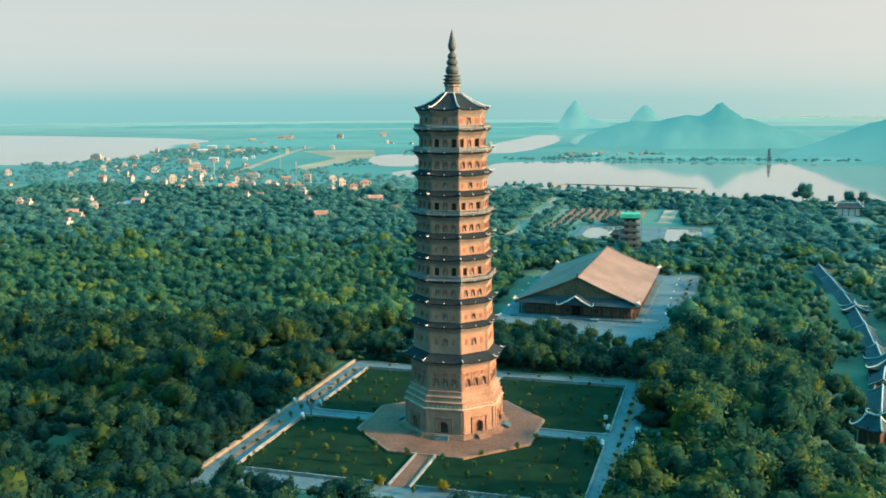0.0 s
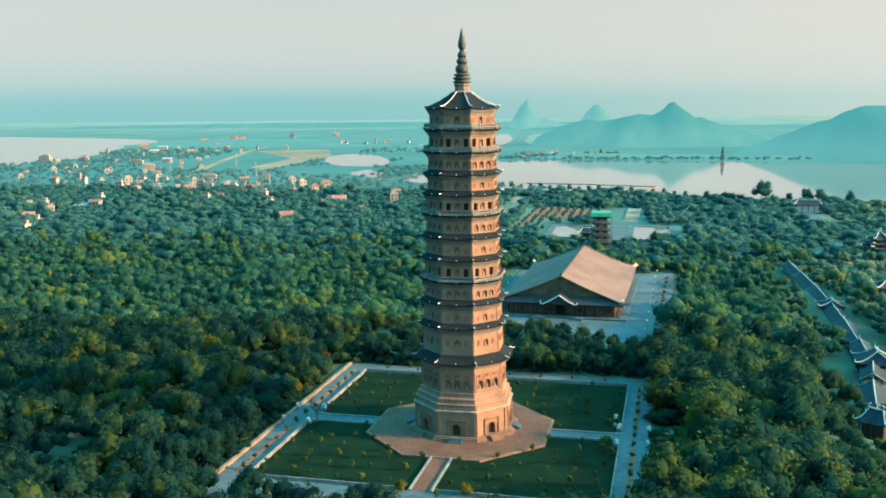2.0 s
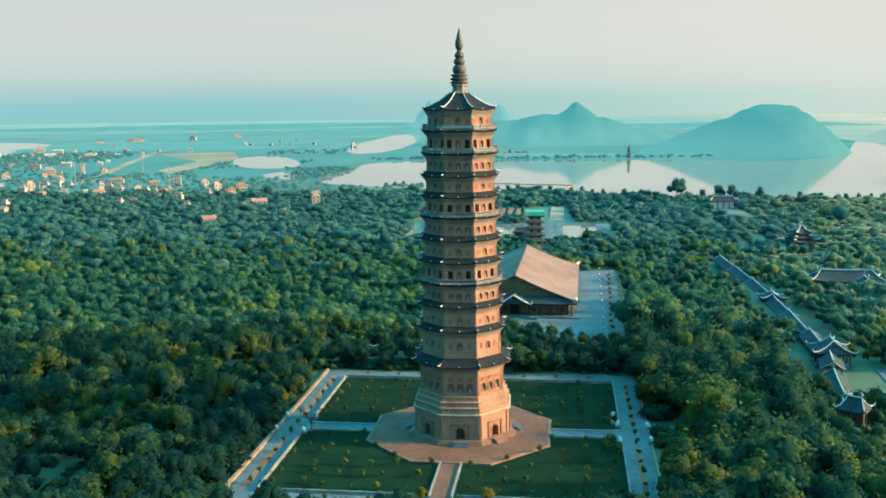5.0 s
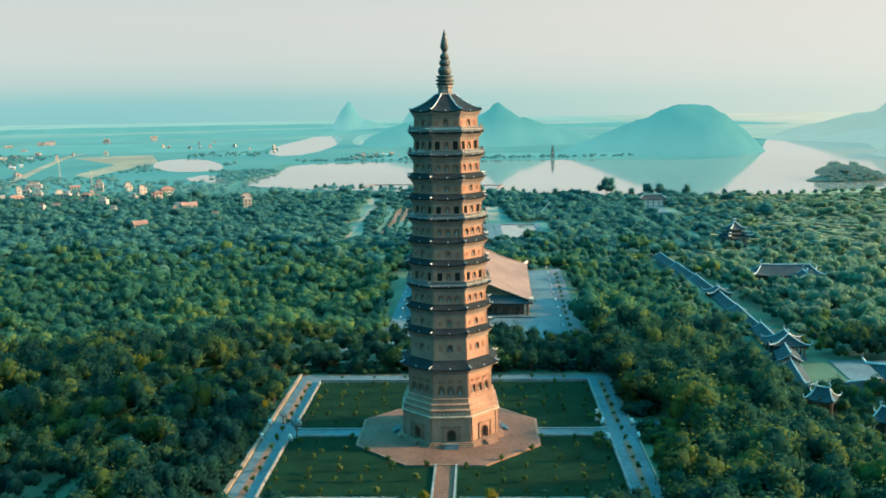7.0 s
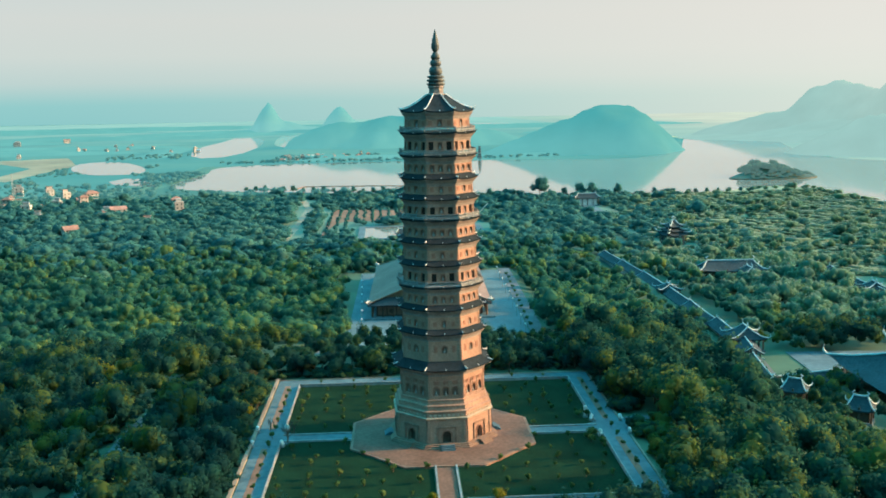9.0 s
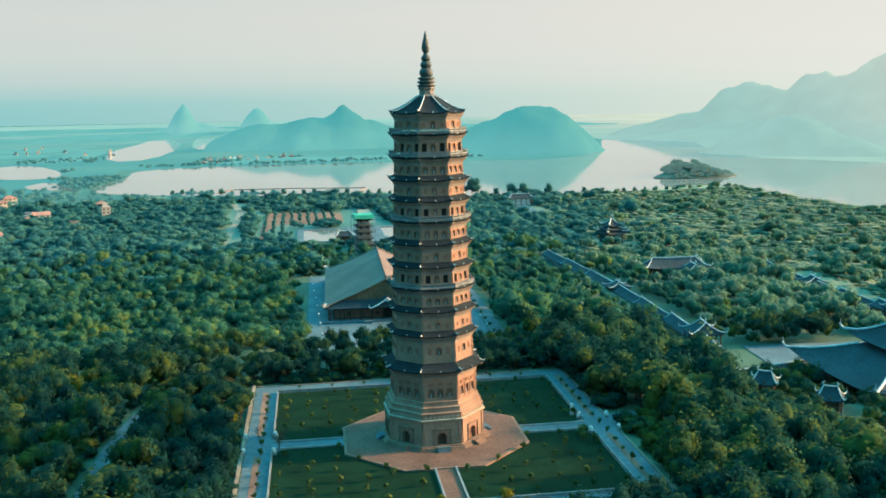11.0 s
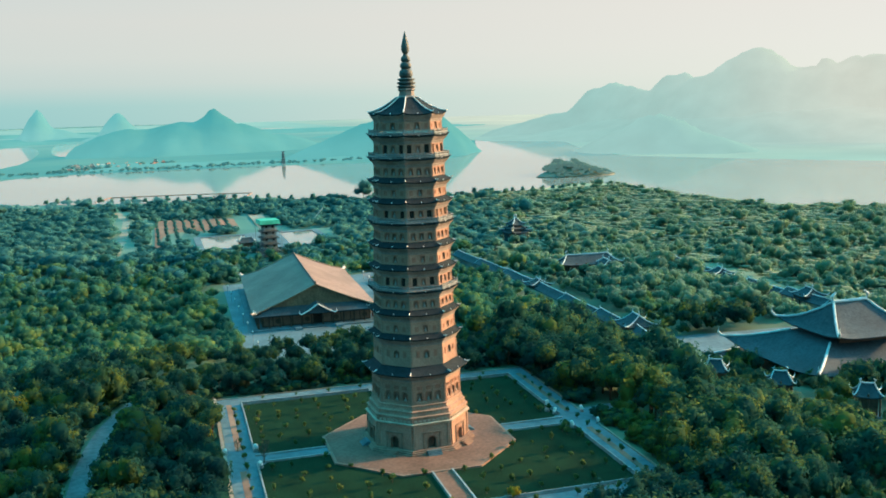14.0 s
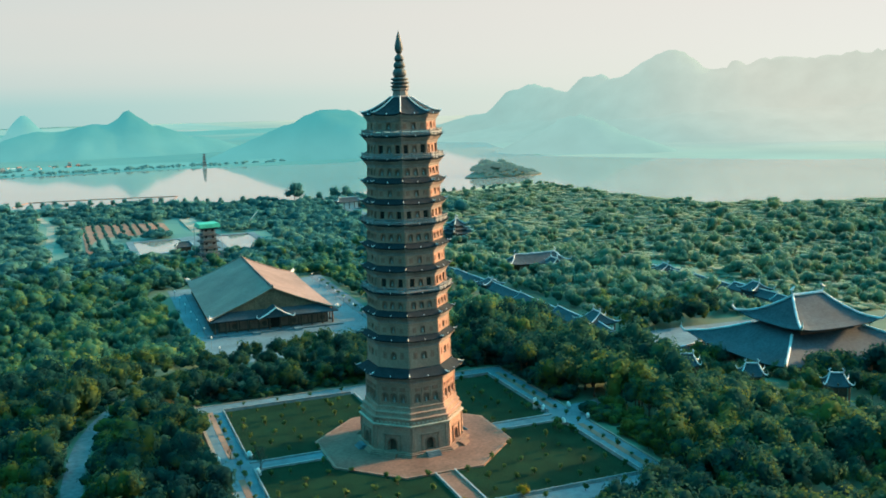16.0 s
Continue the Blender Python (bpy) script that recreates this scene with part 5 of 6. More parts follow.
def ribbon(line, width, over=0.12):
    """A road that follows the ground along a line of points."""
    pts = []
    for (x0, y0), (x1, y1) in zip(line, line[1:]):
        n = max(2, int(math.hypot(x1 - x0, y1 - y0) / 4))
        pts += [(x0 + (x1 - x0) * i / n, y0 + (y1 - y0) * i / n) for i in range(n)]
    pts.append(line[-1])
    b = Build()
    rows = []
    for i, (x, y) in enumerate(pts):
        x0, y0 = pts[max(i - 2, 0)]
        x1, y1 = pts[min(i + 2, len(pts) - 1)]
        d = math.hypot(x1 - x0, y1 - y0)
        nx, ny = -(y1 - y0) / d * width / 2, (x1 - x0) / d * width / 2
        z = gz1(x, y) + over
        rows.append([(x - nx, y - ny, z), (x + nx, y + ny, z), (x + nx, y + ny, z - 0.6), (x - nx, y - ny, z - 0.6)])
    return b.loft(rows)


ROAD = [(-83, -60), (-82, -30), (-81, -8), (-80, 8), (-78, 24), (-75, 40), (-70.5, 55), (-64.5, 70), (-57, 83), (-47, 93), (-30, 101)]


def make_pools():
    def frame_pool(x0, x1, y0, y1, yaw):
        p = thing("pool", "rectangular pool with wide pale stone borders", "pool", ((x0 + x1) / 2, (y0 + y1) / 2, -15.4), yaw)
        w, l, t = x1 - x0, y1 - y0, 5.0
        part("water", Build().box(0, 0, -0.3, w - 2 * t, l - 2 * t, 0.5), WATER, p)
        for s in (-1, 1):
            part("border", Build().box(s * (w - t) / 2, 0, -0.4, t, l, 1.0), PAVING, p)
            part("border", Build().box(0, s * (l - t) / 2, -0.4, w - 2 * t, t, 1.0), PAVING, p)
    frame_pool(-17, 26, 448, 520, radians(-2))
    frame_pool(42, 78, 438, 520, radians(-2))
    b = Build().slab([(26, 440), (42, 440), (42, 524), (26, 524)], -15.6, -14.9)
    solo("causeway", b, PAVING, "pale stone causeway between two pools", "pavement", kind="structure")
    b = Build().slab([(38, 530), (50, 530), (56, 655), (44, 655)], -17.2, -16.4)
    solo("avenue", b, DIRT, "wide bare earth avenue towards the lake", "road", kind="structure")
    b = Build().slab([(-45, 492), (-22, 480), (-16, 540), (24, 536), (28, 640), (-38, 662)], -17.3, -16.7)
    solo("planting_ground", b, SOIL, "bare brown planting ground with rows of saplings", "field", kind="structure")
    t = thing("tower_under_construction", "grey tower in scaffolding under a green sheet roof", "tower", (25, 410, -14.5), radians(4))
    for i in range(5):
        w = 9.6 - 0.5 * i
        part("storey", Build().box(0, 0, -1 + 4.2 * i, w, w, 4.3), RAIL_STONE, t)
        part("eave_roof", Build().box(0, 0, 2.5 + 4.2 * i, w + 4.2, w + 4.2, 0.25).box(0, 0, 2.75 + 4.2 * i, w + 4.0, w + 4.0, 0.7, taper=0.75), GREY_TILE, t)
        for q in range(4):
            ang = q * math.pi / 2
            for u in (-w * 0.28, w * 0.28):
                # windows are panels in the same painted shade
                part("window", Build().box(u * math.cos(ang) - (w / 2 + 0.02) * math.sin(ang), u * math.sin(ang) + (w / 2 + 0.02) * math.cos(ang), 0.6 + 4.2 * i, 1.5, 0.2, 1.7, yaw=ang), VOID, t)
        part("scaffold_deck", Build().box(0, -w / 2 - 2.6, 1.0 + 4.2 * i, w + 4, 0.9, 0.15), RAIL_STONE, t)
    for sx in (-1, 1):
        for sy in (-1, 1):
            part("scaffold_pole", Build().box(sx * 7.1, sy * 7.1, -1, 0.25, 0.25, 21.5), RAIL_STONE, t)
    part("sheet_roof", Build().box(0, 0, 20.4, 14, 14, 2.6, taper=0.9), GREEN_NET, t, "green sheet roof")
    pavilion("pool_gate", 15, 447, 12, 8, -15.4, -10.8, -7.6, 0.0, "small tiled gate standing between the pools", "gate", ridge_part=0.6, trim=0.22, curl=1.1)
    c = thing("crane", "pale crane arm rising beside the building site", "crane", (80, 560, -16.8))
    part("arm", Build().tube([(0, 0, 0), (12, -4, 14)], 0.35, 5), WHITE_TRIM, c)
    part("body", Build().box(0, 0, 0, 5, 4, 3, taper=0.8), BRICK_DARK, c)
    pavilion("lakeside_gate", 197, 640, 24, 10, -17, -10, -6, radians(0), "lakeside gate pavilion with pale steps", "gate", ridge_part=0.7, trim=0.3, curl=1.4, body=WHITE_TRIM)
    b = Build().slab([(190, 560), (197, 560), (203, 634), (191, 634)], -17.3, -16.5)
    solo("gate_steps", b, PAVING, "pale steps and path leading to the lakeside gate", "path", kind="structure")
    b = Build()
    b.tube([(-91, 876, -17.0), (-76, 916, -17.0), (0, 905, -17.0), (77, 880, -17.0), (56, 803, -17.0), (33, 793, -17.0)], 0.7, 6)
    solo("lake_dyke", b, SOIL, "thin earth dyke enclosing part of the lake", "dyke", kind="structure")
    t = thing("lake_tower", "slim tiered tower on the far lake shore", "tower", (192, 1345, -17))
    for i in range(5):
        w = 6.0 - 0.8 * i
        part("storey", Build().box(0, 0, i * 4.2, w, w, 4.2, taper=0.92), PLASTER, t)
        part("roof", Build().box(0, 0, i * 4.2 + 3.9, w + 2, w + 2, 0.9, taper=0.75), GREY_TILE, t)
    solo("woodland_road", ribbon(ROAD, 4.8, 0.2), ASPHALT, "narrow asphalt road curving through the woods", "road", kind="structure")
    solo("field_road", ribbon([(-72, 470), (-66, 560), (-62, 672), (-70, 760)], 6.0), DIRT, "pale earth road through the lowland woods", "road", kind="structure")


make_pools()


# ---- houses of the village ----
def house(x, y, w, d, floors, yaw, style):
    """style 0: red gable roof, 1: flat roof with parapet, 2: red hip roof, 3: long shed."""
    labels = {0: "plastered village house with a gable roof", 1: "narrow plastered town house with a flat roof", 2: "pale plastered villa with a red hip roof", 3: "long low shed with a red tiled roof"}
    g = thing("house", labels[style], "house", (x, y, gz1(x, y) - 0.2), yaw, "village houses")
    h = floors * 3.4
    tile = RED_TILE if rnd.random() < 0.6 else SHEET_ROOF
    part("wall", Build().box(0, 0, 0, w, d, h), PLASTER, g)
    o = 0.7
    if style in (0, 3):
        r = d * 0.32
        b = Build().add([(-w / 2 - o, -d / 2 - o, h - 0.3), (w / 2 + o, -d / 2 - o, h - 0.3), (w / 2 + o, 0, h + r), (-w / 2 - o, 0, h + r), (w / 2 + o, d / 2 + o, h - 0.3), (-w / 2 - o, d / 2 + o, h - 0.3)],
                        [(0, 1, 2, 3), (3, 2, 4, 5), (1, 4, 2), (0, 3, 5), (0, 5, 4, 1)])
        part("roof", b, tile, g)
    elif style == 2:
        b = Build()
        curved_roof(b, w + 1.6, d + 1.6, max(1.0, w - d), h - 0.2, h + d * 0.34, 0.0, 1.0, 2, 2)
        part("roof", b, RED_TILE, g)
    else:
        part("parapet", Build().box(0, 0, h, w + 0.3, d + 0.3, 0.7), PLASTER, g)
        part("stair_room", Build().box(0, d * 0.2, h + 0.7, w * 0.6, d * 0.35, 2.4), PLASTER, g)
        part("roof", Build().box(0, d * 0.2, h + 3.1, w * 0.8, d * 0.5, 0.4), tile, g)
    win = Build().box(0, 0, 0, 1.3, 0.12, 1.5).mesh("window", GLASS_DARK)
    side = Build().box(0, 0, 0, 0.12, 1.3, 1.5).mesh("window", GLASS_DARK)
    n = max(1, int(w / 3.5))
    for f in range(floors):
        for i in range(n):
            p = part("window", win, None, g)
            p.location = ((i + 0.5) / n * w - w / 2, -d / 2 - 0.03, f * 3.4 + 1.1)
        p = part("window", side, None, g)
        p.location = (w / 2 + 0.03, 0, f * 3.4 + 1.1)
    return g


# places of the houses, in three groups: large blocks, houses, houses with bright red roofs
BLOCKS = [(-870, 1522), (-975, 1685), (-934, 1686), (-750, 1228), (-715, 1266), (-647, 1073), (-794, 1523), (-887, 1298), (-946, 1272), (-957, 2117), (-970, 2207), (-870, 1811), (-1000, 2034), (-859, 2297), (-776, 2437), (-489, 931)]
HOMES = [(-779, 1037), (-741, 1012), (-876, 1201), (-615, 886), (-682, 1016), (-535, 786), (-554, 841), (-502, 764), (-557, 882), (-552, 904), (-481, 772), (-444, 783), (-463, 848), (-436, 812), (-413, 814), (-400, 797), (-363, 756), (-425, 892), (-334, 721),
         (-376, 673), (-374, 702), (-364, 896), (-291, 762), (-222, 702), (-197, 749), (-182, 678), (-196, 603), (-397, 894), (-323, 814), (-647, 833), (-463, 611), (-488, 662), (-514, 606), (-479, 561), (-454, 500), (-466, 509), (-424, 440), (-667, 918)]
RED_HOMES = [(-304, 842), (-235, 668), (-238, 627), (-240, 530), (-477, 610), (-444, 776)]
rnd = random.Random(5)
for hx, hy in BLOCKS:
    k = 0.75
    house(hx, hy, rnd.uniform(18, 30) * k, rnd.uniform(8, 11) * k, rnd.choice((2, 3)), rnd.uniform(0.1, 0.4), rnd.choice((0, 1, 1)))
for hx, hy in HOMES:
    house(hx, hy, rnd.uniform(6, 11), rnd.uniform(5, 7.5), rnd.choice((1, 2, 2, 3)), rnd.uniform(-0.2, 0.7), rnd.choice((0, 1, 1, 1, 2)))
for hx, hy in RED_HOMES:
    house(hx, hy, rnd.uniform(10, 15), rnd.uniform(7, 9), rnd.choice((1, 2)), rnd.uniform(0.1, 0.6), rnd.choice((0, 2)))
for cx, cy, spread_x, spread_y, count in [(-450, 830, 130, 90, 12), (-560, 900, 110, 110, 8), (-700, 1180, 140, 180, 16), (-840, 1500, 150, 240, 22), (-860, 900, 120, 120, 6), (-300, 690, 90, 90, 6), (-520, 560, 70, 70, 8), (-560, 1900, 250, 200, 14), (-60, 1470, 100, 50, 18)]:
    for _ in range(count):
        house(cx + rnd.uniform(-1, 1) * spread_x, cy + rnd.uniform(-1, 1) * spread_y, rnd.uniform(5, 9), rnd.uniform(4.5, 7), rnd.choice((1, 1, 1, 2)), rnd.uniform(-0.2, 0.7), rnd.choice((0, 1, 1, 1, 2)))
for line in ([(-701, 1630), (-564, 1687), (-480, 1436), (-541, 1391)], [(-541, 1391), (-480, 1430), (-488, 1240), (-487, 1112), (-529, 1171)]):
    solo("field", Build().slab(line, -17.5, -17.06), TAN_FIELD, "bare tan field on the lowland", "field", kind="structure")
solo("field", Build().slab([(-615, 679), (-543, 701), (-504, 633), (-560, 601)], -17.5, -17.06), TAN_FIELD, "bare tan field on the lowland", "field", kind="structure")
solo("village_road", ribbon([(-545, 960), (-553, 998), (-591, 1136), (-637, 1307), (-730, 1686), (-742, 1878)], 14.0, 0.18), TAN_FIELD, "wide pale earth road through the village", "road", kind="structure")
for px_, py_, ph in ((-366, 783, 34), (-530, 905, 30), (-526, 1109, 26)):
    mast = thing("lattice_mast", "slim pale steel mast beside the houses", "mast", (px_, py_, -17.2), 0, "masts of the village")
    for i in range(3):
        ang = i * 2.094
        part("leg", Build().tube([(math.cos(ang) * 1.2, math.sin(ang) * 1.2, 0), (math.cos(ang) * 0.25, math.sin(ang) * 0.25, ph)], 0.16, 4), PLASTER, mast)
    for i in range(6):
        z_, w_ = ph * (i + 0.5) / 6, 2.4 - 1.9 * (i + 0.5) / 6
        part("brace", Build().box(0, 0, z_, w_, w_, 0.2), PLASTER, mast)


# ---- trees ----
def unit(a):
    return a / np.maximum(np.linalg.norm(a, axis=-1, keepdims=True), 1e-6)


def crown_arrays(rng, blobs, seg, rings, cards, radius, height, card, core=0.8):
    """Triangles of one crown and its soft normals: lumpy clumps with loose leaf sprays; the base of the crown is at z = 0."""
    V, F, S, base = [], [], [], 0
    heart = np.array([0, 0, height * 0.42])
    for k in range(blobs):
        a, q = rng.uniform(0, 2 * np.pi), np.sqrt(rng.uniform(0, 1)) * (0.72 if k else 0.1)
        zc = height * (0.30 + 0.45 * rng.uniform(0, 1) * (1 - 0.5 * q)) if k else height * 0.58
        c = np.array([np.cos(a) * q * radius, np.sin(a) * q * radius, zc])
        r = radius * (rng.uniform(0.30, 0.50) if k else 0.58)
        rz = r * height / (2 * radius) * rng.uniform(0.8, 1.15) * 1.1
        th = (np.arange(rings + 1) / rings) * np.pi
        ph = np.arange(seg) / seg * 2 * np.pi
        T, P = np.meshgrid(th, ph, indexing="ij")
        jit = 1 + rng.uniform(-0.28, 0.2, T.shape)
        jit[0], jit[-1] = jit[0, 0], jit[-1, 0]
        d = np.stack([np.sin(T) * np.cos(P), np.sin(T) * np.sin(P), np.cos(T)], -1)
        pts = d * jit[..., None] * np.array([r, r, rz]) * core + c
        n = seg
        V.append(pts.reshape(-1, 3))
        S.append(unit(d.reshape(-1, 3) + 0.7 * unit(V[-1] - heart)))
        idx = np.arange((rings + 1) * n).reshape(rings + 1, n)
        nx = np.roll(idx, -1, 1)
        up = np.stack([idx[1:-1], nx[1:-1], nx[:-2]], -1).reshape(-1, 3)
        lo = np.stack([idx[1:-1], idx[2:], nx[1:-1]], -1).reshape(-1, 3)
        F += [f + base for f in (up, lo)]
        base += len(V[-1])
        d = rng.normal(size=(cards, 3))
        d[:, 2] = np.abs(d[:, 2]) * 0.9 - 0.2
        d = unit(d)
        p = c + d * np.array([r, r, rz]) * rng.uniform(0.75, 1.32, (cards, 1))
        t1 = unit(np.cross(d, rng.normal(size=(cards, 3))))
        t2 = np.cross(d, t1) + d * rng.uniform(-0.6, 0.6, (cards, 1))
        s1, s2 = card * rng.uniform(0.55, 1.2, (cards, 1)), card * rng.uniform(0.6, 1.3, (cards, 1))
        V.append(np.stack([p - t1 * s1, p + t1 * s1, p + t2 * s2 * 1.5], 1).reshape(-1, 3))
        S.append(np.repeat(unit(d + 0.7 * unit(p - heart) + rng.normal(0, 0.34, (cards, 3))), 3, 0))
        F.append(base + np.arange(cards * 3).reshape(-1, 3))
        base += cards * 3
    return np.concatenate(V), np.concatenate(F), np.concatenate(S)


def raw_mesh(name, V, F, S, material):
    me = bpy.data.meshes.new(name)
    me.vertices.add(len(V))
    me.vertices.foreach_set("co", np.ascontiguousarray(V, np.float32).ravel())
    me.loops.add(F.size)
    me.loops.foreach_set("vertex_index", np.ascontiguousarray(F, np.int32).ravel())
    me.polygons.add(len(F))
    me.polygons.foreach_set("loop_start", np.arange(len(F), dtype=np.int32) * 3)
    me.polygons.foreach_set("loop_total", np.full(len(F), 3, np.int32))
    me.polygons.foreach_set("use_smooth", np.ones(len(F), bool))
    me.materials.append(material)
    me.update(calc_edges=True)
    me.normals_split_custom_set_from_vertices(S.astype(np.float32))
    return me


rng = np.random.default_rng(11)
NEAR_KINDS = [crown_arrays(rng, 9, 6, 4, 56, rng.uniform(3.0, 4.0), rng.uniform(6.0, 9.0), 0.36) for _ in range(8)]
SLOPE_KINDS = [crown_arrays(rng, 7, 5, 3, 46, rng.uniform(3.1, 4.1), rng.uniform(5.8, 8.4), 0.44) for _ in range(8)]
MID_KINDS = [crown_arrays(rng, 6, 5, 3, 24, rng.uniform(3.1, 4.3), rng.uniform(5.2, 7.4), 0.5, 0.95) for _ in range(8)]
FAR_KINDS = [crown_arrays(rng, 5, 5, 3, 14, rng.uniform(4.6, 6.0), rng.uniform(5.0, 6.5), 0.8, 1.0) for _ in range(8)]

SCRUB_KINDS = [crown_arrays(rng, 3, 5, 3, 12, rng.uniform(4.6, 6.4), rng.uniform(1.3, 2.3), 0.45, 1.0) for _ in range(8)]

# no trees here: x0, x1, y0, y1
CLEAR = [(98, 111, 9, 32), (110, 121, -6, 13), (123, 136, -26, -7), (-6, 30, -62, -48), (-50, -38, -52, -40), (46, 57.5, -7, 9), (-23, 57, 131, 215), (-23, 66, 215, 304), (2, 60, 118, 132), (-30, 2, 124, 132), (110, 131, 53, 130), (125.5, 139, 130, 350), (116, 205, 66, 100), (144, 196, 15, 62), (216, 231, 55, 150), (223, 246, 150, 272), (162, 196, 234, 261), (188, 206, 389, 407),
         (-24, 84, 438, 528), (16, 34, 400, 420), (34, 58, 526, 660), (-44, 28, 542, 655), (-45, -20, 486, 545), (186, 206, 556, 650), (-69, -60, 470, 760), (183, 210, 632, 648)]


def in_court(x, y, pad=0.0):
    """Inside the walls of the court, in its own turned axes."""
    inv = COURT.inverted()
    u, v = inv[0][0] * x + inv[0][1] * y + inv[0][3], inv[1][0] * x + inv[1][1] * y + inv[1][3]
    return (u > -48.3 - pad) & (u < 47.6 + pad) & (v > -50.2 - pad) & (v < 51.0 + pad)


def allowed(x, y, margin):
    ok = ~in_court(x, y, margin)
    for x0, x1, y0, y1 in CLEAR:
        ok &= ~((x > x0 - margin) & (x < x1 + margin) & (y > y0 - margin) & (y < y1 + margin))
    for (x0, y0), (x1, y1) in zip(ROAD, ROAD[1:]):
        t = np.clip(((x - x0) * (x1 - x0) + (y - y0) * (y1 - y0)) / ((x1 - x0) ** 2 + (y1 - y0) ** 2), 0, 1)
        ok &= np.hypot(x - x0 - t * (x1 - x0), y - y0 - t * (y1 - y0)) > 5.6
    ok &= ~inside(x, y, LAKE)
    for p in PONDS:
        ok &= ~inside(x, y, p)
    return ok


def in_wedge(x, y, pad=25):
    return (x > 55 - 0.82 * (y + 234) - pad) & (x < -85 + 1.16 * (y + 215) + pad) & (y > -150)


def scatter(x0, x1, y0, y1, step, keep=1.0, margin=2.5, where=None):
    xs, ys = np.meshgrid(np.arange(x0, x1, step), np.arange(y0, y1, step))
    x = (xs + rng.uniform(-0.45, 0.45, xs.shape) * step).ravel()
    y = (ys + rng.uniform(-0.45, 0.45, xs.shape) * step).ravel()
    ok = allowed(x, y, margin) & in_wedge(x, y) & (rng.uniform(size=x.shape) < keep)
    if where is not None:
        ok &= where(x, y)
    return x[ok], y[ok]


def grown(x, y):
    """How tall the woods stand: lower before the timber hall, taller on the slope east of the court."""
    if -50 < x < 60 and 52 < y <= 95:
        return 0.74
    if -45 < x < 64 and 95 < y < 134:
        return 0.66
    if 84 < x <= 98 and -16 < y < 30:
        return 0.78
    if 138 < x < 205 and -22 < y < 22:
        return 1.3
    if 98 < x < 155 and 38 < y < 66:
        return 0.76
    if 98 < x < 150 and -45 < y < 66:
        return 0.58
    if 104 < x < 146 and 66 < y < 350:
        return 0.78
    if 50 < x < 104 and -60 < y < 220:
        return 1.2
    if 415 < x < 545 and 835 < y < 965:
        return max(0.4, 1.15 - math.hypot(x - 485, y - 890) / 75)
    return 1.0


def plant(name, kinds, x, y, lo, hi, lift, label, leaf=None, rise=0.0):
    """Many crowns joined into one woodland."""
    V, F, S, base = [], [], [], 0
    z = gz(x, y) + rise
    for i in range(len(x)):
        v, f, soft_ = kinds[rng.integers(len(kinds))]
        s = rng.uniform(lo, hi) * grown(x[i], y[i]) * (1.35 if rng.uniform() < 0.1 else 0.7 if rng.uniform() < 0.15 else 1.0) * (1 + 0.45 * noise.noise(Vector((x[i] / 28, y[i] / 28, 5.0))))
        a = rng.uniform(0, 2 * np.pi)
        ca, sa = np.cos(a) * s, np.sin(a) * s
        h = s * rng.uniform(0.85, 1.2)
        w = np.stack([v[:, 0] * ca - v[:, 1] * sa + x[i], v[:, 0] * sa + v[:, 1] * ca + y[i], v[:, 2] * h + z[i] + lift * rng.uniform(0.3, 1.3)], -1)
        V.append(w)
        S.append(np.stack([(soft_[:, 0] * ca - soft_[:, 1] * sa) / s, (soft_[:, 0] * sa + soft_[:, 1] * ca) / s, soft_[:, 2]], -1))
        F.append(f + base)
        base += len(v)
    tagged(new(name, raw_mesh(name, np.concatenate(V), np.concatenate(F), np.concatenate(S), leaf or LEAF)), label, "woods", kind="stuff")


# single trees nearest to the court, each a thing with trunk, limbs and crown
def tree_source(i, leaf, name="tree"):
    v, f, soft_ = NEAR_KINDS[i % len(NEAR_KINDS)]
    label = "broad-leaved tree with a dense uneven green crown" if leaf in (LEAF, LEAF_EAST) else "tree with yellowing autumn leaves"
    t = thing(name, label, name, (0, 0, 0), 0, "trees round the court")
    r = random.Random(40 + i)
    lean = r.uniform(-0.3, 0.3)
    b = Build().tube([(0, 0, -0.6), (lean * 0.3, 0, 1.0), (lean, lean * 0.5, 2.4), (lean * 1.2, lean * 0.4, 4.2)], [0.26, 0.19, 0.14, 0.06], 7)
    for k in range(4):
        a = k * 1.6 + r.uniform(0, 1)
        b.tube([(lean * 0.8, lean * 0.3, 1.7 + 0.3 * k), (math.cos(a) * 0.8, math.sin(a) * 0.8, 2.7 + 0.3 * k), (math.cos(a) * 1.7, math.sin(a) * 1.7, 3.6 + 0.3 * k)], [0.1, 0.07, 0.03], 5)
    part("trunk", b, BARK, t, smooth=True)
    w = v.copy()
    w[:, 2] += 1.1
    part("crown", raw_mesh("crown", w, f, soft_, leaf), None, t)
    return t


sx_, sy_ = scatter(-120, 130, -140, 100, 5.6, 1.0, 0.7)
ring = np.maximum(np.maximum(-49 - sx_, sx_ - 48), np.maximum(-53 - sy_, sy_ - 54))
close = np.argsort(ring)[:250]
far_mask = np.ones(len(sx_), bool)
far_mask[close] = False
# the last four wear the brightened eastern leaf colour
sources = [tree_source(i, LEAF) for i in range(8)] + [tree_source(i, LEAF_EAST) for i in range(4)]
used = set()
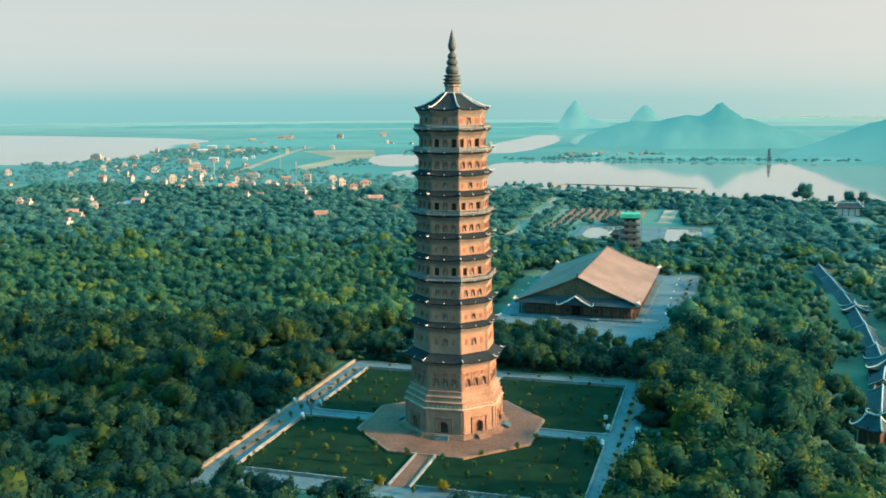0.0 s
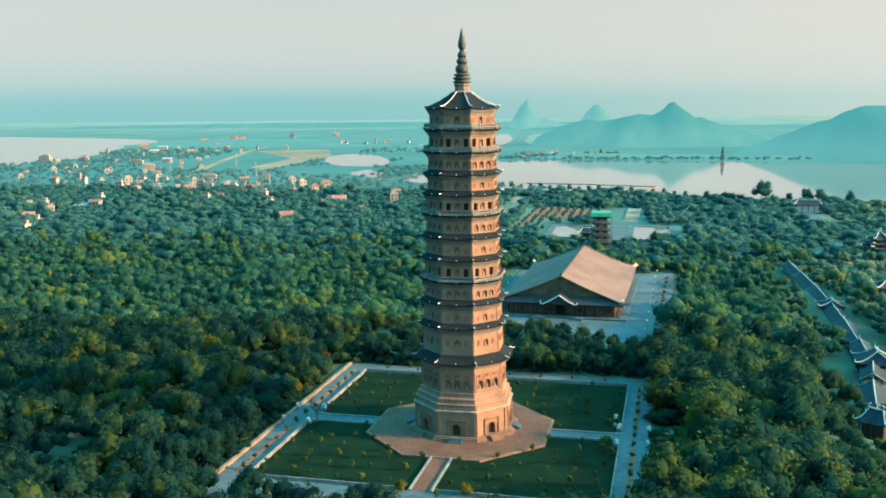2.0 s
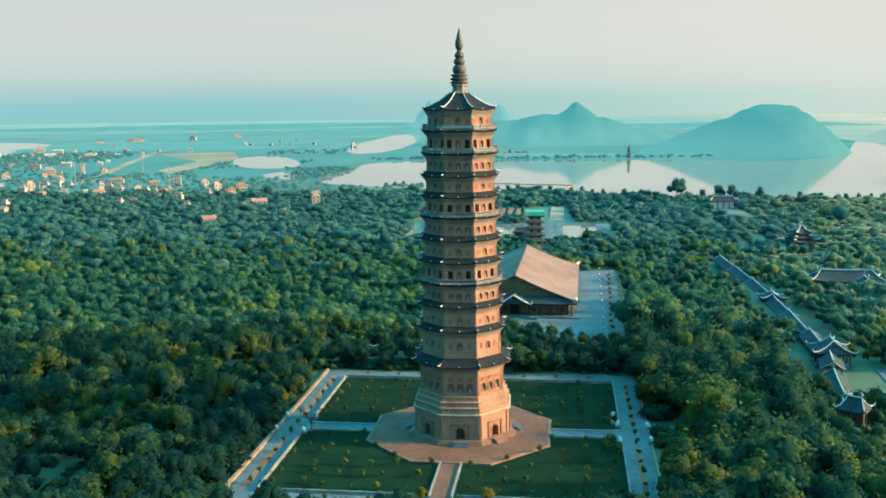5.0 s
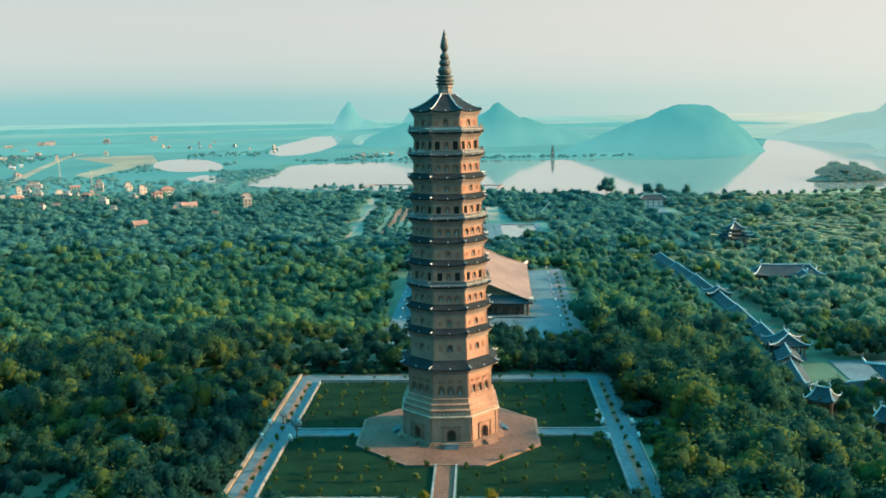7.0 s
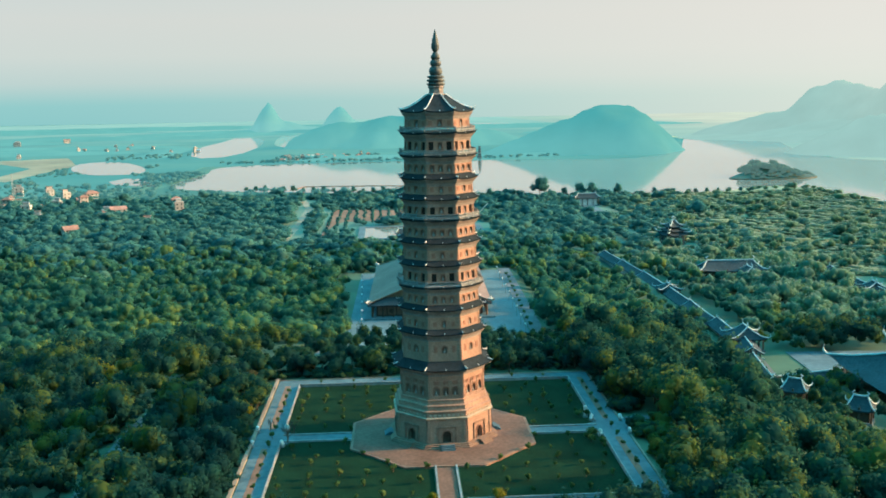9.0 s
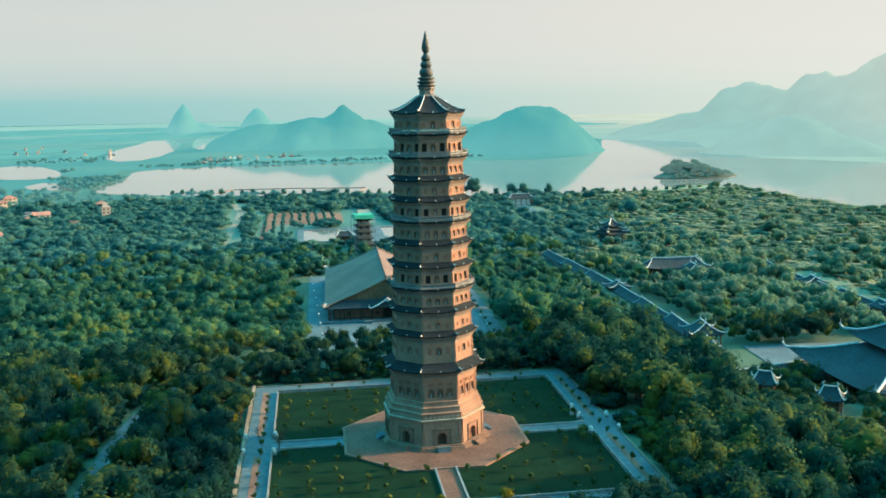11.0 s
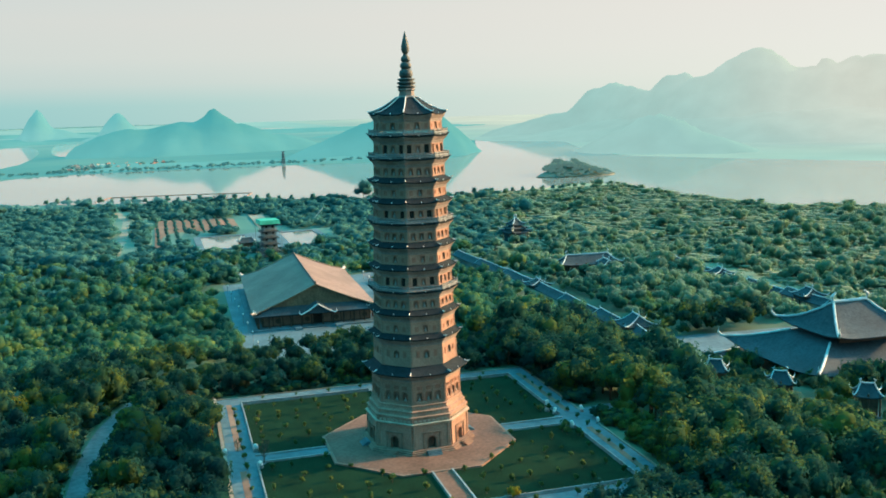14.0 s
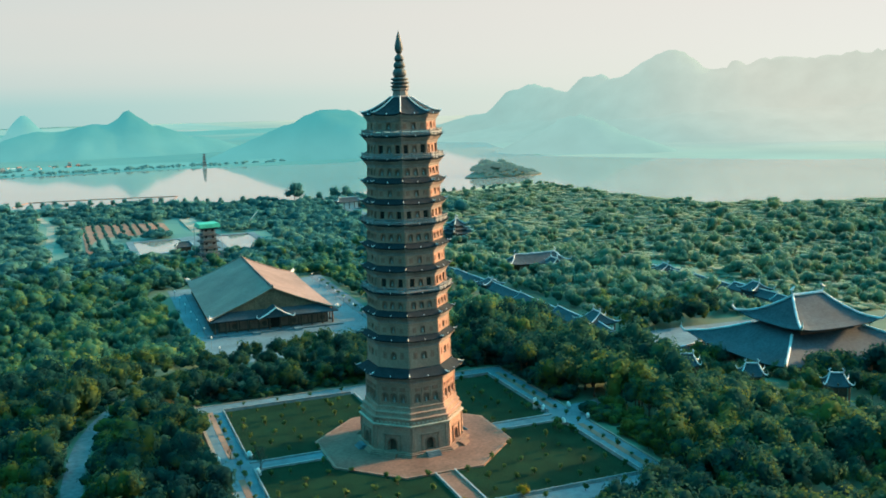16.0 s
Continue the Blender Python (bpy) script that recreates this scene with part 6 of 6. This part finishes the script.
for n, i in enumerate(close):
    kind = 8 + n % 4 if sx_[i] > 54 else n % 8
    src = sources[kind]
    s = float(rng.uniform(0.75, 1.1)) * (0.62 if 46 < sx_[i] < 59 and -34 < sy_[i] < 4 else 1.4 if sx_[i] > 46 else 0.92 if sy_[i] > 46 else 0.62 if -54.5 < sy_[i] < -48 and abs(sx_[i]) < 44 else 1.0)
    m = Matrix.Translation((float(sx_[i]), float(sy_[i]), gz1(sx_[i], sy_[i]))) @ Matrix.Rotation(float(rng.uniform(0, 6.28)), 4, "Z")
    if kind not in used:
        used.add(kind)
        src.matrix_basis = m @ Matrix.Diagonal((s, s, s * 1.05, 1))
    else:
        c = copy_thing(src, m)
        c.scale = (s, s, s * float(rng.uniform(0.9, 1.15)))
yellow = tree_source(3, LEAF_YELLOW)
YELLOWS = [(-100, 62, 1.25), (-52, 16, 0.8), (-54, -28, 0.85), (63, 53, 0.9), (68, 56, 0.8), (73, 58, 0.7), (-30, 75, 0.7), (-58, -36, 0.9), (-64, -44, 0.8), (-66, -54, 0.85), (-6.5, -44.5, 0.42), (7.5, -44, 0.42)]
for n, (x, y, s) in enumerate(YELLOWS):
    m = Matrix.Translation((x, y, gz1(x, y)))
    if n == 0:
        yellow.matrix_basis = m @ Matrix.Diagonal((s, s, s, 1))
    else:
        copy_thing(yellow, m @ Matrix.Rotation(n * 1.1, 4, "Z")).scale = (s, s, s)

LEAF_RUST = leaf_mat("rusty_leaves", (0.050, 0.055, 0.028), (0.085, 0.080, 0.036), (0.130, 0.105, 0.048))
for n, (x, y, s) in enumerate([(-53, 47, 0.8), (-54, 38, 0.75), (-52, 24, 0.7), (-36, 57, 0.7), (-20, 58, 0.6), (22, 57, 0.6), (-53, -16, 0.7), (54, 44, 0.8)]):
    m = Matrix.Translation((x, y, gz1(x, y))) @ Matrix.Rotation(n * 0.9, 4, "Z")
    if n == 0:
        rusty = tree_source(6, LEAF_RUST)
        tagged(rusty, "slender tree with thinning rust-brown leaves")
        rusty.matrix_basis = m @ Matrix.Diagonal((s * 0.8, s * 0.8, s, 1))
    else:
        copy_thing(rusty, m).scale = (s * 0.8, s * 0.8, s)

# east of here the woods take the brightened leaf copy
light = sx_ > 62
plant("near_woods", NEAR_KINDS, sx_[far_mask & ~light], sy_[far_mask & ~light], 0.85, 1.3, 1.6, "dense green broad-leaved woods round the court")
plant("slope_trees", NEAR_KINDS, sx_[far_mask & light], sy_[far_mask & light], 0.85, 1.3, 1.6, "yellow-green broad-leaved woods between court and temple, brightened in colour", LEAF_EAST)
x, y = scatter(-260, 190, -150, 130, 6.3, 1.0, 2.2, lambda x, y: ~((x > -122) & (x < 132) & (y > -142) & (y < 102)))
plant("slope_woods", SLOPE_KINDS, x, y, 0.85, 1.35, 1.5, "dense green woods on the slopes")
x, y = scatter(-420, 560, 100, 430, 6.0, 0.97, 2.8, lambda x, y: ~((x > -262) & (x < 192) & (y < 132)) & (rng.uniform(size=x.shape) > (y - 290) / 140))
east = (x + rng.normal(0, 22, x.shape) > 150) & (y > 60)
thin = (((x > 235) & (y > 90)) | ((x > 150) & (y > 330))) & (rng.uniform(size=x.shape) > 0.3)
x, y, east = x[~thin], y[~thin], east[~thin]
# woods beyond the hill get haze-paled leaf colours
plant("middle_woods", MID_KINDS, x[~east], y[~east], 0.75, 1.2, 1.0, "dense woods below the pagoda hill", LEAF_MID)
plant("temple_woods", MID_KINDS, x[east], y[east], 0.85, 1.35, 0.0, "green woods round the temple, haze-pale in colour", LEAF_TEMPLE)
x, y = scatter(-700, 860, 290, 800, 8.0, 0.93, 3.0, lambda x, y: rng.uniform(size=x.shape) < (y - 290) / 140)
east = x + rng.normal(0, 40, x.shape) > 180 + 0.2 * (y - 330)
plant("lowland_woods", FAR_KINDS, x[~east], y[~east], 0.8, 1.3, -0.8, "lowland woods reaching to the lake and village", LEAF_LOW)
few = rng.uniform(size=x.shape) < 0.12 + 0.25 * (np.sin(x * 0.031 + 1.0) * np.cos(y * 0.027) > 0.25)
plant("eastern_woods", FAR_KINDS, x[east & few], y[east & few], 0.6, 1.1, 0.2, "scattered trees on the eastern flats, haze-pale in colour", LEAF_TEMPLE)
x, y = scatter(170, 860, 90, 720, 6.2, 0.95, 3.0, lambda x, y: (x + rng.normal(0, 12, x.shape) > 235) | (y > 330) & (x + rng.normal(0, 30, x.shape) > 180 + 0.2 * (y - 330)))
plant("eastern_scrub", SCRUB_KINDS, x, y, 0.8, 1.5, -0.5, "dry scrub and tall grass on eastern flats, paled for haze", LEAF_DRY_HAZE)
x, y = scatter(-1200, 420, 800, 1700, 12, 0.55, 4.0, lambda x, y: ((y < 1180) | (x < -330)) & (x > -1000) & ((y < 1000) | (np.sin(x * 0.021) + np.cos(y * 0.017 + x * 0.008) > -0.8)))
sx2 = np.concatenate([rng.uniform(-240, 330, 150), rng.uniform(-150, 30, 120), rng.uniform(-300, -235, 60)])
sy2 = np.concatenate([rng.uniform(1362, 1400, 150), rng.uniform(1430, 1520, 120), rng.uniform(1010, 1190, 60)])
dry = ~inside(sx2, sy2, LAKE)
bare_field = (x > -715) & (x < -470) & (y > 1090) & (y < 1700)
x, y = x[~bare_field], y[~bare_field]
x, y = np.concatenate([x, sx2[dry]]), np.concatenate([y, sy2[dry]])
# the haze over these belts is emitted by the leaf material
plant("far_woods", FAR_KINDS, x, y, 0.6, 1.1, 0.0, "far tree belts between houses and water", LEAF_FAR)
xi, yi = np.meshgrid(np.arange(425, 540, 8.0), np.arange(842, 960, 8.0))
xi, yi = (xi + rng.uniform(-3, 3, xi.shape)).ravel(), (yi + rng.uniform(-3, 3, yi.shape)).ravel()
keep = inside(xi, yi, ISLAND) & (xi > 448)
# island crowns emit the haze colour too
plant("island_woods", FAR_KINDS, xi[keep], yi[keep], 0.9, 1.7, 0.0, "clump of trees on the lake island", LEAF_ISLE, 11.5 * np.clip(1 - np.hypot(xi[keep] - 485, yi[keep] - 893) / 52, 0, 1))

# round trees in a row along the lake shore
shore = [(171, 732, 1.5), (120, 742, 0.8), (100, 752, 0.7), (196, 728, 0.8), (212, 726, 1.2), (224, 724, 1.2), (250, 720, 1.1), (286, 716, 0.7), (305, 714, 0.6)] + [(-140 + 11.0 * i, 868 - 4.6 * i, 0.55 + 0.1 * (i % 3)) for i in range(22)] + [(330 + 12 * i, 716 + 0.5 * i, 0.5) for i in range(6)]
for n, (x, y, s) in enumerate(shore):
    m = pose(x, y, gz1(x, y), 0, 0, n * 40.0)
    if n == 0:
        # shore trees take the haze-tinted lowland leaf colour
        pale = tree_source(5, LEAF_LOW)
        pale.matrix_basis = m @ Matrix.Diagonal((s * 1.5, s * 1.5, s * 1.6, 1))
    c = pale if n == 0 else copy_thing(pale, m)
    if n:
        c.scale = (s * 1.2, s * 1.2, s * 1.35)
    tagged(c, "round-headed tree on the lake shore", group="trees along the shore")


# ---- planting in the court ----
def shrub_source(seed, leaf):
    r = np.random.default_rng(seed)
    v, f, soft_ = crown_arrays(r, 4, 6, 4, 14, 0.75, 1.3, 0.2)
    v[:, 2] += 0.15
    t = thing("shrub", "small round clipped shrub on the lawn", "shrub", (0, 0, 0.05), 0, "shrubs of the court")
    part("stem", Build().tube([(0, 0, -0.1), (0, 0, 0.6)], 0.06, 5), BARK, t)
    part("crown", raw_mesh("crown", v, f, soft_, leaf), None, t)
    return t


LEAF_SHRUB = leaf_mat("shrub_leaves", (0.025, 0.065, 0.025), (0.055, 0.110, 0.040), (0.110, 0.160, 0.055), 0.5)
shrubs = [shrub_source(60 + i, LEAF_SHRUB) for i in range(3)]
spots = []
for k in range(16):                                    # round the platform edge
    a = math.pi / 16 + k * math.pi / 8
    rr = PLAT_R * 0.955 if k % 2 else PLAT_R * 1.0
    spots.append((rr * math.cos(a), rr * math.sin(a) - 0.8, 1.1))
for sx in (-1, 1):                                     # loose rows on the lawns
    for sy in (-1, 1):
        for i in range(6):
            for j in range(6):
                x, y = sx * (7 + i * 6.1), sy * (7 + j * 6.3)
                if math.hypot(x, y + 0.8) > PLAT_R + 2.5 and abs(x) < LAWN_X - 1.5 and LAWN_S + 1.5 < y < LAWN_N - 1.5:
                    spots.append((x + rnd.uniform(-1.6, 1.6), y + rnd.uniform(-1.6, 1.6), rnd.uniform(0.7, 1.35)))
for i in range(13):                                    # along the walks
    for x in (-LAWN_X - 2.6, LAWN_X + 3.4):
        spots.append((x, LAWN_S + 4 + i * 6.4, rnd.uniform(0.8, 1.2)))
for i in range(8):
    for y in (LAWN_N + 3.2, LAWN_S - 3.0):
        spots.append((-34 + i * 9.6, y, rnd.uniform(0.7, 1.1)))
for n, (x, y, s) in enumerate(spots):
    z = 0.14 if abs(x) > LAWN_X or y > LAWN_N or y < LAWN_S else 0.05
    m = COURT @ pose(x, y, z, 0, 0, n * 47.0)
    if n < 3:
        shrubs[n].matrix_basis = m @ Matrix.Diagonal((s, s, s, 1))
    else:
        c = copy_thing(shrubs[n % 3], m)
        c.scale = (s, s, s * rnd.uniform(0.9, 1.5))


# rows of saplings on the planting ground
# saplings share the haze-tinted lowland leaf colour
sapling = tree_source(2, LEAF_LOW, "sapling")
tagged(sapling, "young tree in a planted row on bare ground", group="saplings in rows")
first = True
for i in range(9):
    for j in range(16):
        x, y = -40 + 7.0 * i + rnd.uniform(-0.6, 0.6) + (j - 6) * 0.3, 494 + 9.6 * j + rnd.uniform(-0.8, 0.8)
        if y < 548 and x > -21 or y > 660 - 0.3 * (x + 40) or rnd.random() < 0.12:
            continue
        m = pose(x, y, -16.75, 0, 0, i * 50.0 + j * 77.0)
        k = rnd.uniform(0.4, 0.6)
        if first:
            sapling.matrix_basis = m @ Matrix.Diagonal((k, k, k, 1))
            first = False
        else:
            copy_thing(sapling, m).scale = (k, k, k * rnd.uniform(0.8, 1.1))


# bushes closing the edge of the woods round the court
gx = np.concatenate([rng.uniform(-60, 62, 420), rng.uniform(47.8, 56, 300), rng.uniform(-60, -49.5, 300)])
gy_ = np.concatenate([rng.uniform(52.2, 66, 420), rng.uniform(-60, 60, 300), rng.uniform(-70, 62, 300)])
for (x0, y0), (x1, y1) in zip(ROAD, ROAD[1:]):
    t_, side = rng.uniform(0, 1, 30), rng.choice((-1.0, 1.0), 30) * rng.uniform(4.2, 7.5, 30)
    n_ = math.hypot(x1 - x0, y1 - y0)
    gx = np.concatenate([gx, x0 + (x1 - x0) * t_ - (y1 - y0) / n_ * side])
    gy_ = np.concatenate([gy_, y0 + (y1 - y0) * t_ + (x1 - x0) / n_ * side])
clear = ~((gx > 46) & (gx < 58) & (gy_ > -5) & (gy_ < 9)) & ~in_court(gx, gy_, 0.6)
plant("undergrowth", FAR_KINDS, gx[clear], gy_[clear], 0.32, 0.58, 0.0, "low bushes along the edge of the woods")

# pale carved stones at the crossings of the walks
stone = thing("carved_stone", "pale weathered carved stone beside the crossing", "stone", (0, 0, 0), 0, "stones at the crossings")
b = Build().lathe([(0.62, 0.0), (0.7, 0.25), (0.5, 0.3), (0.48, 0.5)], 8)
part("base", b, RAIL_STONE, stone)
b = Build().lathe([(0.3, 0.5), (0.52, 0.8), (0.42, 1.15), (0.5, 1.4), (0.3, 1.75), (0.06, 1.9)], 7)
b.v = [(x * 1.2 + 0.12 * math.sin(3 * z), y * 0.9 + 0.1 * math.cos(4 * z), z) for x, y, z in b.v]
part("figure_block", b, WHITE_TRIM, stone)
spots2 = [(sx * (LAWN_X + dx), dy) for sx in (-1, 1) for dx, dy in ((-0.6, 5.2), (-0.6, -6.4), (6.9, 4.6), (6.9, -5.8))]
for n, (x, y) in enumerate(spots2):
    m = COURT @ pose(x, y, 0.15, 0, 0, n * 63.0)
    if n == 0:
        stone.matrix_basis = m
    else:
        copy_thing(stone, m)

# bare trees by the western crossing, round bushes by the eastern one
bare = thing("bare_tree", "small leafless grey tree beside the paved crossing", "tree", (0, 0, 0), 0, "bare trees at the crossing")
r = random.Random(71)
part("trunk", Build().tube([(0, 0, -0.2), (0.1, 0, 1.0), (0.05, 0.15, 2.2)], [0.16, 0.12, 0.08], 7), BARK, bare)
for k in range(9):
    a_, z_ = k * 2.4, 0.9 + 0.16 * k
    ex, ey = math.cos(a_), math.sin(a_)
    b = Build().tube([(0.05, 0.08, z_), (ex * 0.7, ey * 0.7, z_ + 0.8), (ex * 1.3 + r.uniform(-0.3, 0.3), ey * 1.3, z_ + 1.7)], [0.07, 0.05, 0.02], 5)
    for j in range(4):
        tx, ty = r.uniform(-0.7, 0.7), r.uniform(-0.7, 0.7)
        b.tube([(ex * (0.6 + 0.15 * j), ey * (0.6 + 0.15 * j), z_ + 0.7 + 0.2 * j), (ex * 0.9 + tx, ey * 0.9 + ty, z_ + 1.5 + 0.2 * j)], [0.03, 0.012], 4)
    part("limb", b, BARK, bare)
for n, (x, y, s_) in enumerate([(-38.6, -3.4, 1.25), (-37.6, 3.2, 0.9), (-44.0, 6.5, 0.8)]):
    m = COURT @ pose(x, y, 0.15, 0, 0, n * 110.0)
    if n == 0:
        bare.matrix_basis = m @ Matrix.Diagonal((s_, s_, s_, 1))
    else:
        copy_thing(bare, m).scale = (s_, s_, s_)
for n, (x, y, s_) in enumerate([(37.2, -7.0, 2.3), (36.4, -10.4, 1.8), (38.6, -12.2, 1.6), (37.0, 8.8, 1.6)]):
    c = copy_thing(shrubs[n % 3], COURT @ pose(x, y, 0.1, 0, 0, n * 50.0))
    c.scale = (s_, s_, s_ * 0.9)
    tagged(c, "large rounded grey-green bush beside the crossing")
stele = thing("stone_stele", "tall white stone slab standing on a plinth", "stele")
part("plinth", Build().box(0, 0, 0, 1.3, 0.9, 0.4, taper=0.9), RAIL_STONE, stele)
part("slab", Build().box(0, 0, 0.4, 0.9, 0.35, 2.5, taper=0.95).box(0, 0, 2.9, 1.05, 0.45, 0.25, taper=0.6), WHITE_TRIM, stele)
stele.matrix_basis = COURT @ pose(38.6, 8.2, 0.1)

# dark bushes along the lane beside the timber hall
for i in range(13):
    c = copy_thing(shrubs[i % 3], pose(51.6 + i * 0.95, 140 + 12.0 * i, -13.3, 0, 0, i * 70.0))
    c.scale = (1.5, 1.5, 1.3)
    tagged(c, "clipped dark bush along the forecourt edge", group="bushes of the forecourt")
